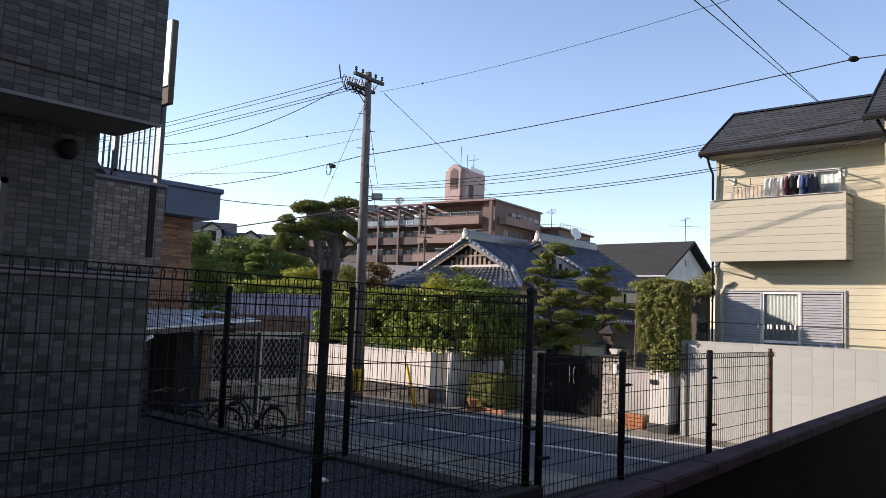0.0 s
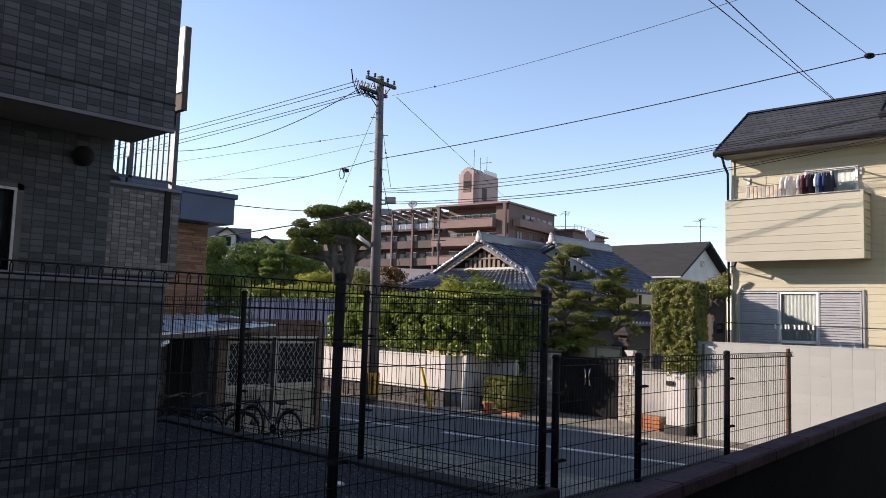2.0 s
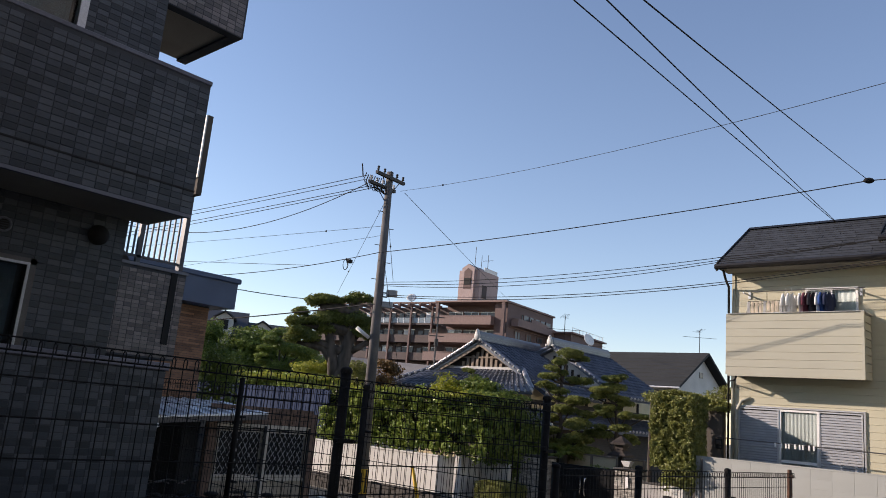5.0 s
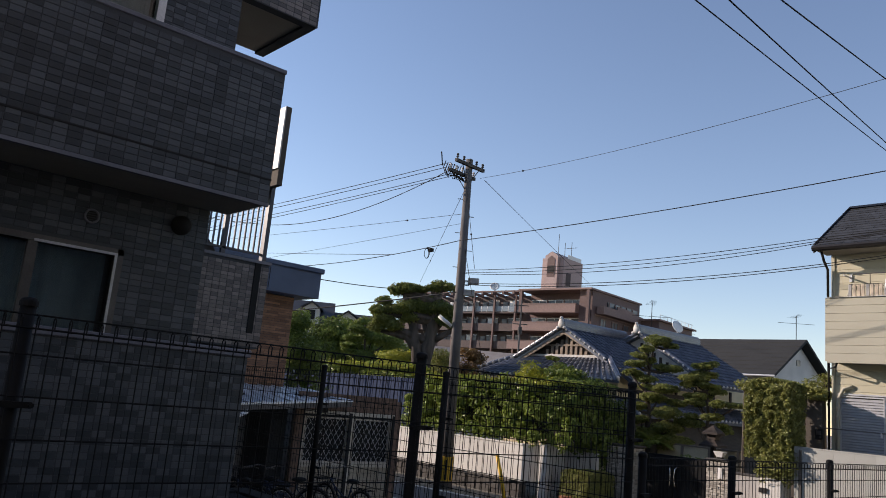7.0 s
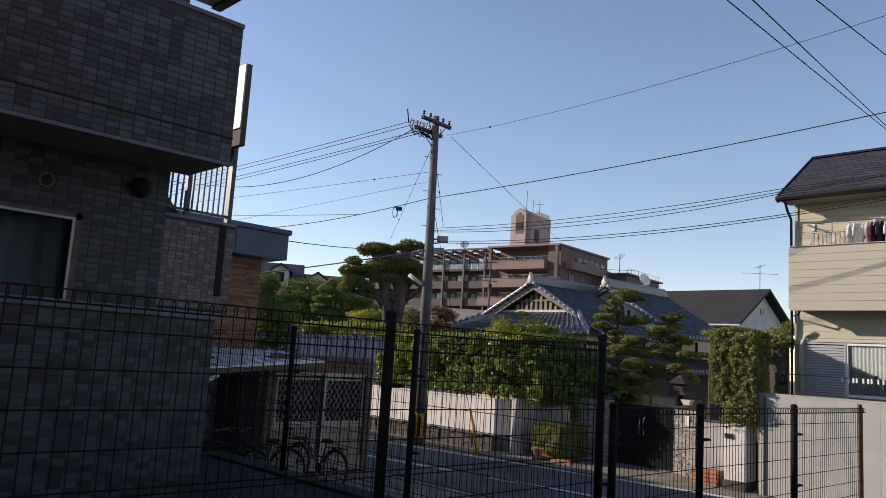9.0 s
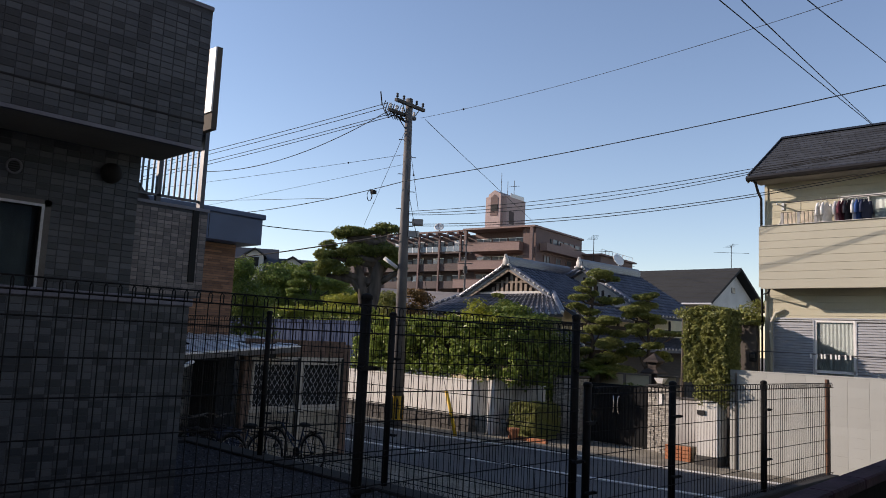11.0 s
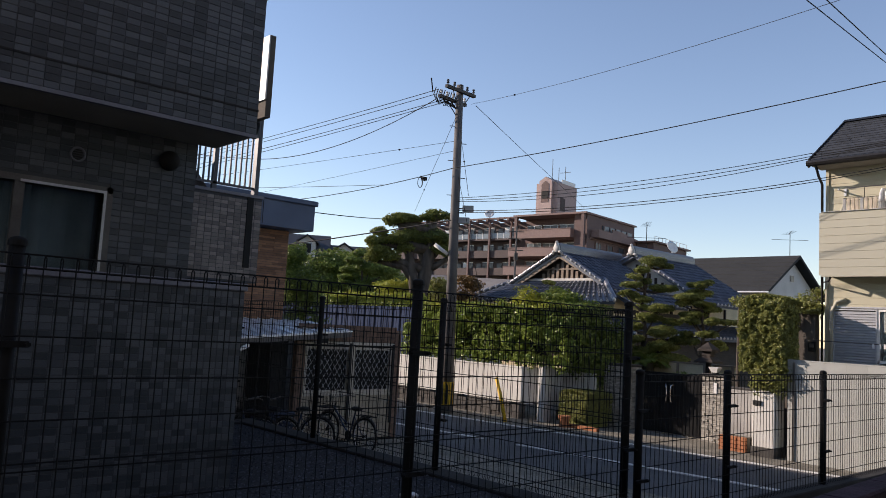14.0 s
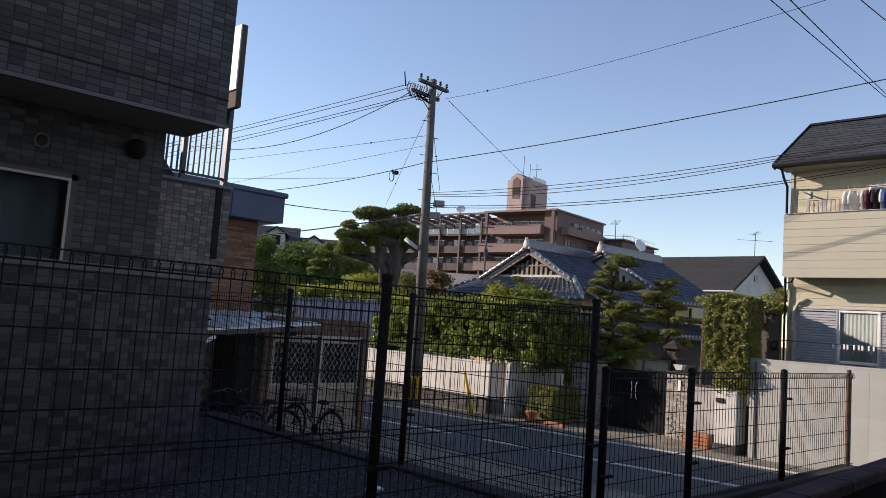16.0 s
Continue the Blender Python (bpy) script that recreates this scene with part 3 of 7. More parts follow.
# sun and shade are in the colours: white inner face, darker brown body
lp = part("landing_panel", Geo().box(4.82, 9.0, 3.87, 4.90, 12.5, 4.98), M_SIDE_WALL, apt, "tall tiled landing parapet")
part("inner_face", Geo().box(4.80, 8.998, 4.1, 4.82, 12.5, 4.97), M_WHITE_TRIM, lp, "inner face with sunlight put into its white colour")

# parts of the wall skin
tile_field(apt, (-0.35, YT, -0.1), (1, 0, 0), (0, -1, 0), 3.3, 1.56, single=(2.2, 3.3, 0.1, 1.45))
tile_field(apt, (-0.36, YT, 2.73), (1, 0, 0), (0, -1, 0), 3.3, 1.14, single=None)
tile_field(apt, (-0.33, YM, 0.3), (1, 0, 0), (0, -1, 0), 3.1, 5.0, skip=[(0.0, 2.43, 0.0, 1.95), (0.0, 2.43, 2.88, 4.72)])
tile_field(apt, (2.85, 9.5, 1.72), (1, 0, 0), (0, -1, 0), 2.3, 1.14, material=M_TILE_TAN)
tile_field(apt, (XM + 0.01, 7.2, 5.28), (1, 0, 0), (0, -1, 0), 1.32, 1.3, material=M_TILE_TAN)
tile_field(apt, (XC, YT, -0.1), (0, 1, 0), (1, 0, 0), 1.3, 1.56)

# ---- far side of the road: garden wall, gate, block wall ----
GX = 16.3
w = thing("garden_wall", pose(GX, 14.6, ROAD), "white stucco garden wall on a dark rubble base", "wall")
part("stucco", Geo().box(0, 0, 0.46, 0.2, 16, 1.40), M_WHITE_WALL, w)
part("coping", Geo().box(-0.02, 0, 1.40, 0.22, 16, 1.45, c=0.01), M_WHITE_WALL, w)
part("return_wall", Geo().prism([(0, 0, 0), (0.9, -0.72, 0), (1.05, -0.6, 0), (0.2, 0.02, 0)], (0, 0, 0.44), (0, 0, 1.44)), M_WHITE_WALL, w)
rng = random.Random(5)
g = Geo()
y = 0.0
while y < 16:
    a = rng.uniform(0.22, 0.42)
    z = 0.0
    while z < 0.40:
        h = rng.uniform(0.12, 0.22)
        g.box(-0.05 + rng.uniform(-0.02, 0.02), y + 0.01, z, 0.24, y + a - 0.01, min(z + h, 0.46) - 0.008, c=0.012)
        z += h
    y += a
tagged(part("rubble_base", g, M_BASE_STONE, w), "", "", "", "stuff")
w = thing("gate_wing_wall", pose(17.0, 12.9, ROAD), "white stucco wing wall beside the gate recess", "wall")
part("pillar", Geo().box(-0.55, 0.98, 0.0, -0.25, 1.22, 1.52, c=0.01), M_WHITE_WALL, w)
part("panel", Geo().box(0.3, 0.0, 0.3, 0.45, 1.2, 1.4), M_WHITE_WALL, w)
part("plinth", Geo().box(0.26, 0.0, 0.0, 0.48, 1.2, 0.3), M_BASE_STONE, w)


def ledge_pillar(name, y0, y1, top):
    p = thing(name, pose(17.7, y0, ROAD), "gate pillar of stacked brown ledge stone", "gate pillar", "gate pillars")
    part("core", Geo().box(0.03, 0.03, 0, 0.47, y1 - y0 - 0.03, top - 0.02), M_BASE_STONE, p)
    g = Geo()
    r = random.Random(int(y0 * 10))
    z = 0.0
    while z < top - 0.04:
        h = r.uniform(0.035, 0.06)
        y = 0.0
        while y < y1 - y0 - 0.02:
            a = min(r.uniform(0.10, 0.26), y1 - y0 - y)
            g.box(r.uniform(-0.015, 0.012), y + 0.003, z + 0.003, 0.1, y + a - 0.003, z + h - 0.003)
            y += a
        x = 0.1
        while x < 0.5:
            a = min(r.uniform(0.1, 0.25), 0.5 - x)
            g.box(x + 0.003, r.uniform(-0.015, 0.01), z + 0.003, x + a - 0.003, 0.12, z + h - 0.003)
            x += a
        z += h
    tagged(part("ledge_stones", g, M_LEDGE, p), "", "", "", "stuff")
    part("top_slab", Geo().box(-0.03, -0.03, top - 0.02, 0.53, y1 - y0 + 0.03, top + 0.03, c=0.01), M_BASE_STONE, p)
    return p


ledge_pillar("gate_pillar", 12.0, 12.85, 1.68)
pr = ledge_pillar("gate_pillar", 9.36, 9.93, 1.62)
part("plate", Geo().box(-0.03, 0.16, 1.2, -0.012, 0.26, 1.45), M_WHITE_TRIM, pr, "blank white name plate")
t_ = thing("gate_lamp", pose(17.95, 9.72, ROAD + 1.65), "square white lamp on the gate pillar", "lamp")
part("foot", Geo().box(-0.06, -0.06, 0, 0.06, 0.06, 0.04), M_BLACK, t_)
g = Geo()
g.add([(-0.06, -0.07, 0.04), (0.06, -0.07, 0.04), (0.06, 0.07, 0.04), (-0.06, 0.07, 0.04), (-0.11, -0.13, 0.17), (0.11, -0.13, 0.17), (0.11, 0.13, 0.17), (-0.11, 0.13, 0.17)], [(3, 2, 1, 0), (4, 5, 6, 7), (0, 1, 5, 4), (1, 2, 6, 5), (2, 3, 7, 6), (3, 0, 4, 7)])
part("shade", g, M_WHITE_TRIM, t_)

gate = thing("entrance_gate", pose(17.9, 9.93, ROAD), "black double-leaf sliding entrance gate, closed", "gate")
for k in range(2):
    leaf = part("leaf", Geo().box(0, 0.02 + k * 1.0, 0.06, 0.05, 1.0 + k * 1.0, 1.58), M_GATE, gate)
    for j in range(10):
        part("slat", Geo().box(-0.012, 0.05 + k * 1.0 + j * 0.094, 0.1, 0.0, 0.05 + k * 1.0 + j * 0.094 + 0.082, 1.52, c=0.003), M_GATE, leaf)
    hy = 0.9 + k * 0.2
    s = 1 if k else -1
    part("handle", Geo().line([(-0.02, hy, 0.82), (-0.07, hy - 0.03 * s, 0.87), (-0.08, hy - 0.045 * s, 1.0), (-0.08, hy - 0.045 * s, 1.13), (-0.07, hy - 0.03 * s, 1.25), (-0.02, hy, 1.3)], 0.018, 8), M_STEEL, leaf, "bright curved pull handle", True)
part("track", Geo().box(-0.05, 0, 0.0, 0.1, 2.05, 0.05), M_STEEL, gate)

w = thing("low_garden_wall", pose(17.3, 8.05, ROAD), "weathered low concrete wall beside the gate", "wall")
part("body", Geo().box(0, 0, 0, 0.15, 1.06, 1.38), M_CONC, w)
part("coping", Geo().box(-0.02, 0, 1.38, 0.17, 1.06, 1.43, c=0.01), M_CONC_DARK, w)
w = thing("white_gatepost", pose(16.75, 7.55, ROAD), "white rendered post with a dark stone foot", "post")
part("shaft", Geo().box(0, 0.13, 0.22, 0.5, 0.62, 1.42, c=0.012), M_WHITE_WALL, w)
part("plinth", Geo().box(-0.03, 0.10, 0, 0.53, 0.65, 0.22, c=0.02), M_BASE_STONE, w)
part("letterbox", Geo().box(-0.03, 0.42, 1.12, 0.0, 0.6, 1.22), M_BLACK, w)
mb = thing("meter_box", pose(18.0, 7.40, 1.26), "small black meter box on the side wall", "meter box")
part("case", Geo().box(-0.06, -0.08, -0.11, 0, 0.08, 0.11, c=0.008), M_BLACK, mb)
part("cover_plate", Geo().box(-0.07, -0.05, -0.02, -0.06, 0.05, 0.07, c=0.004), M_ALU, mb)
t_ = thing("planter_box", pose(16.9, 8.4, ROAD), "terracotta brick planter bed at the wall foot", "planter")
for j in range(4):
    for i in range(3):
        part("brick", Geo().box(0, i * 0.215, j * 0.09, 0.1, i * 0.215 + 0.2, j * 0.09 + 0.08, c=0.006), M_TERRA, t_)
part("soil", Geo().box(0.1, 0, 0, 0.38, 0.64, 0.34), M_EARTH, t_)

# painted block wall below the cream house
WX = 16.85
bw = thing("block_wall", pose(WX, 7.45, ROAD), "tall painted concrete block retaining wall with hairline joints", "wall")
part("core", Geo().box(0.006, -16, 0, 0.15, 0.0, 2.13), M_BLOCK_WHITE, bw)
part("coping", Geo().box(-0.004, -16, 2.13, 0.16, 0.0, 2.16), M_BLOCK_WHITE, bw)
part("end_strip", Geo().box(-0.03, -0.16, 0, 0.0, -0.12, 2.1), M_ALU, bw, "dark drain pipe strip")
blk = Geo().box(0, -0.1985, 0.001, 0.02, 0.1985, 0.1935).mesh("block", mat("painted_block", (0.41, 0.415, 0.385), (0.352, 0.357, 0.325), 0.88, 0, 1.0, 70, 0.2, random_by="object", spread=0.45))
for j in range(11):
    for i in range(27):
        b = new("block", blk)
        b.parent = bw
        b.location = (0, -0.2 - i * 0.4, j * 0.1945)
g = Geo()
for j in range(11):
    for i in range(27, 40):
        g.box(0, -0.3985 - i * 0.4, j * 0.1945 + 0.001, 0.02, -0.0015 - i * 0.4, j * 0.1945 + 0.1935)
tagged(part("block_rest", g, M_BLOCK_WHITE, bw), "", "", "", "stuff")
g = Geo().box(18.0, 7.35, ROAD, 18.15, 8.6, 2.02)
structure("wall_garden_side", g, M_SIDE_WALL, "weathered brown rendered side wall behind the hedge", "wall")

# ---- cream two-storey house ----
HX, HY = 18.1, 7.15
house = thing("cream_house", pose(0, 0, ROAD), "two-storey cream siding house with dark shingle roof", "house")
Z = -ROAD


def siding(parent, name, x, y0, y1, z0, z1, material, openings=(), pitch=0.152, x_thick=0.009):
    """Lapped boards facing the road, cut round the openings."""
    n = int(round((z1 - z0) / pitch))
    for k in range(n):
        a, b = z0 + k * (z1 - z0) / n, z0 + (k + 1) * (z1 - z0) / n
        spans = [(y0, y1)]
        for oy0, oy1, oz0, oz1 in openings:
            if b > oz0 + 0.02 and a < oz1 - 0.02:
                nxt = []
                for s0, s1 in spans:
                    if oy0 > s0:
                        nxt.append((s0, min(oy0, s1)))
                    if oy1 < s1:
                        nxt.append((max(oy1, s0), s1))
                spans = [s for s in nxt if s[1] - s[0] > 0.01]
        for s0, s1 in spans:
            g = Geo()
            g.add([(x, s0, a), (x, s1, a), (x - x_thick, s1, a + 0.004), (x - x_thick, s0, a + 0.004), (x - 0.004, s0, b - 0.004), (x - 0.004, s1, b - 0.004), (x, s0, b), (x, s1, b)],
                  [(0, 1, 2, 3), (3, 2, 5, 4), (4, 5, 7, 6), (0, 3, 4, 6), (1, 7, 5, 2)])
            part("siding_board", g, material, parent)


LOW = (4.32, 7.04, 0.4 + Z, 2.18 + Z)
UPW = (4.40, 5.50, 2.95 + Z, 4.86 + Z)
g = Geo()
g.box(HX, 7.04, 0.4, HX + 0.15, HY, 6.7).box(HX, -2, 0.4, HX + 0.15, 4.32, 6.7)
g.box(HX, 4.32, 2.18 + Z, HX + 0.15, 7.04, 2.95 + Z).box(HX, 4.32, 0.3, HX + 0.15, 7.04, 0.4 + Z)
g.box(HX, 5.50, 2.95 + Z, HX + 0.15, 7.04, 6.7).box(HX, 4.32, 2.95 + Z, HX + 0.15, 4.40, 6.7).box(HX, 4.40, 4.86 + Z, HX + 0.15, 5.50, 6.7)
wall = part("wall", g, M_SIDING, house)
part("side_wall", Geo().box(HX + 0.15, HY - 0.15, 0.4, 26, HY, 6.6).box(25.85, -2, 0.4, 26, HY - 0.15, 6.6), M_SIDING, house)
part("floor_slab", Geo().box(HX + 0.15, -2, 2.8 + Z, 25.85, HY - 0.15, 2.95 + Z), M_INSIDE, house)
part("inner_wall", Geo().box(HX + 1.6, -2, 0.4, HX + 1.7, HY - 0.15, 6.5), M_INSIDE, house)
part("foundation", Geo().box(HX + 0.02, -2, 0, 26, HY - 0.02, 0.4), M_CONC, house)
siding(wall, "siding_board", HX, 3.46, HY, 0.4, 6.6, M_SIDING, (LOW, UPW))
part("corner_trim", Geo().box(HX - 0.03, HY - 0.05, 0.4, HX + 0.02, HY + 0.02, 6.65), M_SIDING, house)


def curtain(parent, x, y0, y1, z0, z1, material, label):
    g = Geo()
    n = 48
    for i in range(n):
        a, b = y0 + (y1 - y0) * i / n, y0 + (y1 - y0) * (i + 1) / n
        xa, xb = x + 0.004 * math.sin(i * 1.3), x + 0.004 * math.sin((i + 1) * 1.3)
        g.add([(xa, a, z0), (xb, b, z0), (xb, b, z1), (xa, a, z1)], [(0, 1, 2, 3)])
    return part("curtain", g, material, parent, label, True)


def frame_rect(x0, x1, y0, y1, z0, z1, t):
    return Geo().box(x0, y0, z0, x1, y1, z0 + t).box(x0, y0, z1 - t, x1, y1, z1).box(x0, y0, z0 + t, x1, y0 + t, z1 - t).box(x0, y1 - t, z0 + t, x1, y1, z1 - t)


win = part("window", frame_rect(HX - 0.04, HX + 0.1, *LOW, 0.035), M_ALU_LIGHT, house, "wide white sliding window with grey shutters")
for y0, y1 in ((6.08, 6.99), (4.37, 5.24)):
    sh = part("shutter", frame_rect(HX - 0.045, HX - 0.005, y0, y1, LOW[2] + 0.05, LOW[3] - 0.05, 0.03), M_ALU_LIGHT, win, "closed grey louvred shutter")
    n = 28
    for k in range(n):
        z = LOW[2] + 0.09 + k * (LOW[3] - LOW[2] - 0.18) / n
        part("slat", Geo().prism([(HX - 0.012, y0 + 0.03, z), (HX - 0.036, y0 + 0.03, z - 0.012), (HX - 0.036, y0 + 0.03, z + 0.02), (HX - 0.012, y0 + 0.03, z + 0.045)], (0, 0, 0), (0, y1 - y0 - 0.06, 0)), M_SHUTTER, sh)
part("sash", frame_rect(HX - 0.03, HX + 0.02, 5.24, 6.08, LOW[2] + 0.05, LOW[3] - 0.05, 0.045), M_WHITE_TRIM, win)
part("mid_bar", Geo().box(HX - 0.03, 5.24, 0.98 + Z, HX + 0.02, 6.08, 1.04 + Z), M_WHITE_TRIM, win)
part("pane", Geo().box(HX - 0.006, 5.28, LOW[2] + 0.09, HX, 6.04, LOW[3] - 0.09), M_GLASS, win)
curtain(win, HX + 0.012, 5.27, 6.05, LOW[2] + 0.08, LOW[3] - 0.08, mat("lace", (0.62, 0.62, 0.61), (0.52, 0.52, 0.51), 0.9, 0, 3, 120, 0.1), "grey-white lace curtain")
win = part("window", frame_rect(HX - 0.05, HX + 0.1, *UPW, 0.05), M_WHITE_TRIM, house, "white balcony window")
part("sash", Geo().box(HX - 0.03, 4.93, UPW[2], HX + 0.02, 4.97, UPW[3]), M_WHITE_TRIM, win)
part("pane", Geo().box(HX - 0.006, 4.45, UPW[2] + 0.05, HX, 5.45, UPW[3] - 0.05), M_GLASS, win)
curtain(win, HX + 0.035, 4.4, 5.5, UPW[2], UPW[3], M_CURTAIN, "white curtain")

# balcony
BX = 17.45
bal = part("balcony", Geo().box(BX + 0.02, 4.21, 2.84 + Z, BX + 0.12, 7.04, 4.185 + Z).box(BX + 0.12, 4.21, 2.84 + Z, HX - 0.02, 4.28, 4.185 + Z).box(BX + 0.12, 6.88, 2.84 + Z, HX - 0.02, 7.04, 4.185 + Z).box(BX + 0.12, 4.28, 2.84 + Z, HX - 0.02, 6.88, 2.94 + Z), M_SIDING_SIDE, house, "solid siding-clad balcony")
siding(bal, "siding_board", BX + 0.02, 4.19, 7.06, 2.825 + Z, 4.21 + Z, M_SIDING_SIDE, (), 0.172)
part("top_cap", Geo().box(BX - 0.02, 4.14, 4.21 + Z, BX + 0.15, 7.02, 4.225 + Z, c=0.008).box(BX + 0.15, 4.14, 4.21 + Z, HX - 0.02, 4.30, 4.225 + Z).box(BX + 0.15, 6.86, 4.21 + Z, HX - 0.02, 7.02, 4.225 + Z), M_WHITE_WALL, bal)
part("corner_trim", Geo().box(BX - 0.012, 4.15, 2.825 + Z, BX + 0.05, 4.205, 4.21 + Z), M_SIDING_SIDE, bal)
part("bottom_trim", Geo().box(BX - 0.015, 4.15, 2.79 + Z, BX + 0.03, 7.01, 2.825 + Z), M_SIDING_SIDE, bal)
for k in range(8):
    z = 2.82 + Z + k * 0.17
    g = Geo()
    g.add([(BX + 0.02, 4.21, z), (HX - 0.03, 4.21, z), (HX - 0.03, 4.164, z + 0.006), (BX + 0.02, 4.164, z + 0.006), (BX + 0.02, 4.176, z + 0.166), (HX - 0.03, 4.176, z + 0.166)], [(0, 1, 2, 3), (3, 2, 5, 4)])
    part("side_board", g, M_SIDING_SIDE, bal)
for y in (6.75, 4.35):
    part("pole_bracket", Geo().box(HX - 0.4, y - 0.012, 4.73 + Z, HX, y + 0.012, 4.76 + Z).box(HX - 0.03, y - 0.03, 4.66 + Z, HX, y + 0.03, 4.82 + Z), M_ALU_LIGHT, house, "white laundry pole bracket")
part("laundry_pole", Geo().tube((HX - 0.3, 4.2, 4.78 + Z), (HX - 0.3, 6.6, 4.78 + Z), 0.012, n=10), M_ALU, house)
part("gas_hose", Geo().line([(HX - 0.1, 6.78, 3.2 + Z), (HX - 0.12, 6.8, 4.3 + Z), (HX - 0.1, 6.72, 4.5 + Z), (HX - 0.02, 6.65, 4.52 + Z)], 0.03, 8), M_SIDING_SIDE, house, "", True)
part("duct_cover", Geo().line([(HX - 0.06, 7.02, 0.4), (HX - 0.06, 7.02, 2.05 + Z), (HX - 0.06, 6.9, 2.28 + Z), (HX - 0.02, 6.72, 2.33 + Z)], 0.04, 8), M_SIDING_SIDE, house, "cream pipe cover", True)
part("lower_pole", Geo().tube((HX - 0.5, 3.4, 1.35 + Z), (HX - 0.5, 7.3, 1.4 + Z), 0.013, n=8), M_ALU, house, "laundry pole under the balcony")
for k in range(9):
    y = 5.95 - k * 0.095 + (0.03 if k % 3 == 0 else 0)
    part("peg", Geo().box(HX - 0.52, y, 1.29 + Z, HX - 0.48, y + 0.03, 1.39 + Z), M_WHITE_TRIM, house)


def gable_roof(parent, x_eave, z_eave, x_ridge, z_ridge, x_back, y0, y1, seed):
    """A shingled front slope, a plain back slope, gutter, rakes and ridge."""
    rng = random.Random(seed)
    sl = Vector((x_ridge - x_eave, 0, z_ridge - z_eave))
    length = sl.length
    sl.normalize()
    nrm = Vector((-sl.z, 0, sl.x))
    th = 0.12
    poly = [(x_eave, y0, z_eave), (x_ridge, y0, z_ridge), (x_back, y0, z_eave), (x_back, y0, z_eave - th), (x_ridge, y0, z_ridge - th), (x_eave, y0, z_eave - th)]
    roof = part("roof", Geo().prism(poly, (0, 0, 0), (0, y1 - y0, 0)), M_BROWN_TRIM, parent, "dark slate shingle roof")
    g = Geo()
    rows = int(length / 0.16)
    for r in range(rows):
        s = r * length / rows
        y = y0 - rng.uniform(0, 0.3)
        while y < y1:
            a = rng.uniform(0.22, 0.5)
            ya, yb = max(y, y0) + 0.003, min(y + a, y1) - 0.003
            if yb > ya:
                p = Vector((x_eave, 0, z_eave)) + sl * s
                q = p + sl * (length / rows + 0.01)
                lift = rng.uniform(0.014, 0.022)
                vs = [Vector((p.x, ya, p.z)), Vector((p.x, yb, p.z)), Vector((q.x, yb, q.z)), Vector((q.x, ya, q.z))]
                up = [nrm * lift, nrm * lift, nrm * 0.006, nrm * 0.006]
                g.add(vs + [v + u for v, u in zip(vs, up)], [(4, 5, 6, 7), (0, 1, 5, 4), (1, 2, 6, 5), (3, 0, 4, 7)])
            y += a
    tagged(part("shingles", g, M_SHINGLE, roof), "", "", "", "stuff")
    part("ridge_cap", Geo().prism([(x_ridge - 0.12, y0 - 0.02, z_ridge - 0.02), (x_ridge, y0 - 0.02, z_ridge + 0.06), (x_ridge + 0.12, y0 - 0.02, z_ridge - 0.02)], (0, 0, 0), (0, y1 - y0 + 0.04, 0)), M_BROWN_TRIM, roof)
    part("gutter", Geo().line([(x_eave - 0.06, y0 - 0.03, z_eave - 0.06), (x_eave - 0.06, y1 + 0.03, z_eave - 0.08)], 0.07, 8), M_BROWN_TRIM, roof, "dark brown gutter")
    for y in (y0 - 0.03, y1):
        part("rake_board", Geo().prism([(x_eave - 0.02, y, z_eave + 0.03), (x_ridge, y, z_ridge + 0.05), (x_ridge, y, z_ridge - 0.18), (x_eave - 0.02, y, z_eave - 0.18)], (0, 0, 0), (0, 0.03, 0)), M_BROWN_TRIM, roof)
    return roof


gable_roof(house, 17.55, 5.44 + Z, 19.6, 6.78 + Z, 25.5, 3.3, 7.32, 1)
part("eave_soffit", Geo().box(17.55, 3.46, 5.3 + Z, HX, 7.28, 5.33 + Z), M_SOFFIT, house)
part("downpipe", Geo().line([(17.6, 7.2, 5.3 + Z), (17.75, 7.2, 5.1 + Z), (18.0, 7.22, 4.95 + Z), (18.04, 7.22, 2.6 + Z)], 0.03, 8), M_BROWN_TRIM, house, "brown downpipe", True)
part("balcony_drain", Geo().line([(17.7, 6.9, 2.82 + Z), (17.7, 6.95, 2.72 + Z), (18.0, 7.2, 2.7 + Z), (18.05, 7.22, 0.5)], 0.025, 8), M_BROWN_TRIM, house, "", True)
# projecting wing
WGX = 17.62
wing = part("wing_wall", Geo().box(WGX, -5, 0.4, WGX + 0.15, 3.46, 5.9 + Z).box(WGX + 0.15, 3.31, 0.4, HX + 0.1, 3.46, 5.9 + Z), M_SIDING, house)
siding(wing, "siding_board", WGX, 0.5, 3.46, 0.4, 5.7 + Z, M_SIDING, ((2.2, 3.12, 3.6 + Z, 5.1 + Z), (2.0, 3.1, 0.9 + Z, 2.4 + Z)))
gable_roof(house, 17.15, 5.74 + Z, 20.2, 7.95 + Z, 24, -4, 3.72, 2)
part("downpipe", Geo().line([(17.2, 3.5, 5.6 + Z), (17.5, 3.42, 5.35 + Z), (17.57, 3.4, 5.2 + Z), (17.57, 3.4, 0.6)], 0.032, 8), M_BROWN_TRIM, house, "brown downpipe", True)
wr = part("window_guard", Geo().box(17.4, 1.5, 0.5 + Z, 17.43, 3.35, 0.53 + Z).box(17.4, 1.5, 1.0 + Z, 17.43, 3.35, 1.03 + Z), M_WHITE_TRIM, house, "white window guard rail")
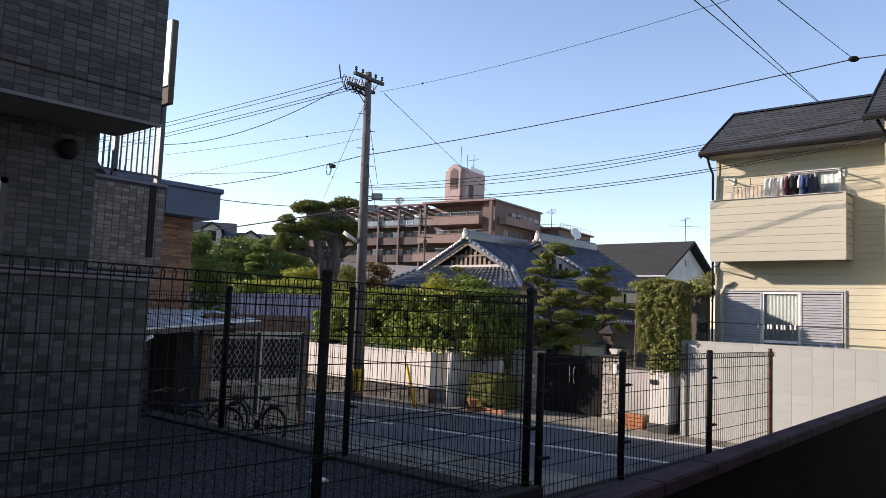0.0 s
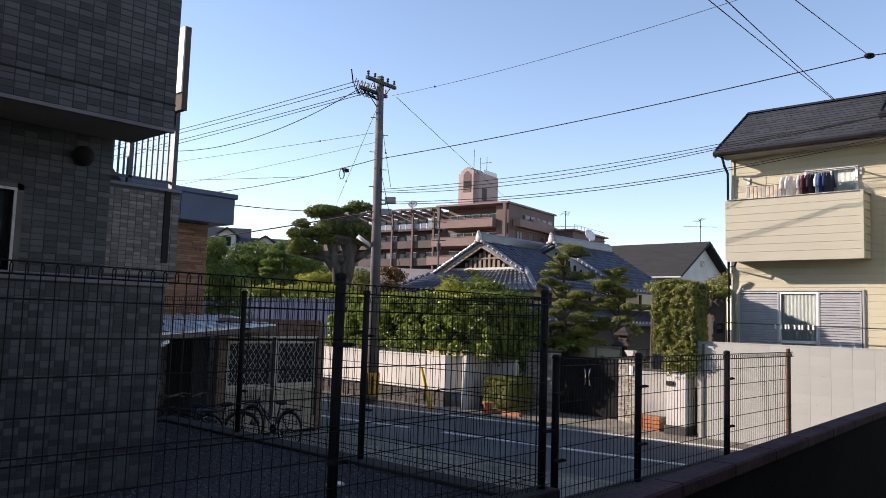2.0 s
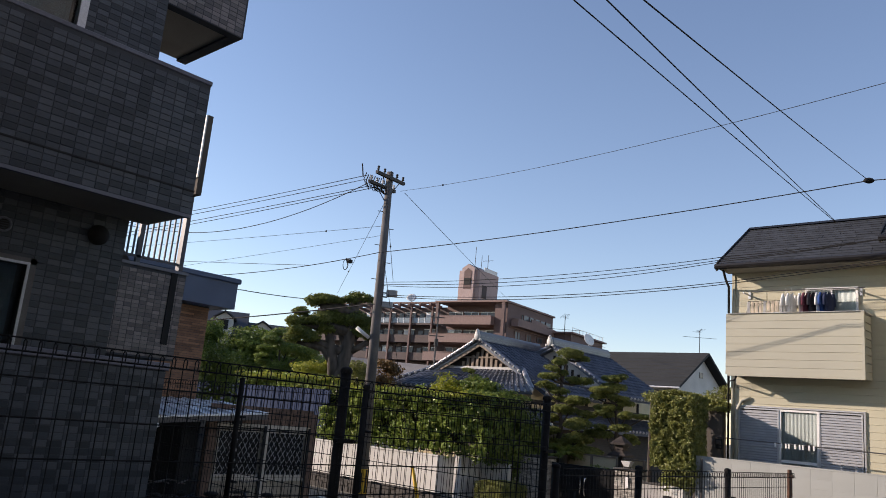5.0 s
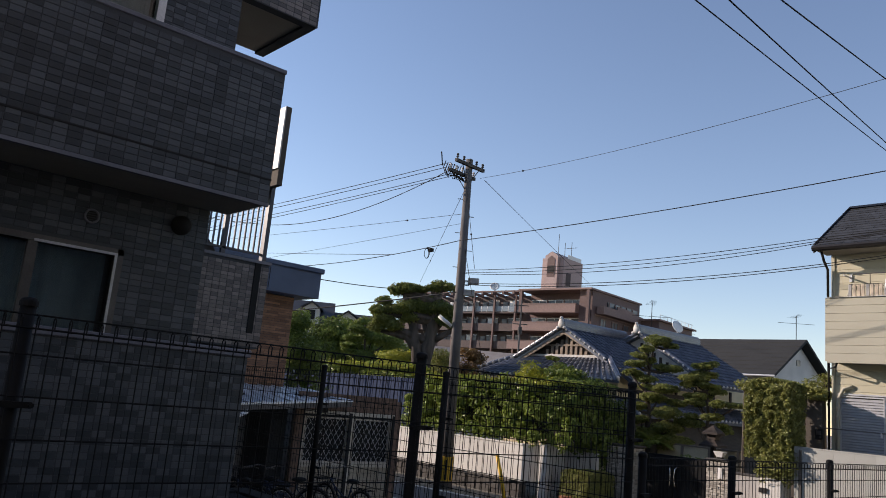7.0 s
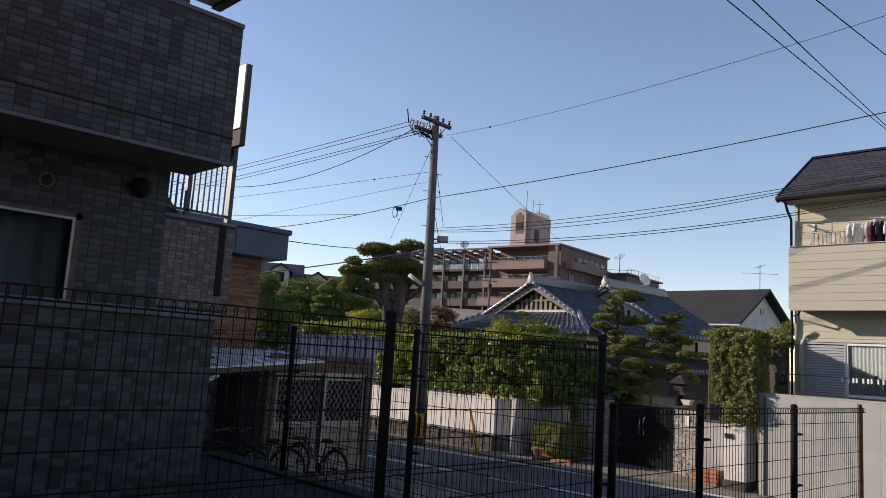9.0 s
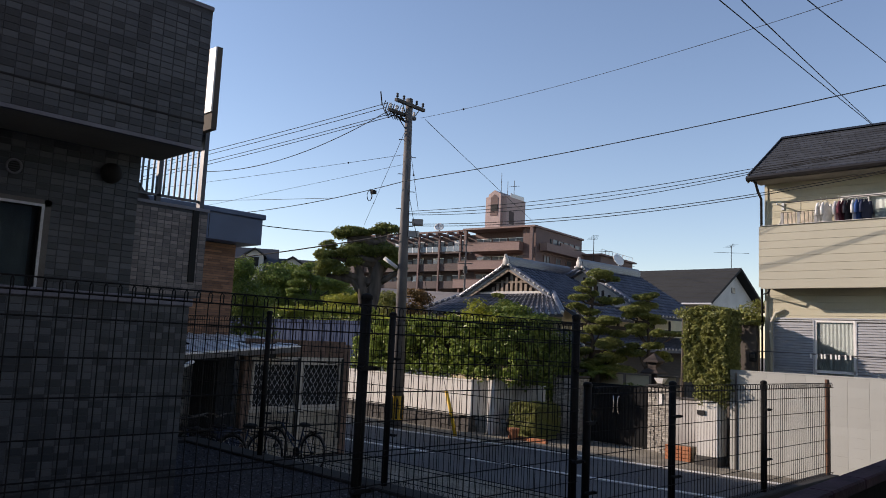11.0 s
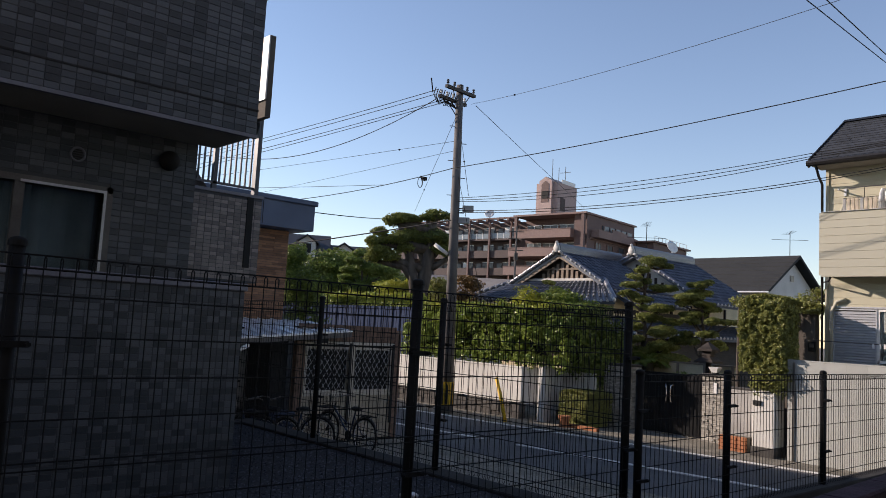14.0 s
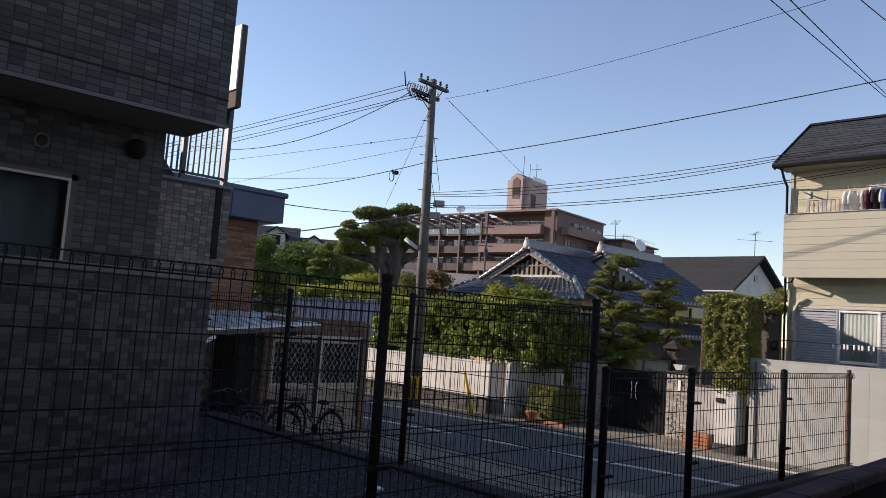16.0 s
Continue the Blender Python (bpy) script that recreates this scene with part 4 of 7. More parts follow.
for k in range(14):
    part("bar", Geo().box(17.405, 1.5 + k * 0.14, 0.53 + Z, 17.425, 1.52 + k * 0.14, 1.0 + Z), M_WHITE_TRIM, wr)


# ---- laundry on the balcony ----
def cloth_mat(name, c):
    return mat(name, c, tuple(v * 0.75 for v in c), 0.9, 0, 6, 150, 0.1)


def garment(name, y, wdt, h, z, material, label, sleeves=True, turn=20):
    t = thing(name, pose(HX - 0.3, y, z, 0, 0, turn), label, "laundry", "laundry on the balcony pole")
    rng = random.Random(int(y * 100))
    g = Geo()
    n, k = 10, 8
    for side in (-1, 1):
        vs = []
        for j in range(k + 1):
            f = j / k
            half = wdt / 2 * (0.35 + 0.65 * min(1, f * 4)) * (1 + 0.06 * math.sin(f * 5))
            for i in range(n + 1):
                u = -1 + 2 * i / n
                bulge = 0.022 * (1 - u * u) + 0.014 * math.sin(u * 9 + y * 7) * f
                vs.append((side * bulge, u * half, -0.05 - f * h + 0.05 * abs(u) * (f < 0.15) * -1))
        g.add(vs, [(j * (n + 1) + i, j * (n + 1) + i + 1, (j + 1) * (n + 1) + i + 1, (j + 1) * (n + 1) + i) for j in range(k) for i in range(n)])
    if sleeves:
        for s in (-1, 1):
            g.line([(0, s * wdt * 0.38, -0.09), (0.01, s * wdt * 0.5, -0.2), (0.0, s * wdt * 0.52, -0.36)], [0.028, 0.034, 0.038], 8)
    part("cloth", g, material, t, "", True)
    part("hanger", Geo().line([(0, -wdt * 0.4, -0.09), (0, 0, -0.02), (0, wdt * 0.4, -0.09)], 0.006, 5).line([(0, 0, -0.02), (0, 0, 0.03), (0.02, 0, 0.05), (0.0, 0.0, 0.065)], 0.004, 5), M_WHITE_TRIM, t, "thin white hanger")
    return t


C = {"white": cloth_mat("white_cotton", (0.8, 0.79, 0.76)), "tan": cloth_mat("tan_knit", (0.6, 0.5, 0.38)), "maroon": cloth_mat("maroon_cotton", (0.16, 0.04, 0.06)), "black": cloth_mat("black_cotton", (0.03, 0.03, 0.04)), "blue": cloth_mat("blue_cotton", (0.04, 0.1, 0.3)), "navy": cloth_mat("navy_cotton", (0.025, 0.035, 0.08)), "grey": cloth_mat("grey_cotton", (0.4, 0.39, 0.37))}
for y, wdt, h, c, nm in ((5.82, 0.30, 0.62, "white", "shirt"), (5.70, 0.34, 0.6, "white", "shirt"), (5.46, 0.3, 0.75, "white", "shirt"), (5.36, 0.36, 0.62, "maroon", "shirt"), (5.24, 0.36, 0.68, "black", "shirt"), (5.10, 0.3, 0.75, "white", "shirt"), (5.02, 0.34, 0.65, "blue", "shirt"), (4.91, 0.36, 0.6, "navy", "shirt")):
    garment("hanging_shirt", y, wdt, h, 4.77, C[c], f"{c} shirt drying on a hanger over the balcony", True, 74)
t_ = thing("peg_hanger", pose(HX - 0.3, 6.25, 4.72), "square drying rack hung with socks and towels", "laundry")
part("rack", Geo().box(-0.15, -0.38, -0.2, -0.14, 0.38, -0.19).box(0.14, -0.38, -0.2, 0.15, 0.38, -0.19).box(-0.15, -0.38, -0.2, 0.15, -0.37, -0.19).box(-0.15, 0.37, -0.2, 0.15, 0.38, -0.19).tube((0, 0, 0.04), (0, 0, -0.19), 0.008), M_BLACK, t_)
for k in range(9):
    y = -0.36 + k * 0.09
    part("towel", Geo().box(-0.15 - 0.01 * (k % 2), y - 0.035, -0.72 - 0.04 * (k % 3), -0.13, y + 0.035, -0.2, c=0.008), C["tan" if k % 4 else "grey"], t_, "small towel")

# ---- utility pole with its gear ----
PB, PT = Vector((15.1, 16.3, ROAD)), Vector((14.74, 16.08, 8.2))
pole = thing("utility_pole", pose(0, 0, 0), "tall slightly leaning concrete utility pole with crossarms", "utility pole")


def on_pole(z):
    return PB + (PT - PB) * ((z - PB.z) / (PT.z - PB.z))


part("shaft", Geo().tube(PB, PT, 0.175, 0.10, n=20), M_POLE, pole, "", True)
wrap = part("guard", Geo().tube(on_pole(-0.95), on_pole(-0.3), 0.19, 0.186, n=20), M_YELLOW, pole, "yellow and black striped guard sleeve")
for k in range(8):
    w_ = k * math.pi / 4
    c = on_pole(-0.62)
    part("stripe", Geo().box(-0.012, -0.03, -0.31, 0.012, 0.03, 0.31, Matrix.Translation(c + Vector((math.cos(w_) * 0.184, math.sin(w_) * 0.184, 0))) @ pose(0, 0, 0, 0, 0, math.degrees(w_))), M_BLACK, wrap)
arm_dir = Vector((1.0, 0.1, 0)).normalized()
for k, (z, a, b) in enumerate(((7.98, -0.72, 0.52), (7.74, -0.72, 0.42))):
    c = on_pole(z)
    off = Vector((0.05, -1.0, 0)).normalized() * (0.13 if k == 0 else -0.13)
    rot = Matrix.Translation(c + off) @ pose(0, 0, 0, 0, 0, math.degrees(math.atan2(arm_dir.y, arm_dir.x)))
    arm = part("crossarm", Geo().box(a, -0.045, -0.045, b, 0.045, 0.045, rot), M_CONC_DARK, pole, "square steel crossarm")
    for j in range(5):
        x = a + 0.06 + j * (b - a - 0.12) / 4
        ins = Geo()
        for q, (r0, h0) in enumerate(((0.02, 0.0), (0.045, 0.05), (0.028, 0.09), (0.042, 0.12))):
            p0 = rot @ Vector((x, 0, 0.045 + h0))
            ins.tube(p0, p0 + Vector((0, 0, 0.035)), r0, r0 * 0.7, n=8)
        part("insulator", ins, M_WHITE_TRIM if k else M_CONC_DARK, arm)
    part("brace", Geo().tube(rot @ Vector((a * 0.6, 0, -0.04)), on_pole(z - 0.55), 0.014).tube(rot @ Vector((b * 0.6, 0, -0.04)), on_pole(z - 0.55), 0.014), M_CONC_DARK, arm)
rng = random.Random(8)
for k in range(10):
    c = on_pole(7.85)
    a0 = c + Vector((-0.2 - 0.065 * k, 0.12 + 0.03 * (k % 4), 0.14 - 0.02 * (k % 3)))
    part("jumper_loop", Geo().line([a0, a0 + Vector((-0.06, 0.02, -0.22)), a0 + Vector((0.02, -0.05, -0.42 - 0.03 * (k % 2))), a0 + Vector((0.18, -0.12, -0.34)), c + Vector((-0.08, 0.05, -0.35))], 0.013, 5), M_CABLE, pole, "", True)
part("spike", Geo().tube(on_pole(7.95) + Vector((-0.6, 0.5, 0)), on_pole(8.25) + Vector((-0.68, 0.5, 0.1)), 0.018), M_CABLE, pole)
for k in range(13):
    z = 1.0 + k * 0.5
    s = 1 if k % 2 else -1
    part("step_bolt", Geo().tube(on_pole(z), on_pole(z) + Vector((0.2 * s, -0.16 * s, 0)), 0.011, n=6), M_CONC_DARK, pole)
for z in (4.2, 4.5, 4.75, 5.7, 3.4, 2.6):
    part("band", Geo().tube(on_pole(z - 0.03), on_pole(z + 0.03), 0.158 - 0.008 * z + 0.004, n=16), M_CONC_DARK, pole)
for z, d in ((4.62, 0.38), (4.28, 0.28)):
    c = on_pole(z) + Vector((0.62, -0.78, 0)) * d
    b = part("terminal_box", Geo().box(-0.15, -0.09, -0.085, 0.15, 0.09, 0.085, Matrix.Translation(c) @ pose(0, 0, 0, 0, 0, -51)), M_CONC, pole, "grey cable terminal box")
    part("strap", Geo().tube(on_pole(z), c, 0.02), M_CONC_DARK, b)
part("street_light", Geo().tube(on_pole(3.3) + Vector((-0.12, 0.10, 0)), on_pole(3.56) + Vector((-0.40, 0.36, 0)), 0.05, 0.055, n=10).tube(on_pole(3.3), on_pole(3.34) + Vector((-0.16, 0.14, 0)), 0.02, n=8), M_WHITE_TRIM, pole, "slim white street lamp tilted upwards", True)

# ---- overhead wires ----
def wire(a, b, sag, r, label="black overhead cable strung from the utility pole", beads=()):
    r *= 0.88
    a, b = Vector(a), Vector(b)
    n = 22
    pts = [a + (b - a) * (i / n) - Vector((0, 0, sag * 4 * (i / n) * (1 - i / n))) for i in range(n + 1)]
    ob = part("overhead_wire", Geo().line(pts, r, 5), M_CABLE)
    tagged(ob, label, "cable", "overhead wires")
    for f in beads:
        p = a + (b - a) * f - Vector((0, 0, sag * 4 * f * (1 - f)))
        part("bead", Geo().ball(p, 0.028, 0.028, 0.028, 8, 6), M_CABLE, ob)
    return ob


def far(a, b, k):
    return tuple(Vector(a) + (Vector(b) - Vector(a)) * k)


for a, b in (((14.15, 16.37, 7.99), (13.46, 25.12, 7.79)), ((14.11, 16.4, 7.85), (13.47, 25.11, 7.66)), ((14.2, 16.32, 7.66), (13.49, 25.1, 7.42)), ((14.2, 16.32, 7.58), (13.49, 25.1, 7.30))):
    wire(a, far(a, b, 2.4), 0.12, 0.012)
wire((14.16, 16.36, 7.74), (13.51, 25.09, 6.91), 0.42, 0.014)
wire((13.51, 25.09, 6.91), (12.9, 33.5, 8.35), 0.1, 0.014)
wire((13.6, 25.04, 5.33), (12.95, 33.5, 6.35), 0.05, 0.013)
wire((14.55, 16.01, 6.5), far((14.55, 16.01, 6.5), (13.53, 25.08, 6.59), 2), 0.05, 0.007, "thin black overhead cable strung from the pole", (0.12,))
wire((14.56, 16.0, 6.22), far((14.56, 16.0, 6.22), (13.71, 24.98, 5.8), 2), 0.05, 0.006, "thin black overhead cable strung from the pole")
wire((14.58, 15.98, 5.73), (13.6, 25.04, 5.33), 0.17, 0.013, beads=(0.14,))
wire((14.62, 15.94, 5.74), (16.43, 3.75, 6.7), 0.10, 0.013)
wire((16.43, 3.75, 6.7), (15.9, -9.0, 6.9), 0.25, 0.013)
wire((14.88, 15.71, 7.61), far((14.88, 15.71, 7.61), (12.56, 5.77, 7.08), 1.8), 0.32, 0.006, "thin black overhead cable strung from the pole", (0.12,))
wire((14.97, 15.62, 7.57), (35.37, 27.5, 8.45), 0.02, 0.010, "thin black overhead cable strung from the pole")
for dz, sg in ((0, 0.16), (-0.06, 0.2), (-0.1, 0.26)):
    wire((14.86, 16.1, 4.92 + dz), (16.73, 6.73, 5.41 + dz), sg, 0.009)
    wire((16.73, 6.73, 5.41 + dz), (16.9, 3.3, 5.62), 0.03, 0.010)
for dz, sg in ((0, 0.19), (-0.05, 0.21)):
    wire((14.90, 16.1, 4.56 + dz), (16.38, 6.52, 4.76 + dz), sg, 0.010)
    wire((16.38, 6.52, 4.76 + dz), (15.6, -1.0, 5.3 + dz), 0.03, 0.010)
wire((15.79, 4.21, 5.72), far((15.79, 4.21, 5.72), (8.14, 3.41, 4.99), 1.9), 0.02, 0.007)
wire((15.79, 4.21, 5.74), far((14.2, 4.32, 5.91), (8.2, 3.27, 4.98), 1.9), 0.02, 0.007)
wire((16.43, 3.75, 6.7), far((16.43, 3.75, 6.7), (9.41, 2.89, 5.29), 2.0), 0.02, 0.007)
wire((14.58, 15.98, 4.23), far((14.58, 15.98, 4.23), (14.27, 23.85, 3.89), 1.5), 0.05, 0.022)
wire((11.3, 22.4, 4.86), (24.3, 30.1, 6.45), 0.15, 0.02, "black overhead cable passing behind the garden tree")
wire((14.27, 18.8, 5.47), far((14.27, 18.8, 5.47), (14.6, 23.4, 5.93), 3.6), 0.03, 0.009)
wire((14.70, 16.08, 7.36), (21.44, 25.9, 6.16), 0.0, 0.008, "thin steel guy wire with small insulators", (0.7,))
wire((14.63, 15.93, 7.13), (14.92, 15.67, 4.95), 0.0, 0.008, "thin steel guy wire with small insulators", (0.55,))
cc_ = Vector((14.44, 17.25, 5.42))
lp_ = part("cable_coil", Geo().line([cc_ + Vector((0.09 * math.cos(q * 0.5), 0.03 * math.sin(q * 0.13), 0.15 * math.sin(q * 0.5))) for q in range(27)], 0.008, 5).box(cc_.x + 0.06, cc_.y - 0.06, cc_.z + 0.08, cc_.x + 0.2, cc_.y + 0.06, cc_.z + 0.18), M_CABLE)
tagged(lp_, "loop of spare black cable tied to a line", "cable")
for p in ((16.43, 3.75, 6.7),):
    part("cable_clamp", Geo().ball(p, 0.14, 0.1, 0.05, 10, 6), M_CABLE)
bpy.data.objects["cable_clamp"].parent = None
tagged(bpy.data.objects["cable_clamp"], "black clamp joining two overhead cables", "cable clamp")

t_ = thing("guy_stake", pose(15.3, 14.2, ROAD), "yellow guy wire cover leaning beside the road", "guy wire cover")
part("cover", Geo().line([(0, 0, 0), (-0.02, 0.18, 0.62), (-0.05, 0.36, 1.15)], 0.05, 10), M_YELLOW, t_, "", True)
part("cable", Geo().line([(-0.05, 0.36, 1.15), (-0.12, 0.7, 2.3), (-0.5, 1.9, 7.0)], 0.008, 5), M_CABLE, t_)

# ---- brick annex with blue fascia, carport shed ----
ann = thing("brick_annex", pose(0, 0, ROAD), "tan brick annex with a slate blue fascia", "building")
AX, AY = 8.6, 14.6
part("wall", Geo().box(1.0, AY, 0, AX, 22, 4.35), M_GROUT, ann)
g = Geo()
rng = random.Random(4)
for j in range(86):
    x = AX - 2.6 - rng.uniform(0, 0.3)
    while x < AX - 0.01:
        a = min(rng.uniform(0.22, 0.55), AX - x)
        g.box(x + 0.002, AY - 0.012 - rng.uniform(0, 0.014), j * 0.05 + 0.003, x + a - 0.002, AY, j * 0.05 + 0.047)
        x += a
    y = AY
    while y < AY + 2:
        g.box(AX, y + 0.003, j * 0.05 + 0.003, AX + 0.014, y + 0.407, j * 0.05 + 0.047)
        y += 0.41
tagged(part("bricks", g, M_BRICK_TAN, ann), "", "", "", "stuff")
part("fascia", Geo().box(1.0, AY - 0.45, 4.32, AX + 0.34, 22, 4.86), M_FASCIA, ann)
part("fascia_cap", Geo().box(1.0, AY - 0.5, 4.86, AX + 0.4, 22, 4.97, c=0.02), M_FASCIA, ann)
for x in (6.6, 7.7):
    part("fascia_joint", Geo().box(x, AY - 0.456, 4.34, x + 0.01, AY - 0.45, 4.86), M_BLACK, ann)
# unseen block added behind the annex only to cast shadow on the road
part("unseen_shade_block", Geo().box(1.0, 22.0, 0, 8.9, 34.0, 5.4), M_GROUT, ann)

shed = thing("carport_shed", pose(0, 0, ROAD), "timber cycle shed with lattice windows and a pale metal roof", "shed")
SY = 13.15
roofp = [(5.6, 12.3, 1.98), (9.15, 12.75, 2.24), (9.15, 14.4, 2.38), (5.6, 14.5, 2.34)]
rf = part("roof", Geo().prism(roofp, (0, 0, 0), (0, 0, 0.03)), M_METAL_ROOF, shed, "pale ribbed metal roof")
for k in range(11):
    x = 5.75 + k * 0.31
    f = (x - 5.6) / 3.55
    part("rib", Geo().prism([(x, 12.3 + 0.45 * f, 2.01 + 0.26 * f), (x + 0.04, 12.3 + 0.45 * f, 2.01 + 0.26 * f), (x + 0.04, 14.45, 2.37 + 0.04 * f), (x, 14.45, 2.37 + 0.04 * f)], (0, 0, 0), (0, 0, 0.025)), M_METAL_ROOF, rf)
part("eave_beam", Geo().prism([(5.6, 12.32, 1.89), (9.15, 12.77, 2.14), (9.15, 12.77, 2.235), (5.6, 12.32, 1.975)], (0, 0, 0), (0, 0.06, 0)), M_POLE, shed)
part("rear_wall", Geo().box(5.6, 14.3, 0, 10.6, 14.45, 2.2), M_CONC, shed, "grey block rear wall")
part("dark_side", Geo().box(7.7, SY + 0.2, 0, 8.05, 14.3, 2.0), M_BLACK, shed)
M_SHED_BROWN = mat("weathered_brown_brick", (0.20, 0.125, 0.09), (0.09, 0.06, 0.045), 0.9, 0, 9, 50, 0.3)
M_SASH = mat("pale_sash_paint", (0.50, 0.46, 0.38), (0.40, 0.36, 0.30), 0.7, 0, 3, 60, 0.1)
M_PANEL = mat("pale_board", (0.40, 0.35, 0.27), (0.29, 0.25, 0.19), 0.8, 0, 2, 50, 0.15)
for x0, x1, z1 in ((8.12, 8.3, 2.05), (10.55, 10.72, 2.3)):
    part("corner_post", Geo().box(x0, SY - 0.02, 0, x1, SY + 0.13, z1, c=0.01), M_SHED_BROWN, shed, "reddish brown corner post")
part("mullion", Geo().box(9.43, SY - 0.02, 0, 9.49, SY + 0.1, 1.95), M_SASH, shed)
part("lintel", Geo().box(8.3, SY - 0.01, 1.95, 10.55, SY + 0.1, 2.02), M_SASH, shed)
part("sill", Geo().box(8.3, SY - 0.03, 0.94, 10.55, SY + 0.05, 0.99), M_SASH, shed)
for x in (9.37, 10.49):
    part("dark_bar", Geo().box(x, SY - 0.04, 0.35, x + 0.055, SY - 0.02, 2.0), M_BLACK, shed)
for k in range(3):
    part("board", Geo().box(8.15, SY - 0.005, 2.03 + k * 0.115, 10.6, SY + 0.05, 2.135 + k * 0.115, c=0.006), M_SHED_BROWN, shed)
for k in range(6):
    part("board", Geo().box(8.31, SY + 0.01, 0.05 + k * 0.155, 10.54, SY + 0.04, 0.195 + k * 0.155, c=0.006), M_PANEL, shed)
# black sheet painting the shade inside the shed behind the lattice
part("backing", Geo().box(8.15, SY + 0.14, 0, 10.6, SY + 0.18, 2.3), M_BLACK, shed)
for x0, x1 in ((8.33, 9.41), (9.49, 10.5)):
    wn = part("lattice_window", frame_rect(SY, SY + 0.06, x0, x1, 1.0, 1.92, 0.05), M_SASH, shed, "crossed lattice window")
    wn.data.transform(Matrix(((0, 1, 0, 0), (1, 0, 0, 0), (0, 0, 1, 0), (0, 0, 0, 1))))
    n = 11
    wdt, hgt = x1 - x0 - 0.1, 0.82
    for s in (1, -1):
        for i in range(-9, 12):
            xa, za = x0 + 0.05 + i * 0.125, 1.05
            if s < 0:
                xa = x1 - 0.05 - i * 0.125
            pts = []
            for f in (0.0, 1.0):
                pts.append((xa + s * f * 0.55, za + f * hgt))
            (xA, zA), (xB, zB) = pts
            lo, hi = x0 + 0.05, x1 - 0.05
            fs = []
            for f in [i / 40 for i in range(41)]:
                x = xA + (xB - xA) * f
                if lo <= x <= hi:
                    fs.append(f)
            if len(fs) > 2:
                f0, f1 = fs[0], fs[-1]
                part("lattice_bar", Geo().tube((xA + (xB - xA) * f0, SY + 0.02 + 0.012 * s, zA + hgt * f0), (xA + (xB - xA) * f1, SY + 0.02 + 0.012 * s, zA + hgt * f1), 0.006, n=4), M_SHUTTER, wn)
for y in (11.6, 12.5):
    part("frame_post", Geo().line([(5.95, y, 0), (5.95, y, 1.6), (6.0, y, 1.85), (6.25, y, 1.98)], 0.035, 8), M_WHITE_TRIM, shed, "curved white frame tube", True)
part("meter_box", Geo().box(8.62, SY - 0.1, 2.0, 8.78, SY, 2.14), M_BLACK, shed)

sf = thing("sheet_fence", pose(16.45, 19.7, 0.2), "blue-grey ribbed sheet fence standing on the garden wall", "fence")
part("rail", Geo().box(0.07, 0, 1.5, 0.1, 20, 1.6).box(0.06, 0, 0.1, 0.1, 20, 0.16), M_CORR, sf)
for k in range(60):
    y = k * 0.335
    part("panel", Geo().prism([(0.05, y, 0), (0.03, y + 0.03, 0), (0.03, y + 0.30, 0), (0.05, y + 0.325, 0), (0.065, y + 0.325, 0), (0.065, y, 0)], (0, 0, 0), (0, 0, 1.62)), M_CORR, sf)


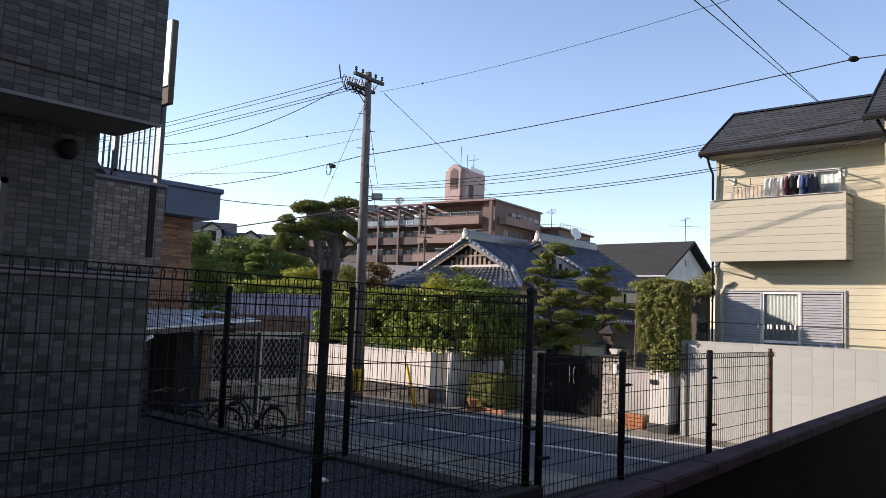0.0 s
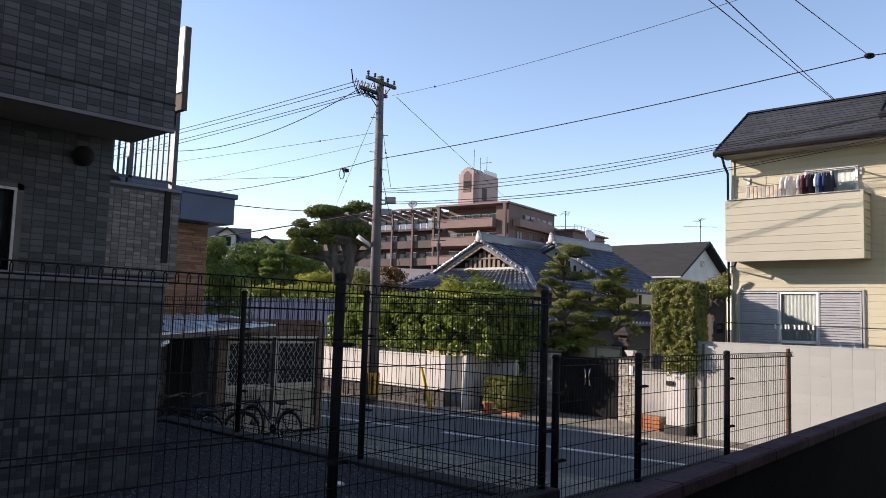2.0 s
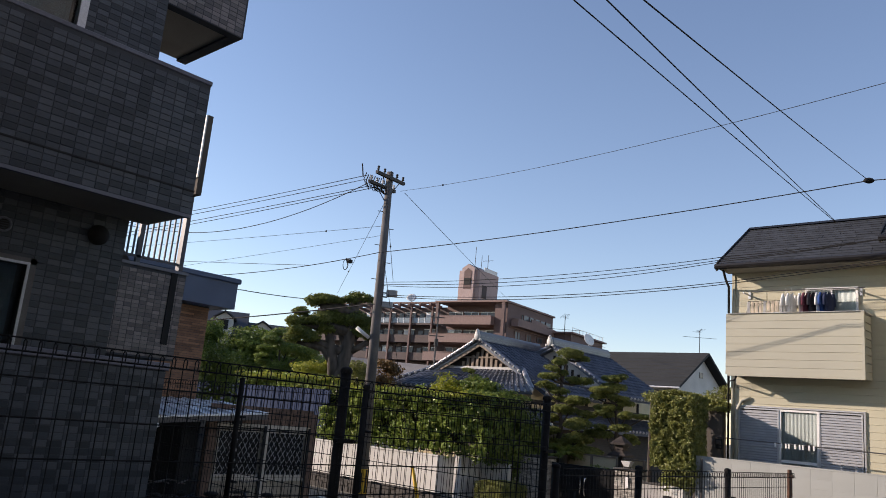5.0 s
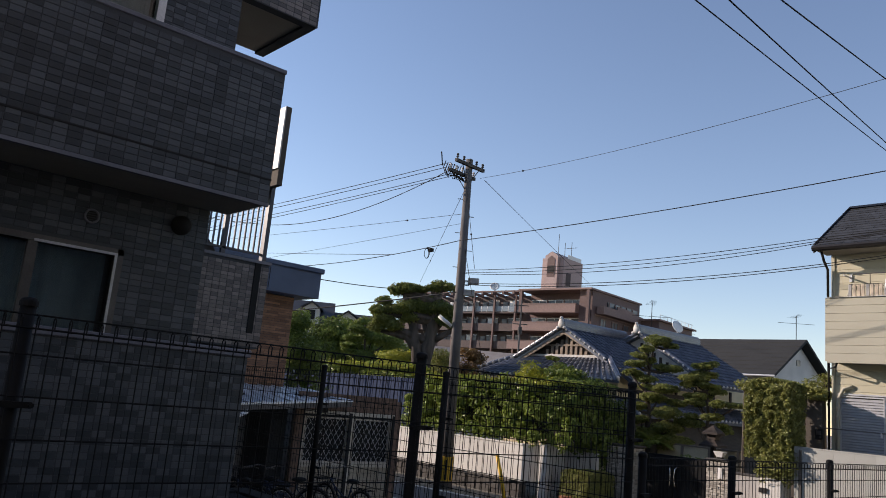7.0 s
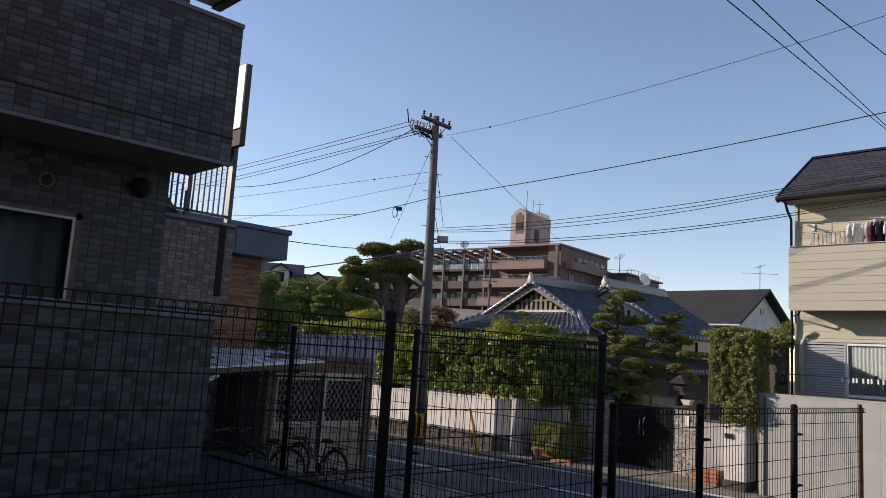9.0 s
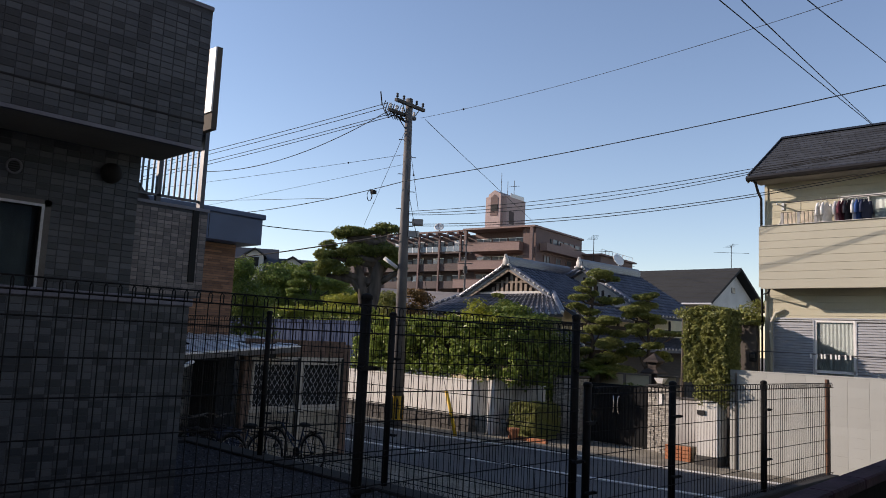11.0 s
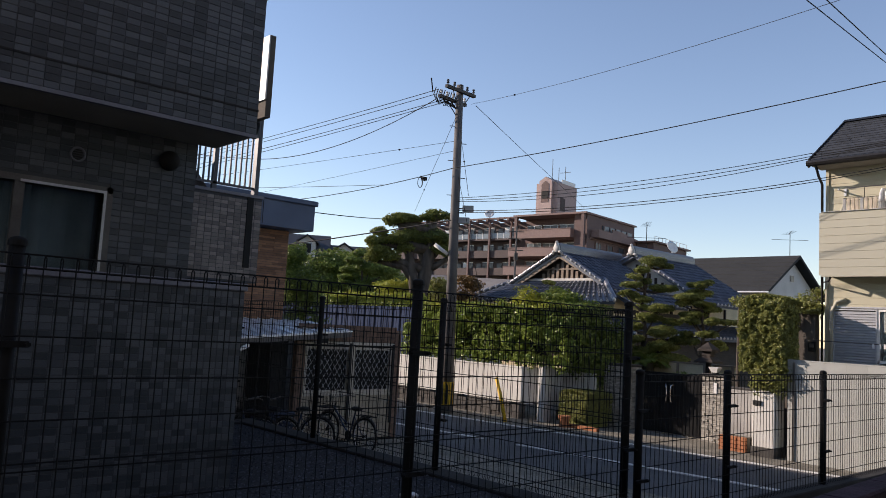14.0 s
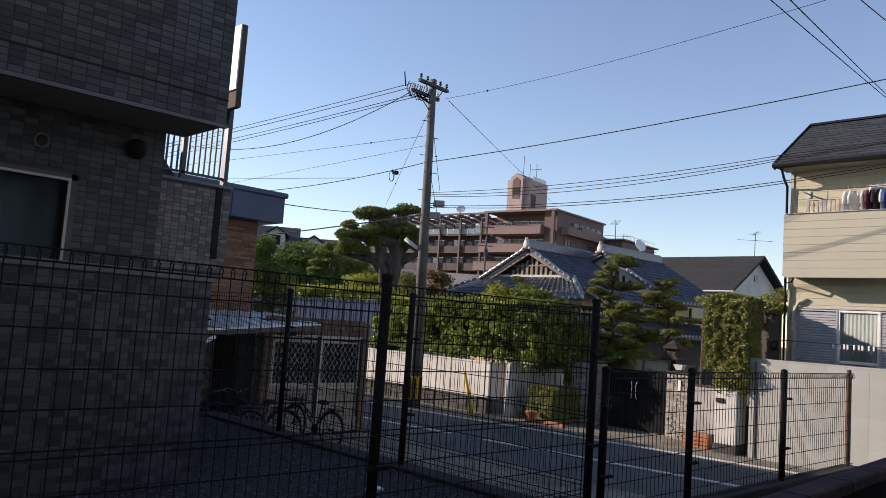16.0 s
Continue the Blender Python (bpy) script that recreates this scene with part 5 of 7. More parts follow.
# ---- bicycles ----
def bicycle(colour):
    b = thing("bicycle", None, "old city bicycle with basket parked by the shed", "bicycle", "parked bicycles")

    def ring(cx, r, tube_r, n=28):
        g = Geo()
        pts = [(cx + r * math.cos(2 * math.pi * i / n), 0, 0.33 + r * math.sin(2 * math.pi * i / n)) for i in range(n + 1)]
        return g.line(pts, tube_r, 6)

    for cx in (-0.52, 0.54):
        wl = part("wheel", ring(cx, 0.29, 0.009), M_ALU_LIGHT, b)
        part("tyre", ring(cx, 0.315, 0.019), M_BLACK, wl)
        for i in range(16):
            w_ = 2 * math.pi * i / 16
            part("spoke", Geo().tube((cx, 0.02 * (-1) ** i, 0.33), (cx + 0.29 * math.cos(w_), 0, 0.33 + 0.29 * math.sin(w_)), 0.0022, n=4), M_ALU_LIGHT, wl)
        part("hub", Geo().tube((cx, -0.05, 0.33), (cx, 0.05, 0.33), 0.025, n=10), M_CABLE, wl)
        g = Geo()
        pts = [(cx + 0.35 * math.cos(w_), 0, 0.33 + 0.35 * math.sin(w_)) for w_ in [0.2 + i * 0.26 for i in range(11)]]
        part("mudguard", g.line(pts, 0.018, 6), M_ALU, b)
    part("frame", Geo().line([(0.40, 0, 0.78), (0.1, 0, 0.45), (-0.1, 0, 0.30), (-0.22, 0, 0.72)], 0.017, 8).line([(0.36, 0, 0.7), (0.0, 0, 0.5), (-0.17, 0, 0.5)], 0.014, 8).tube((-0.1, 0, 0.3), (-0.52, 0.05, 0.33), 0.011).tube((-0.2, 0, 0.66), (-0.52, 0.05, 0.33), 0.009), colour, b)
    part("fork", Geo().line([(0.36, 0, 0.85), (0.42, 0, 0.68), (0.50, 0.04, 0.42), (0.54, 0.05, 0.33)], 0.014, 8), M_CABLE, b)
    part("handlebar", Geo().line([(0.12, -0.27, 0.98), (0.28, -0.24, 1.0), (0.36, 0, 0.96), (0.28, 0.24, 1.0), (0.12, 0.27, 0.98)], 0.012, 8), M_ALU, b)
    part("saddle", Geo().ball((-0.25, 0, 0.80), 0.14, 0.09, 0.045, 12, 6), M_BLACK, b, "", True)
    part("seat_post", Geo().tube((-0.22, 0, 0.7), (-0.24, 0, 0.79), 0.013), M_CABLE, b)
    part("rack", Geo().box(-0.75, -0.07, 0.69, -0.3, -0.055, 0.705).box(-0.75, 0.055, 0.69, -0.3, 0.07, 0.705).box(-0.75, -0.07, 0.69, -0.735, 0.07, 0.705).tube((-0.6, 0.06, 0.69), (-0.52, 0.06, 0.33), 0.006), M_CABLE, b)
    bk = part("basket", Geo().box(0.45, -0.17, 0.74, 0.78, 0.17, 0.755), M_CABLE, b, "wire front basket")
    for i in range(9):
        y = -0.17 + i * 0.0425
        for x in (0.45, 0.8):
            part("basket_wire", Geo().tube((x if x < 0.6 else 0.77, y, 0.75), (x, y * 1.12, 1.0), 0.0035, n=4), M_CABLE, bk)
    part("crank", Geo().tube((-0.1, -0.07, 0.30), (-0.1, 0.07, 0.30), 0.012).tube((-0.1, 0.03, 0.30), (-0.1, 0.045, 0.30), 0.09, n=20).tube((-0.1, 0.07, 0.30), (-0.02, 0.07, 0.16), 0.01), M_CABLE, b)
    return b


M_BIKE = mat("blue_bike_paint", (0.03, 0.045, 0.09), (0.02, 0.03, 0.06), 0.35, 0.3, 8, 60, 0.02)
bike = bicycle(M_BIKE)
bike.matrix_basis = pose(8.72, 12.15, ROAD + 0.03, 0, 0, 95)
for x, y, a in ((7.55, 12.2, 128), (7.1, 12.35, 108), (6.65, 12.15, 75), (6.2, 12.3, 96)):
    copy_thing(bike, pose(x, y, ROAD + 0.03, 0, 4, a))

bn = thing("storage_bin", pose(7.6, 12.85, ROAD + 0.03), "dark blue plastic bin with lid standing by the shed", "bin")
M_BIN = mat("blue_bin_plastic", (0.03, 0.045, 0.085), (0.02, 0.03, 0.06), 0.5, 0, 4, 60, 0.05)
part("body", Geo().prism([(-0.22, -0.2, 0.0), (0.22, -0.2, 0.0), (0.26, -0.2, 0.62), (-0.26, -0.2, 0.62)], (0, 0, 0), (0, 0.4, 0)), M_BIN, bn)
part("lid", Geo().box(-0.28, -0.22, 0.62, 0.28, 0.22, 0.68, c=0.015), M_BIN, bn)


# ---- plants ----
def leaf(g, p, n, size, rng, slim=0.55):
    """One leaf: a bent pair of triangles lying roughly across n."""
    a = Vector((rng.gauss(0, 1), rng.gauss(0, 1), rng.gauss(0, 1)))
    u = (a - n * a.dot(n)).normalized()
    v = n.cross(u)
    s = size * rng.uniform(0.65, 1.3)
    w = s * slim
    p = Vector(p)
    g.add([p - u * s * 0.5, p + v * w * 0.5 + n * s * 0.12, p + u * s * 0.5 - n * s * 0.1, p - v * w * 0.5 + n * s * 0.12], [(0, 1, 2), (0, 2, 3)])


def clump(g, c, rx, ry, rz, n, size, rng, slim=0.55, under=0.35, tight=1.0):
    """Leaves on and just inside an uneven ellipsoid, thinner below."""
    ph = [rng.uniform(0, 6.28) for _ in range(4)]
    for _ in range(n):
        d = Vector((rng.gauss(0, 1), rng.gauss(0, 1), rng.gauss(0, 1))).normalized()
        if d.z < -0.25 and rng.random() > under:
            continue
        bump = 1 + tight * (0.13 * math.sin(d.x * 5 + ph[0]) + 0.13 * math.sin(d.y * 6 + ph[1]) + 0.1 * math.sin(d.z * 7 + ph[2]))
        r = (rng.random() ** 0.3) * bump * rng.uniform(0.9, 1.05)
        p = (c[0] + d.x * rx * r, c[1] + d.y * ry * r, c[2] + d.z * rz * r)
        nn = (d + Vector((rng.gauss(0, 0.5), rng.gauss(0, 0.5), rng.gauss(0, 0.5) + 0.3))).normalized()
        leaf(g, p, nn, size, rng, slim)


def leaf_box(g, x0, y0, z0, x1, y1, z1, n, size, rng, ragged=0.12, slim=0.6, wavy=1.0):
    """Leaves in the outer shell of a clipped hedge facing the road, its ends and its top."""
    ax, ay, az = (y1 - y0) * (z1 - z0), (x1 - x0) * (z1 - z0), (x1 - x0) * (y1 - y0)
    tot = ax + 2 * ay + az
    for _ in range(n):
        k = rng.random() * tot
        u, v, w = rng.random(), rng.random(), abs(rng.gauss(0, ragged))
        lump = wavy * (0.10 * math.sin(u * (y1 - y0) * 2.3) + 0.07 * math.sin(v * 7 + u * 11))
        if k < ax:
            p, nn = (x0 + w - ragged * 0.6 + lump, y0 + u * (y1 - y0), z0 + v * (z1 - z0)), Vector((-1, 0, 0.35))
        elif k < ax + ay:
            p, nn = (x0 + u * (x1 - x0), y0 + w - ragged * 0.6 + lump, z0 + v * (z1 - z0)), Vector((0, -1, 0.35))
        elif k < ax + 2 * ay:
            p, nn = (x0 + u * (x1 - x0), y1 - w + ragged * 0.6, z0 + v * (z1 - z0)), Vector((0, 1, 0.35))
        else:
            p, nn = (x0 + u * (x1 - x0), y0 + v * (y1 - y0), z1 - w + ragged * 0.9 + 0.08 * math.sin(v * (y1 - y0) * 3.1)), Vector((-0.2, 0, 1))
        nn = (nn + Vector((rng.gauss(0, 0.45), rng.gauss(0, 0.45), rng.gauss(0, 0.45)))).normalized()
        leaf(g, p, nn, size, rng, slim)


def cloud_tree(name, base, u, scale, pads, trunk, material, label, size, seed, density=1.0, base_r=0.11, slim=0.3, k=1.0):
    """A cloud-pruned tree: a winding tapered trunk, limbs, and flat pads of foliage (offset along u, height, half width, flatness)."""
    rng = random.Random(seed)
    base = (base[0] * k, base[1] * k, base[2])
    up = 1.28 - base[2]
    trunk = [(a * k, (z - up) * k + up if z else 0) for a, z in trunk]
    pads = [(a * k, (z - up) * k + up, hw * scale * k, flat) for a, z, hw, flat in pads]
    t = thing(name, pose(*base), label, "tree")
    u = Vector((u[0], u[1], 0)).normalized()
    d = Vector((-u.y, u.x, 0))
    tp = [u * a + Vector((0, 0, z)) + d * 0.05 * math.sin(z * 2) for a, z in trunk]
    m = len(tp)
    part("trunk", Geo().line(tp, [base_r * (1 - 0.75 * i / (m - 1)) for i in range(m)], 10), M_BARK, t, "", True)
    for a, z, hw, flat in pads:
        off = rng.uniform(-0.5, 0.5) * hw
        c = u * a + d * off + Vector((0, 0, z))
        near = min(tp, key=lambda q: (q - c).length + (0.6 if q.z > c.z else 0))
        mid = (near + c) / 2 + Vector((0, 0, -0.08))
        part("limb", Geo().line([near, mid, c - Vector((0, 0, hw * flat * 0.4))], [base_r * 0.42, base_r * 0.3, base_r * 0.16], 6), M_BARK, t, "", True)
        g = Geo()
        n = int(560 * density * (hw / 0.35) ** 2 * (0.5 + flat))
        if material is L_PINE:
            # flat-bottomed cushions of needles, a few to a pad
            for j in range(4):
                w = rng.uniform(0, 6.28)
                r = hw * (0.45 if j else 0.0)
                q = c + u * r * math.cos(w) + d * r * math.sin(w) + Vector((0, 0, rng.uniform(-0.03, 0.03)))
                clump(g, q, hw * rng.uniform(0.5, 0.66), hw * 0.58, hw * flat * 0.62, min(n // 2, 1600), size, rng, slim, 0.25, 0.7)
        else:
            g.ball(c, hw * 0.8, hw * 0.72, hw * flat * 0.72, 10, 6, 0.12, rng)
            clump(g, c, hw, hw * 0.9, hw * flat, min(n, 4200), size, rng, slim, 0.4, 0.7)
        for j in range(2):
            w = rng.uniform(0, 6.28)
            if material is L_PINE:
                break
            clump(g, c + u * hw * 0.55 * math.cos(w) + d * hw * 0.5 * math.sin(w) + Vector((0, 0, -hw * flat * 0.3)), hw * 0.55, hw * 0.5, hw * flat * 0.75, min(n // 3, 1200), size, rng, slim)
        tagged(part("foliage_pad", g, material, t), "", "", "", "stuff")
    return t


PINE1 = [(0.05, 4.24, 0.34, 0.5), (0.53, 4.13, 0.15, 0.5), (-0.18, 3.99, 0.26, 0.42), (-0.38, 3.79, 0.2, 0.45), (-0.08, 3.68, 0.15, 0.5), (0.52, 3.47, 0.33, 0.36), (-0.41, 3.56, 0.28, 0.36), (-0.54, 3.3, 0.23, 0.45), (-0.23, 3.15, 0.33, 0.36),
         (-0.16, 2.91, 0.23, 0.42), (0.46, 2.89, 0.3, 0.45), (0.19, 2.63, 0.35, 0.45), (0.68, 2.53, 0.23, 0.5), (-0.22, 1.99, 0.25, 0.45), (0.39, 2.22, 0.4, 0.5), (0.59, 1.84, 0.35, 0.5), (0.07, 1.68, 0.35, 0.5), (-0.39, 2.36, 0.25, 0.5), (0.3, 1.4, 0.42, 0.5), (-0.35, 1.5, 0.36, 0.5), (0.85, 1.5, 0.36, 0.5), (0.95, 2.0, 0.3, 0.5), (-0.6, 1.95, 0.28, 0.5)]
cloud_tree("pine_tree", (19.5, 12.75, ROAD + 0.4), (0.545, -0.838), 1.4, PINE1, [(0.05, 0), (0.0, 0.8), (-0.1, 1.5), (0.0, 2.2), (-0.14, 2.8), (-0.05, 3.4), (0.05, 4.1)], L_PINE, "cloud-pruned black pine in the front garden", 0.075, 11, 2.9, slim=0.4)
PINE2 = [(0.14, 3.6, 0.24, 0.42), (0.43, 3.68, 0.17, 0.5), (0.28, 3.39, 0.34, 0.38), (-0.14, 3.24, 0.34, 0.4), (-0.3, 3.06, 0.21, 0.45), (-0.01, 2.76, 0.3, 0.36), (-0.01, 2.59, 0.26, 0.38), (0.5, 2.91, 0.2, 0.45),
         (-0.09, 2.21, 0.19, 0.5), (0.38, 2.23, 0.26, 0.42), (0.03, 2.02, 0.21, 0.5), (0.72, 2.0, 0.19, 0.45), (0.75, 1.87, 0.18, 0.45), (0.53, 2.58, 0.25, 0.42), (0.28, 3.07, 0.25, 0.4), (1.01, 2.58, 0.2, 0.4)]
cloud_tree("pine_tree", (19.9, 11.5, ROAD + 0.4), (0.5, -0.866), 1.4, PINE2, [(0.3, 0), (0.32, 0.8), (0.25, 1.5), (0.3, 2.2), (0.25, 2.9), (0.3, 3.55)], L_PINE, "slender cloud-pruned pine beside the gate", 0.085, 12, 2.2, 0.08, slim=0.45)
cloud_tree("small_pine_tree", (18.4, 15.4, ROAD + 0.4), (0.64, -0.77), 1, [(-0.08, 3.55, 0.22, .5), (0.12, 3.3, 0.24, .45), (-0.25, 3.15, 0.26, .45), (0.2, 2.95, 0.3, .4), (-0.2, 2.8, 0.35, .4), (0.1, 2.6, 0.4, .4)],
           [(0, 0), (0.05, 1.5), (-0.05, 2.6), (0.0, 3.6)], L_PINE, "small cloud-pruned pine behind the hedge", 0.085, 13, 2.0, 0.06, slim=0.45)
BIG = [(-1.05, 6.02, 0.42, 0.5), (-0.68, 6.1, 0.46, 0.5), (-0.3, 6.12, 0.34, 0.45), (0.22, 6.2, 0.32, 0.45), (0.52, 6.36, 0.42, 0.5), (0.85, 6.3, 0.32, 0.5), (-0.1, 5.78, 0.36, 0.45), (0.3, 5.85, 0.3, 0.45),
       (-0.72, 5.36, 0.52, 0.5), (-0.3, 5.52, 0.58, 0.5), (0.15, 5.42, 0.6, 0.5), (0.62, 5.48, 0.55, 0.5), (1.02, 5.36, 0.42, 0.55), (-0.5, 5.02, 0.42, 0.5), (0.78, 5.05, 0.44, 0.5),
       (-1.55, 5.58, 0.36, 0.5), (-1.72, 5.2, 0.38, 0.5), (-1.3, 5.25, 0.32, 0.5), (-1.5, 4.85, 0.5, 0.55), (-1.1, 4.66, 0.44, 0.55), (-1.75, 4.55, 0.36, 0.5), (1.2, 4.85, 0.3, 0.45)]
bt = cloud_tree("garden_tree", (18.8, 22.3, ROAD + 0.3), (0.764, -0.645), 1.0, BIG, [(0.0, 0), (0.05, 2.0), (0.12, 3.4), (0.3, 4.2), (0.4, 5.0), (0.45, 5.7), (0.55, 6.3)], L_TREE, "tall old cloud-pruned garden tree with thick forked trunk", 0.10, 21, 1.5, 0.40, 0.5)
for pts_, r0_ in (([(0.0, 3.0), (-0.15, 3.8), (-0.32, 4.5), (-0.5, 5.1), (-0.8, 5.9)], 0.24), ([(-0.15, 3.7), (-0.6, 4.3), (-1.1, 4.55), (-1.5, 4.9), (-1.65, 5.3)], 0.12), ([(0.25, 4.0), (0.7, 4.45), (1.1, 4.6), (1.25, 4.95)], 0.09), ([(0.3, 4.2), (0.05, 4.8), (0.1, 5.4), (-0.1, 5.8)], 0.12), ([(0.35, 4.4), (0.7, 4.9), (0.75, 5.4)], 0.09)):
    line_ = [Vector((0.764 * a, -0.645 * a, z)) + Vector((0.645, 0.764, 0)) * 0.08 * math.sin(z * 3 + a) for a, z in pts_]
    part("limb", Geo().line(line_, [r0_ * (1 - 0.6 * i / (len(line_) - 1)) for i in range(len(line_))], 8), M_BARK, bt, "", True)
cloud_tree("pruned_garden_tree", (18.0, 25.2, ROAD + 0.2), (0.82, -0.57), 1, [(0.17, 4.93, .43, .5), (-0.12, 4.64, .43, .4), (-0.3, 4.29, .43, .35), (-0.32, 3.99, .4, .35), (-0.33, 3.79, .34, .3), (0.54, 4.37, .57, .5), (1.1, 4.29, .67, .5), (0.3, 3.6, .6, .5), (1.2, 3.5, .7, .6)],
           [(0.2, 0), (0.3, 2), (0.3, 3.5), (0.2, 4.8)], L_GREEN, "dark layered garden tree", 0.10, 22, 1.0, 0.12, 0.5, 1.25)


def shrub(name, base, clumps, material, label, size, seed, n_scale=1.0, slim=0.6, k=1.0):
    base = (base[0] * k, base[1] * k, base[2])
    clumps = [(x * k, y * k, (z + ROAD - 1.28) * k + 1.28 - ROAD, a * k, b * k, c * k) for x, y, z, a, b, c in clumps]
    size, n_scale = size * (0.5 + 0.5 * k), n_scale / (k * k) * k
    rng = random.Random(seed)
    t = thing(name, pose(*base), label, "shrub")
    part("stem", Geo().line([(0, 0, 0), (0.05, 0.03, clumps[0][2] * 0.6), (0.0, 0.0, clumps[0][2])], [0.06, 0.04, 0.02], 6), M_BARK, t)
    g = Geo()
    for x, y, z, rx, ry, rz in clumps:
        clump(g, (x, y, z), rx, ry, rz, int(900 * n_scale * (rx * rz + ry * rz + rx * ry) / 1.2), size, rng, slim, 0.8)
    part("leaves", g, material, t)
    return t


shrub("round_shrub", (17.2, 25.7, ROAD), [(0, 0, 4.6, 0.95, 0.95, 0.62), (0.5, -0.3, 4.3, 0.6, 0.6, 0.6), (-0.3, 0.2, 3.7, 1.0, 1.0, 0.9), (0, 0, 2.8, 1.1, 1.1, 1.0)], L_GREEN, "large rounded green garden tree", 0.13, 31, 2.2, 0.6, 1.35)
shrub("dark_hedge_tree", (16.3, 27.0, ROAD), [(0, 0, 4.9, 0.6, 0.6, 0.5), (-0.2, 0.1, 4.3, 0.75, 0.75, 0.8), (0.6, -0.4, 3.6, 0.75, 0.75, 0.8), (0, 0, 3.2, 1.0, 1.0, 1.0)], L_GREEN, "dark clipped garden tree behind the sheet fence", 0.12, 32, 2.0, 0.6, 1.35)
shrub("round_dark_shrub", (10.2, 16.3, ROAD), [(0, 0, 3.2, 0.5, 0.55, 0.6), (0, 0, 2.5, 0.6, 0.6, 0.8), (0, 0, 1.3, 0.65, 0.65, 1.0)], L_GREEN, "dark clipped shrub beside the brick annex", 0.09, 33, 1.8)
shrub("yellow_shrub", (19.2, 23.6, ROAD), [(-0.2, 0.2, 3.8, 0.9, 0.8, 0.36), (0.35, -0.3, 4.0, 0.5, 0.5, 0.36), (0, 0, 3.2, 0.9, 0.9, 0.6)], L_LIME, "yellow-green rounded garden shrub", 0.10, 34, 2.4)
shrub("yellow_shrub", (20.6, 23.1, ROAD), [(0, 0, 4.05, 0.5, 0.5, 0.36), (0.2, 0.1, 3.5, 0.6, 0.6, 0.6)], L_OLIVE, "olive rounded garden shrub", 0.10, 35, 1.7)
shrub("dark_shrub", (19.6, 25.4, ROAD), [(0, 0, 3.9, 1.5, 1.2, 0.8), (1.2, -0.8, 3.7, 1.2, 1.0, 0.7), (-1.2, 1, 3.8, 1.2, 1.0, 0.8), (0.3, 0, 2.8, 2.0, 1.5, 1.2)], L_GREEN, "dark mass of garden shrubs", 0.14, 36, 1.6, 0.6, 1.3)
shrub("russet_shrub", (21.6, 22.6, ROAD), [(0, 0, 4.3, 0.5, 0.45, 0.25), (0.3, -0.2, 4.15, 0.4, 0.4, 0.28), (0, 0, 3.6, 0.5, 0.5, 0.6)], L_RED, "russet-leaved shrub in the garden", 0.12, 37, 1.6)
shrub("ball_shrub", (23.0, 20.7, ROAD), [(0, 0, 3.95, 0.36, 0.36, 0.3), (0, 0, 3.3, 0.45, 0.45, 0.5)], L_OLIVE, "small clipped ball shrub", 0.10, 38, 1.8)
shrub("plume_shrub", (17.9, 15.9, ROAD), [(0, 0, 3.35, 0.5, 0.5, 0.4), (0.3, -0.4, 3.2, 0.45, 0.45, 0.35)], L_LIME, "feathery yellow-green shrub above the hedge", 0.16, 39, 1.4, 0.2)
shrub("mound_shrub", (17.6, 13.6, ROAD), [(-0.1, 0.7, 3.45, 0.6, 0.6, 0.28), (0, 0.2, 3.1, 0.85, 0.85, 0.35), (0.2, 0.2, 2.5, 0.9, 0.9, 0.7), (0.6, -0.5, 2.2, 0.6, 0.6, 0.7), (-0.2, -0.15, 1.75, 0.6, 0.65, 0.5), (0.3, -0.6, 1.6, 0.5, 0.45, 0.5)], L_GREEN, "dense climbing hedge mound by the gate recess", 0.11, 40, 1.9)
shrub("ball_shrub", (18.9, 7.65, ROAD), [(0, 0, 3.76, 0.16, 0.16, 0.12)], L_OLIVE, "tiny clipped ball on a bare stem", 0.06, 44, 5.0)
shrub("ball_shrub", (17.4, 8.85, ROAD), [(0, 0, 3.42, 0.24, 0.24, 0.13)], L_OLIVE, "small clipped pad beside the hedge column", 0.06, 45, 4.0)
shrub("ball_shrub", (18.6, 7.8, ROAD), [(0, 0, 3.53, 0.34, 0.34, 0.2), (0, 0, 3.2, 0.3, 0.3, 0.3)], L_OLIVE, "clipped ball shrub above the side wall", 0.08, 41, 2.2)
shrub("garden_azalea", (18.85, 10.9, ROAD), [(0, 0, 1.32, 0.35, 0.75, 0.26), (0, 0, 0.9, 0.35, 0.75, 0.5)], L_GREEN, "low clipped shrub inside the gate", 0.08, 42, 1.8)
shrub("garden_azalea", (19.3, 13.6, ROAD), [(0, 0, 1.7, 0.8, 0.9, 0.5), (0, 0.4, 1.1, 0.8, 0.9, 0.8)], L_GREEN, "dark clipped shrub inside the garden", 0.09, 43, 1.6)

rng = random.Random(50)
hd = thing("ivy_hedge", pose(0, 0, 0), "tall glossy climbing hedge hanging over the garden wall", "hedge")
# dark core: the shade between the leaves is put into its colour
part("core", Geo().box(16.8, 13.3, 0.45, 17.5, 38, 1.6), M_WOOD_DARK, hd, "dark core block giving the hedge shaded gaps")
g = Geo()
leaf_box(g, 16.72, 13.1, 0.5, 17.5, 20.5, 1.88, 6000, 0.13, rng, 0.08)
for _ in range(95):
    y, z = rng.uniform(13.1, 20), rng.uniform(0.62, 1.8)
    s = rng.uniform(0.11, 0.25)
    clump(g, (16.62 - rng.uniform(0.0, 0.28), y, z), 0.2, s, s * rng.uniform(1.0, 2.0), int(1500 * s * s) + 40, 0.13, rng)
leaf_box(g, 16.75, 20.2, 1.2, 17.6, 38, 2.15, 9000, 0.14, rng, 0.10)
for _ in range(38):
    y = rng.uniform(13.2, 20)
    h = rng.uniform(0.1, 0.35)
    clump(g, (16.45, y, 0.45), 0.18, 0.22, h, 90, 0.13, rng)
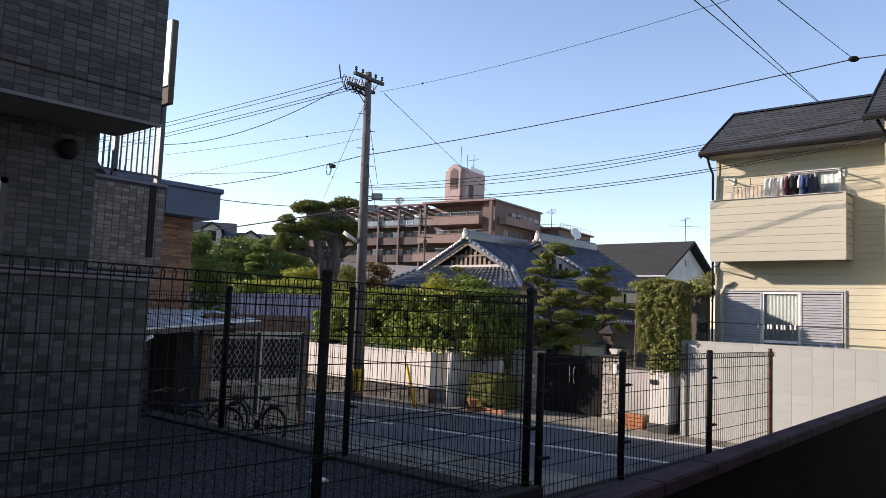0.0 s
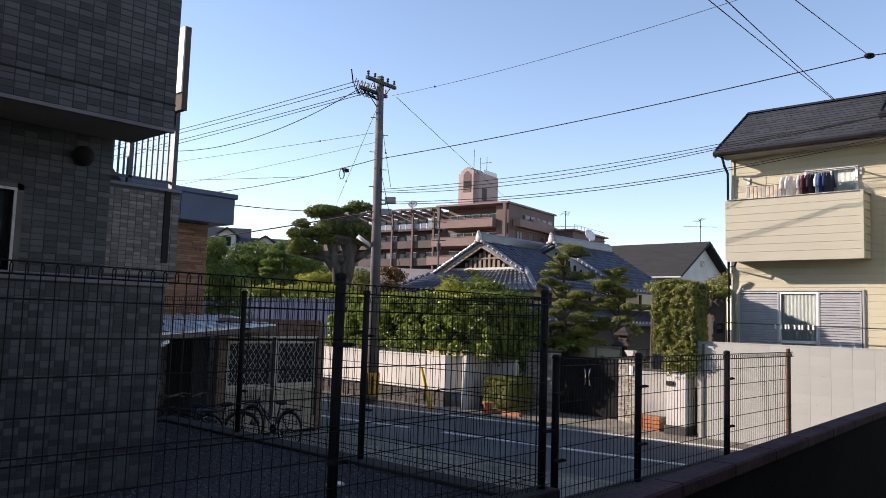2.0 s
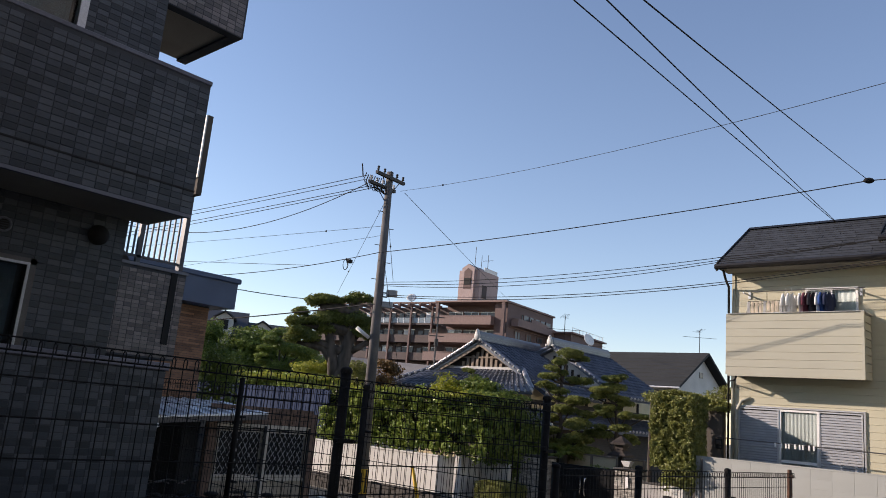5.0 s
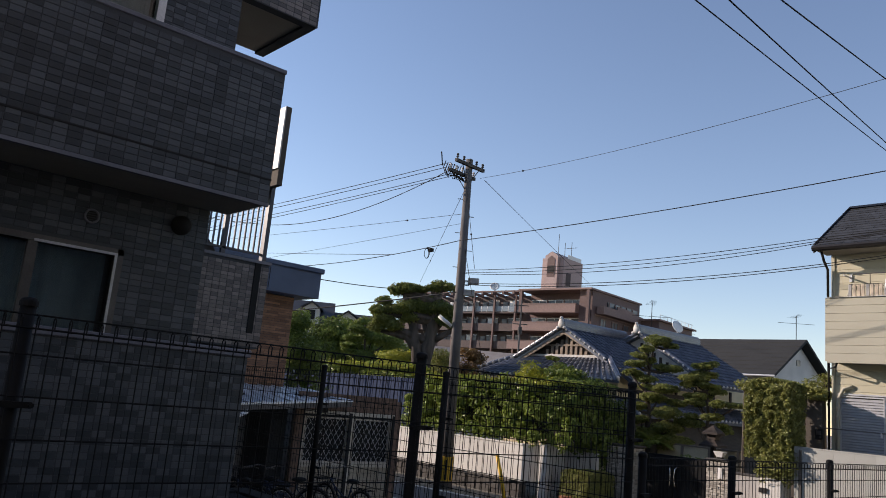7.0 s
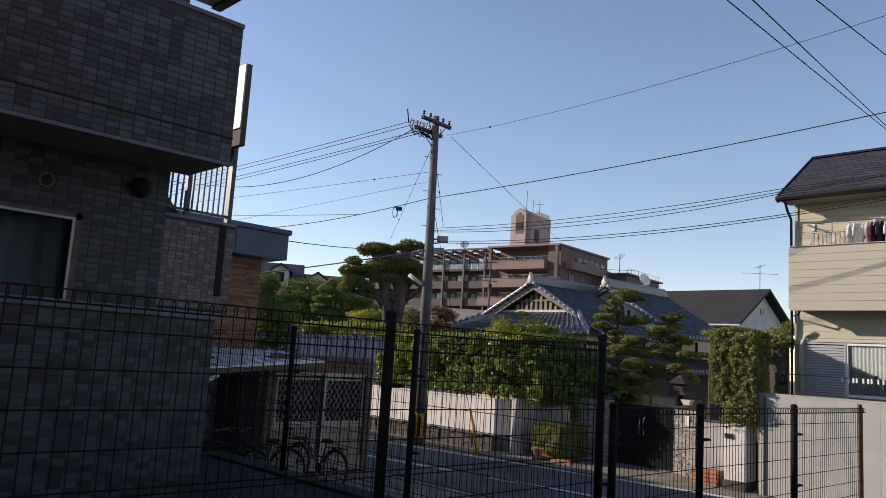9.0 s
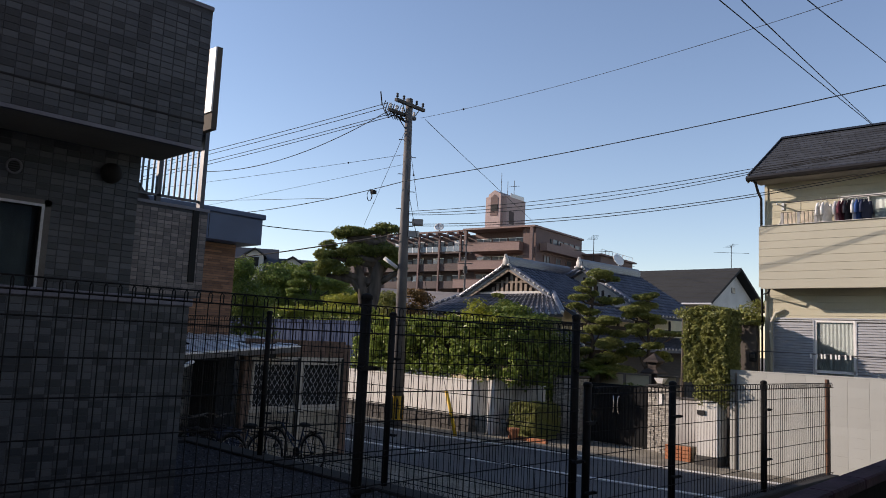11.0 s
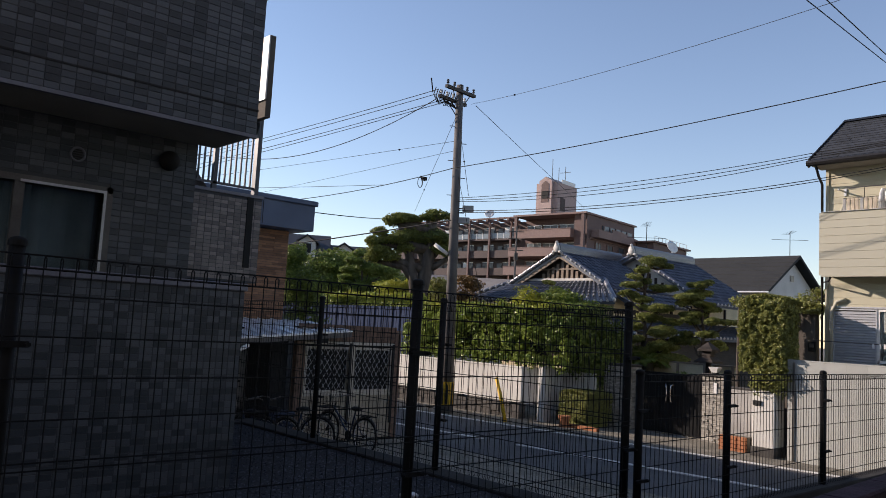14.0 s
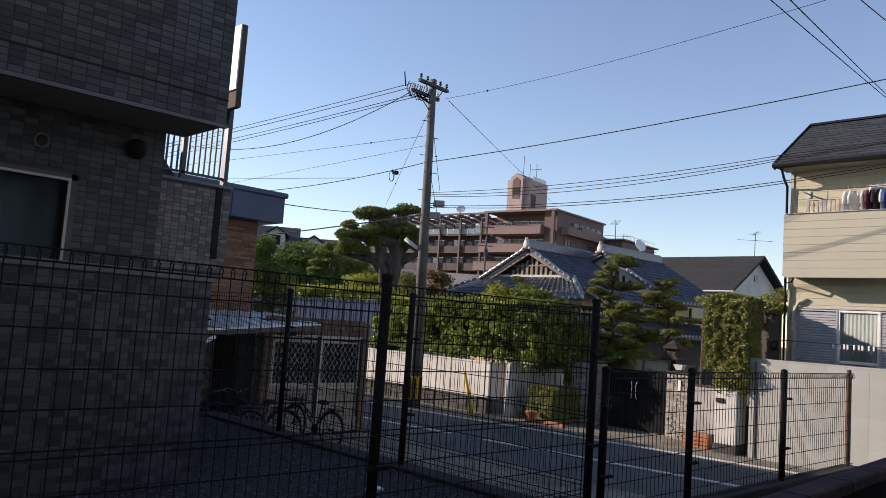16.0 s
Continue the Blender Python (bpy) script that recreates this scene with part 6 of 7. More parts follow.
part("leaves", g, L_IVY, hd)
g = Geo()
for _ in range(7500):
    y = rng.uniform(13.2, 38)
    leaf(g, (rng.uniform(16.4, 17.5), y, (1.9 if y < 20 else 2.16) + abs(rng.gauss(0, 0.06)) + 0.05 * math.sin(y * 3.3)), Vector((rng.gauss(-0.2, 0.4), rng.gauss(0, 0.4), 1)).normalized(), 0.11, rng)
part("young_leaves", g, L_LIME, hd, "pale young leaves along the top")

cl = thing("hedge_column", pose(0, 0, 0), "clipped ivy column hanging over the white post", "hedge")
# again a dark core whose colour paints the shaded gaps
part("core", Geo().box(16.8, 7.6, 0.75, 17.4, 8.3, 2.14, c=0.05), M_WOOD_DARK, cl, "dark core block for shade between leaves")
g = Geo()
leaf_box(g, 16.72, 7.48, 0.64, 17.5, 8.47, 2.24, 9500, 0.075, rng, 0.05, 0.6, 0.25)
for k in range(170):
    s = rng.uniform(0.05, 0.10)
    if k % 3:
        q = (16.72 - rng.uniform(0, 0.06), 7.48 + rng.random() * 0.98, 0.7 + rng.random() * 1.55)
    else:
        q = (16.72 + rng.random() * 0.7, rng.choice((7.5, 8.44)), 0.7 + rng.random() * 1.55)
    clump(g, q, s, s, s * 0.9, 70, 0.07, rng)
for k in range(26):
    clump(g, (16.72 + rng.uniform(-0.05, 0.2), 7.5 + rng.random() * 0.55, 0.68 - rng.random() * 0.36), 0.18, 0.2, 0.22, 150, 0.08, rng)
part("leaves", g, L_OLIVE, cl)
tp = thing("wall_top_hedge", pose(0, 0, 0), "clipped hedge along the top of the side wall", "hedge")
g = Geo()
leaf_box(g, 17.85, 7.2, 2.0, 18.3, 8.7, 2.14, 2200, 0.08, rng, 0.06)
part("leaves", g, L_OLIVE, tp)
bx = thing("box_bush", pose(16.38, 12.15, ROAD), "square clipped boxwood bush beside the gate", "shrub")
part("core", Geo().box(0.12, 0.36, 0.0, 1.14, 1.12, 0.78, c=0.05), L_OLIVE, bx)
g = Geo()
leaf_box(g, 0.06, 0.3, 0.18, 1.2, 1.18, 0.86, 10500, 0.055, rng, 0.04, 0.6, 0.2)
clump(g, (0.6, 0.74, 0.82), 0.6, 0.45, 0.14, 1200, 0.06, rng)
part("leaves", g, L_OLIVE, bx)
pt = thing("flower_pot", pose(16.18, 12.95, ROAD + 0.022), "small terracotta flower pot on the verge", "pot")
part("pot", Geo().tube((0, 0, 0), (0, 0, 0.24), 0.11, 0.15, n=16), M_TERRA, pt)
part("rim", Geo().tube((0, 0, 0.24), (0, 0, 0.29), 0.17, n=16), M_TERRA, pt)
rows_ = thing("brick_border", pose(16.24, 11.95, ROAD + 0.02), "low terracotta brick border below the bush", "border")
for i in range(6):
    part("brick", Geo().box(0, i * 0.205, 0, 0.1, i * 0.205 + 0.2, 0.10, c=0.008), M_TERRA, rows_)

def cycad(base, height, fronds, length, seed):
    """A sago palm: a stout scaly trunk and arching feathered fronds."""
    rng = random.Random(seed)
    t = thing("cycad", pose(*base), "sago palm with a stout trunk and dark feathery fronds", "palm")
    part("trunk", Geo().line([(0, 0, 0), (0.02, 0, height * 0.5), (0, 0, height)], [0.15, 0.13, 0.12], 10), M_BARK, t, "", True)
    for k in range(fronds):
        w = 2 * math.pi * k / fronds + rng.uniform(-0.15, 0.15)
        lift = rng.uniform(0.35, 1.15)
        out = Vector((math.cos(w), math.sin(w), 0))
        side = Vector((-out.y, out.x, 0))
        n = 9
        pts = []
        for i in range(n + 1):
            f = i / n
            pts.append(Vector((0, 0, height)) + out * length * f * math.cos(lift * 0.75) + Vector((0, 0, length * (f * math.sin(lift) - 0.55 * f * f))))
        g = Geo().line(pts, [0.014 * (1 - 0.8 * i / n) for i in range(n + 1)], 5)
        for i in range(1, 28):
            f = i / 28
            p = pts[int(f * n)].lerp(pts[min(n, int(f * n) + 1)], f * n - int(f * n))
            d = (pts[min(n, int(f * n) + 1)] - pts[int(f * n)]).normalized()
            a = 0.20 * length * math.sin(math.pi * (0.12 + 0.85 * f)) + 0.02
            for sg in (-1, 1):
                tip = p + side * sg * a + d * a * 0.5 + Vector((0, 0, 0.25 * a))
                g.add([p - d * 0.012, p + d * 0.012, tip], [(0, 1, 2)])
        part("frond", g, L_GREEN, t)
    return t


cycad((19.0, 12.3, ROAD + 0.4), 1.35, 26, 0.72, 61)

lt = thing("garden_lantern", pose(18.75, 10.35, ROAD + 0.68), "dark timber garden lantern with tiered roof", "lantern")
part("post", Geo().box(-0.05, -0.05, -0.68, 0.05, 0.05, 1.3), M_WOOD_DARK, lt)
for z, r in ((1.25, 0.26), (1.55, 0.21)):
    g = Geo()
    g.add([(-r, -r, z), (r, -r, z), (r, r, z), (-r, r, z), (-r * 0.2, 0, z + 0.2), (r * 0.2, 0, z + 0.2), (-r, -r, z - 0.04), (r, -r, z - 0.04), (r, r, z - 0.04), (-r, r, z - 0.04)], [(0, 1, 5, 4), (1, 2, 5), (2, 3, 4, 5), (3, 0, 4), (0, 6, 7, 1), (1, 7, 8, 2), (2, 8, 9, 3), (3, 9, 6, 0), (9, 8, 7, 6)])
    part("roof_tier", g, M_WOOD_DARK, lt)
part("light_box", Geo().box(-0.12, -0.12, 1.38, 0.12, 0.12, 1.52), M_WOOD_DARK, lt)
ow = thing("garden_screen", pose(19.35, 9.9, ROAD), "low ochre plaster garden wall with wooden cap", "wall")
part("panel", Geo().box(0, 0, 0.0, 0.08, 2.55, 1.80), M_CREAM_WALL, ow)
part("cap", Geo().box(-0.03, 0, 1.80, 0.11, 2.55, 1.84), M_WOOD_GREY, ow)
for k in range(4):
    part("post", Geo().box(-0.03, 0.05 + k * 0.8, 0, 0.0, 0.12 + k * 0.8, 1.80), M_WOOD_GREY, ow)


# ---- traditional house ----
def tiled_slope(parent, e0, e1, r0, r1, name="roof_slope", pitch=0.27):
    """A pantiled slope between an eave line and a ridge line: a slab with rolls running down it and stepped courses."""
    e0, e1, r0, r1 = (Vector(p) for p in (e0, e1, r0, r1))
    nrm = (e1 - e0).cross(r0 - e0).normalized()
    if nrm.z < 0:
        nrm = -nrm
    slab = part(name, Geo().prism([e0, e1, r1, r0], (0, 0, 0), -nrm * 0.12), M_KAWARA, parent)
    g = Geo()
    n = max(2, int((e1 - e0).length / pitch))
    for i in range(n + 1):
        f = i / n
        a, b = e0 + (e1 - e0) * f, r0 + (r1 - r0) * f
        courses = max(1, int((b - a).length / 0.26))
        for c in range(courses):
            p, q = a + (b - a) * (c / courses), a + (b - a) * ((c + 1) / courses)
            g.tube(p + nrm * 0.035, q + nrm * 0.012, 0.062, 0.05, n=6, cap=(c == 0))
    tagged(part("roll_tiles", g, M_KAWARA, slab), "", "", "", "stuff")
    g = Geo()
    for i in range(n + 1):
        p = e0 + (e1 - e0) * (i / n)
        g.ball(p + nrm * 0.02, 0.055, 0.055, 0.055, 8, 6)
    part("eave_tiles", g, M_PLASTER, slab, "pale round eave end tiles")["kind"] = "stuff"
    return slab


def rake_tiles(parent, a, b, w=0.12):
    a, b = Vector(a), Vector(b)
    g = Geo()
    n = int((b - a).length / 0.24)
    for i in range(n):
        p, q = a + (b - a) * (i / n), a + (b - a) * ((i + 0.9) / n)
        g.tube(p, q, w * 0.62, w * 0.5, n=8)
    vt = part("verge_tiles", g, M_KAWARA, parent)
    tagged(vt, "", "", "", "stuff")
    g = Geo()
    for i in range(n + 1):
        p = a + (b - a) * (i / n)
        g.ball(p + Vector((-0.05, 0, -0.02)), w * 0.45, w * 0.42, w * 0.45, 8, 6)
    tagged(part("verge_ends", g, M_PLASTER, vt, "pale round verge end tiles"), "", "", "", "stuff")


th = thing("traditional_house", pose(0, 0, 0), "traditional Japanese house with blue-grey tiled hip-and-gable roofs", "house")
GXX, RY, RZ = 23.5, 19.15, 4.35
tiled_slope(th, (GXX - 0.3, 15.9, 2.45), (27.2, 15.9, 2.45), (GXX - 0.3, RY, RZ), (27.2, RY, RZ))
tiled_slope(th, (27.2, 22.9, 2.45), (GXX - 0.3, 22.9, 2.45), (27.2, RY, RZ), (GXX - 0.3, RY, RZ))
tiled_slope(th, (22.2, 23.0, 2.42), (22.2, 15.8, 2.42), (23.45, 21.6, 3.2), (23.45, 17.1, 3.2))
rake_tiles(th, (GXX - 0.34, RY, RZ + 0.06), (GXX - 0.34, 17.1, 3.22))
rake_tiles(th, (GXX - 0.34, RY, RZ + 0.06), (GXX - 0.34, 21.6, 3.16))
rake_tiles(th, (23.4, 17.1, 3.26), (22.15, 15.75, 2.5), 0.15)
rake_tiles(th, (23.4, 21.6, 3.26), (22.15, 23.05, 2.5), 0.15)
# wall colour is dark to paint the shade between the lattice posts
gb = part("gable_wall", Geo().prism([(GXX, 17.1, 3.12), (GXX, 21.6, 3.12), (GXX, RY, RZ - 0.12)], (0, 0, 0), (0.12, 0, 0)), M_WOOD_DARK, th, "timber gable, dark for the shaded gaps in its lattice")
for k in range(-8, 9):
    y = RY + k * 0.235
    top = RZ - 0.32 - abs(k) * 0.235 * (0.60 if k < 0 else 0.54)
    if top > 3.42:
        part("lattice_post", Geo().box(GXX - 0.06, y - 0.06, 3.32, GXX - 0.01, y + 0.06, top), M_WOOD_GREY, gb)
part("lattice_rail", Geo().box(GXX - 0.09, 17.3, 3.24, GXX - 0.02, 21.3, 3.33), M_PLASTER, gb)
part("lattice_rail", Geo().box(GXX - 0.075, 18.2, 3.66, GXX - 0.02, 20.2, 3.72), M_WOOD_GREY, gb)
for s in (-1, 1):
    part("barge_board", Geo().prism([(GXX - 0.28, RY, RZ - 0.05), (GXX - 0.28, RY + s * 2.2, 3.12), (GXX - 0.28, RY + s * 2.2, 2.98), (GXX - 0.28, RY, RZ - 0.25)], (0, 0, 0), (0.06, 0, 0)), M_WOOD_GREY, gb)


def ridge(parent, x0, x1, y, z):
    rd = part("ridge", Geo().box(x0, y - 0.14, z - 0.02, x1, y + 0.14, z + 0.22).tube((x0, y, z + 0.25), (x1, y, z + 0.25), 0.09, n=10), M_KAWARA, parent, "stacked ridge tiles")
    part("ridge_course", Geo().box(x0 - 0.01, y - 0.17, z + 0.04, x1, y + 0.17, z + 0.07).box(x0 - 0.01, y - 0.165, z + 0.13, x1, y + 0.165, z + 0.155), M_KAWARA, rd)
    part("end_ornament", Geo().ball((x0 - 0.05, y, z + 0.10), 0.08, 0.15, 0.15, 10, 8).prism([(x0 - 0.1, y - 0.13, z + 0.14), (x0 - 0.1, y + 0.13, z + 0.14), (x0 - 0.1, y + 0.05, z + 0.32), (x0 - 0.1, y - 0.05, z + 0.32)], (0, 0, 0), (0.1, 0, 0)).ball((x0 - 0.06, y, z + 0.34), 0.07, 0.06, 0.07, 10, 8).ball((x0 - 0.05, y - 0.16, z - 0.02), 0.05, 0.08, 0.06, 8, 6).ball((x0 - 0.05, y + 0.16, z - 0.02), 0.05, 0.08, 0.06, 8, 6), M_PLASTER, rd, "pale ridge end ornament", True)


ridge(th, GXX - 0.4, 27.2, RY, RZ)
R2Y, R2Z = 18.15, 4.58
tiled_slope(th, (26.7, 14.9, 2.62), (31.2, 14.9, 2.62), (26.7, R2Y, R2Z), (31.2, R2Y, R2Z))
tiled_slope(th, (31.2, 22.2, 2.62), (26.7, 22.2, 2.62), (31.2, R2Y, R2Z), (26.7, R2Y, R2Z))
rake_tiles(th, (26.68, R2Y, R2Z + 0.05), (26.68, 15.4, 2.95))
ridge(th, 26.6, 31.2, R2Y, R2Z)
g2 = part("gable_wall", Geo().prism([(27.0, 15.6, 2.95), (27.0, 21.5, 2.95), (27.0, R2Y, R2Z - 0.15)], (0, 0, 0), (0.1, 0, 0)), M_PLASTER, th)
for k in range(-7, 8):
    y = R2Y + k * 0.3
    top = R2Z - 0.4 - abs(k) * 0.3 * 0.62
    if top > 3.2:
        part("lattice_post", Geo().box(26.94, y - 0.05, 3.1, 26.99, y + 0.05, top), M_WOOD_DARK, g2)
part("wall", Geo().box(23.3, 16.6, ROAD, 33, 22.0, 2.9), M_CREAM_WALL, th, "ochre plaster walls")
for x in (24.2, 25.6, 27.0, 28.4, 29.8, 31.2):
    part("timber_post", Geo().box(x, 16.54, ROAD, x + 0.12, 16.6, 2.6), M_WOOD_DARK, th)
part("timber_beam", Geo().box(23.3, 16.53, 2.05, 33, 16.59, 2.2), M_WOOD_DARK, th)
tiled_slope(th, (22.9, 14.9, 1.35), (33, 14.9, 1.35), (22.9, 16.5, 1.85), (33, 16.5, 1.85))
tiled_slope(th, (22.2, 22.5, 1.35), (22.2, 14.9, 1.35), (23.25, 22.5, 1.85), (23.25, 15.9, 1.85))
part("veranda", Geo().box(23.0, 15.6, ROAD, 33, 16.5, 1.3), M_WOOD_DARK, th, "dark timber veranda front")

# ---- dark-roofed house behind ----
dh = thing("dark_roof_house", pose(0, 0, ROAD), "white-walled house with plain dark brown roof", "house")
part("wall", Geo().prism([(37.2, 17.6, 0), (43.2, 17.6, 0), (43.2, 17.6, 4.98), (40.0, 17.6, 6.85), (37.2, 17.6, 5.2)], (0, 0, 0), (0, 11.0, 0)), M_WHITE_WALL, dh)
M_DARKROOF = mat("dark_brown_roof", (0.024, 0.025, 0.025), (0.017, 0.018, 0.018), 0.85, 0, 0.8, 8, 0.1)
for s in (-1, 1):
    r_ = part("roof_slope", Geo().prism([(40, 17.15, 7.05), (40 + s * 3.5, 17.15, 5.0), (40 + s * 3.5, 17.15, 4.86), (40, 17.15, 6.9)], (0, 0, 0), (0, 12.9, 0)), M_DARKROOF, dh)
    for k in range(8):
        f = 0.1 + k * 0.11
        part("course", Geo().box(40 + s * 3.5 * f - 0.02, 17.15, 7.05 - 2.05 * f - 0.02, 40 + s * 3.5 * f + 0.02, 30, 7.05 - 2.05 * f + 0.012), M_DARKROOF, r_)
part("gutter", Geo().tube((36.4, 17.1, 4.92), (36.4, 30, 4.92), 0.05), M_ALU_LIGHT, dh, "pale gutter")
part("downpipe", Geo().tube((37.1, 17.55, 0), (37.1, 17.55, 4.9), 0.06), M_ALU, dh)
part("window", Geo().box(37.14, 17.9, 3.5, 37.2, 28.4, 4.72), M_GLASS_DARK, dh)
part("vent", Geo().box(39.8, 17.56, 5.7, 40.2, 17.6, 6.0), M_ALU, dh)


def tv_antenna(x, y, z, h, turn, label="thin roof television antenna on a mast"):
    a = thing("tv_antenna", pose(x, y, z, 0, 0, turn), label, "antenna", "roof antennas")
    part("mast", Geo().tube((0, 0, 0), (0, 0, h), 0.017, n=6), M_CABLE, a)
    bm_ = part("boom", Geo().tube((-0.1, -0.7, h), (0.1, 0.7, h), 0.011, n=6), M_CABLE, a)
    for k in range(6):
        y_ = -0.7 + k * 0.28
        part("element", Geo().tube((-0.24 + 0.02 * k, y_, h), (0.24 - 0.02 * k, y_, h), 0.005, n=5), M_CABLE, bm_)
    part("lower_boom", Geo().tube((-0.9, 0, h * 0.72), (0.9, 0.0, h * 0.72), 0.010, n=6), M_CABLE, a)
    return a


tv_antenna(40, 17.7, 5.7, 1.35, 130)
tv_antenna(31.0, 20.4, 4.2, 2.3, 130)
tv_antenna(40.5, 24.6, 5.6, 0.6, 20)
ds = thing("satellite_dish", pose(29.6, 18.2, 4.75), "white satellite dish on the tiled ridge", "satellite dish")
g = Geo()
n = 20
vs = [(0, 0, 0)]
for r_, d_ in ((0.15, 0.015), (0.28, 0.06)):
    vs += [(-d_, r_ * math.cos(2 * math.pi * i / n), r_ * math.sin(2 * math.pi * i / n)) for i in range(n)]
fs = [(0, 1 + i, 1 + (i + 1) % n) for i in range(n)] + [(1 + i, n + 1 + i, n + 1 + (i + 1) % n, 1 + (i + 1) % n) for i in range(n)]
m_d = Matrix.Translation((0, 0, 0.42)) @ pose(0, 0, 0, 0, 25, 75)
g.add([m_d @ Vector(v) for v in vs], fs)
dd = part("reflector", g, M_WHITE_TRIM, ds, "", True)
mod = dd.modifiers.new("thick", "SOLIDIFY")
mod.thickness = 0.02
part("mount", Geo().tube((0.05, 0, 0), (0.05, 0, 0.42), 0.03), M_ALU_LIGHT, ds)

# ---- apartment block on the rise behind ----
BS = 1.4
bk = thing("brown_apartment_block", pose(66.35 * BS, 61.05 * BS, (ROAD - 0.98) * BS + 1.28, 0, 0, 8) @ Matrix.Scale(BS, 4), "pink-brown tiled apartment block with stepped balconies and roof tower", "building")
FL = 2.1
NF = 7
part("corner_body", Geo().box(1.5, -9.2, 0, 11.0, 0, NF * FL + 0.4).box(-0.3, -9.2, 0, 1.5, -7.6, NF * FL + 0.4), M_MANSION, bk)
# left wing: its shade is put into the darker tile colour
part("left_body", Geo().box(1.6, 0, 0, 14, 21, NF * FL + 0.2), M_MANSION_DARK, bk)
part("right_body", Geo().box(9.5, -12.4, 0, 19, -9.2, (NF - 1) * FL + 0.43), M_MANSION, bk)
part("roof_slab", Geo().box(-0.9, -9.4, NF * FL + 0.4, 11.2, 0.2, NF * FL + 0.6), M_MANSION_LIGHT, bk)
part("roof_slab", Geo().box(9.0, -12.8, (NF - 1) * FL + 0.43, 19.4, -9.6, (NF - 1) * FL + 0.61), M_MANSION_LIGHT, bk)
for f in range(NF):
    z = f * FL
    # corner balconies, stepping back with height
    out = 1.5 if f < NF - 1 else 1.1
    y_l = 0.9 if f < NF - 2 else (0.3 if f < NF - 1 else -0.6)
    b_ = part("balcony", Geo().box(-out, -7.6, z - 0.07, 1.5, y_l, z + 0.18).box(-out, -7.6, z + 0.18, -out + 0.15, y_l, z + 0.89).box(-out + 0.15, y_l - 0.15, z + 0.18, 1.5, y_l, z + 0.89).box(-out + 0.15, -7.6, z + 0.18, -0.3, -7.45, z + 0.89), M_MANSION_LIGHT, bk)
    part("coping", Geo().box(-out - 0.05, -7.65, z + 0.89, -out + 0.2, y_l + 0.05, z + 0.95), M_MANSION_LIGHT, b_)
    for y in (-6.6, -4.4, -2.2):
        w_ = part("window", Geo().box(1.44, y, z + 0.25, 1.5, y + 1.9, z + 1.67), M_GLASS_FAR, bk)
        part("frame", Geo().box(1.4, y - 0.06, z + 1.67, 1.5, y + 1.96, z + 1.73).box(1.4, y + 0.92, z + 0.25, 1.44, y + 0.98, z + 1.67).box(1.4, y - 0.06, z + 0.25, 1.44, y, z + 1.67), M_ALU_LIGHT, w_)
        if (f + int(y)) % 3 != 1:
            part("curtain", Geo().box(1.43, y + 0.98, z + 0.28, 1.438, y + 1.85, z + 1.64), M_CURTAIN if (f + int(y)) % 2 else M_CURTAIN_BLUE, w_)
    # left wing galleries
    if f >= 1:
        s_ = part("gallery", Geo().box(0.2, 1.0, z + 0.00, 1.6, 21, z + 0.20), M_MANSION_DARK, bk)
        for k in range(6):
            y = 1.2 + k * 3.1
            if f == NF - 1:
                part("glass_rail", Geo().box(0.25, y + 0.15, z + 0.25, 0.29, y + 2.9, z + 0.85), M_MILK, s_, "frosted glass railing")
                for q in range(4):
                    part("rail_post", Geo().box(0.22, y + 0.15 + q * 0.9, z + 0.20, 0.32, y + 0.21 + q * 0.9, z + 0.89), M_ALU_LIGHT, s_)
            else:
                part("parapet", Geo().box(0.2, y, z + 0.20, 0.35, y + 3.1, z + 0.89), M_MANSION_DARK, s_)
            w_ = part("window", Geo().box(1.54, y + 0.3, z + 0.25, 1.6, y + 1.9, z + 1.67), M_GLASS_FAR, bk)
            part("frame", Geo().box(1.5, y + 1.07, z + 0.25, 1.54, y + 1.13, z + 1.67).box(1.5, y + 0.24, z + 1.67, 1.54, y + 1.96, z + 1.72), M_ALU_LIGHT, w_)
            if (f + k) % 3 == 0:
                part("curtain", Geo().box(1.53, y + 1.15, z + 0.28, 1.537, y + 1.85, z + 1.64), M_CURTAIN, w_)
            w2 = part("window", Geo().box(1.54, y + 2.1, z + 0.64, 1.6, y + 2.8, z + 1.57), M_GLASS_FAR, bk)
            part("sill", Geo().box(1.5, y + 2.05, z + 0.61, 1.6, y + 2.85, z + 0.64), M_ALU_LIGHT, w2)
    # right face
    for k in range(3):
        x = 1.6 + k * 2.7
        if f == NF - 1:
            continue
        w_ = part("window", Geo().box(x, -9.26, z + 0.64, x + 1.2, -9.2, z + 1.64), M_GLASS_FAR, bk)
        part("frame", Geo().box(x - 0.1, -9.32, z + 0.57, x + 1.3, -9.2, z + 0.64).box(x - 0.1, -9.32, z + 1.64, x + 1.3, -9.2, z + 1.71).box(x + 0.57, -9.3, z + 0.64, x + 0.63, -9.26, z + 1.64).box(x - 0.1, -9.32, z + 0.64, x, -9.2, z + 1.64).box(x + 1.2, -9.32, z + 0.64, x + 1.3, -9.2, z + 1.64), M_MANSION_LIGHT, w_)
    if f < NF - 1:
        for k in range(3):
            y = -12.2 + k * 1.0
            w_ = part("window", Geo().box(9.44, y, z + 0.64, 9.5, y + 0.7, z + 1.57), M_GLASS_FAR, bk)
            part("frame", Geo().box(9.4, y - 0.06, z + 0.60, 9.5, y + 0.76, z + 0.64), M_ALU_LIGHT, w_)
        part("belt", Geo().box(0.2, -9.32, z + 1.92, 9.4, -9.2, z + 2.08), M_MANSION_LIGHT, bk)
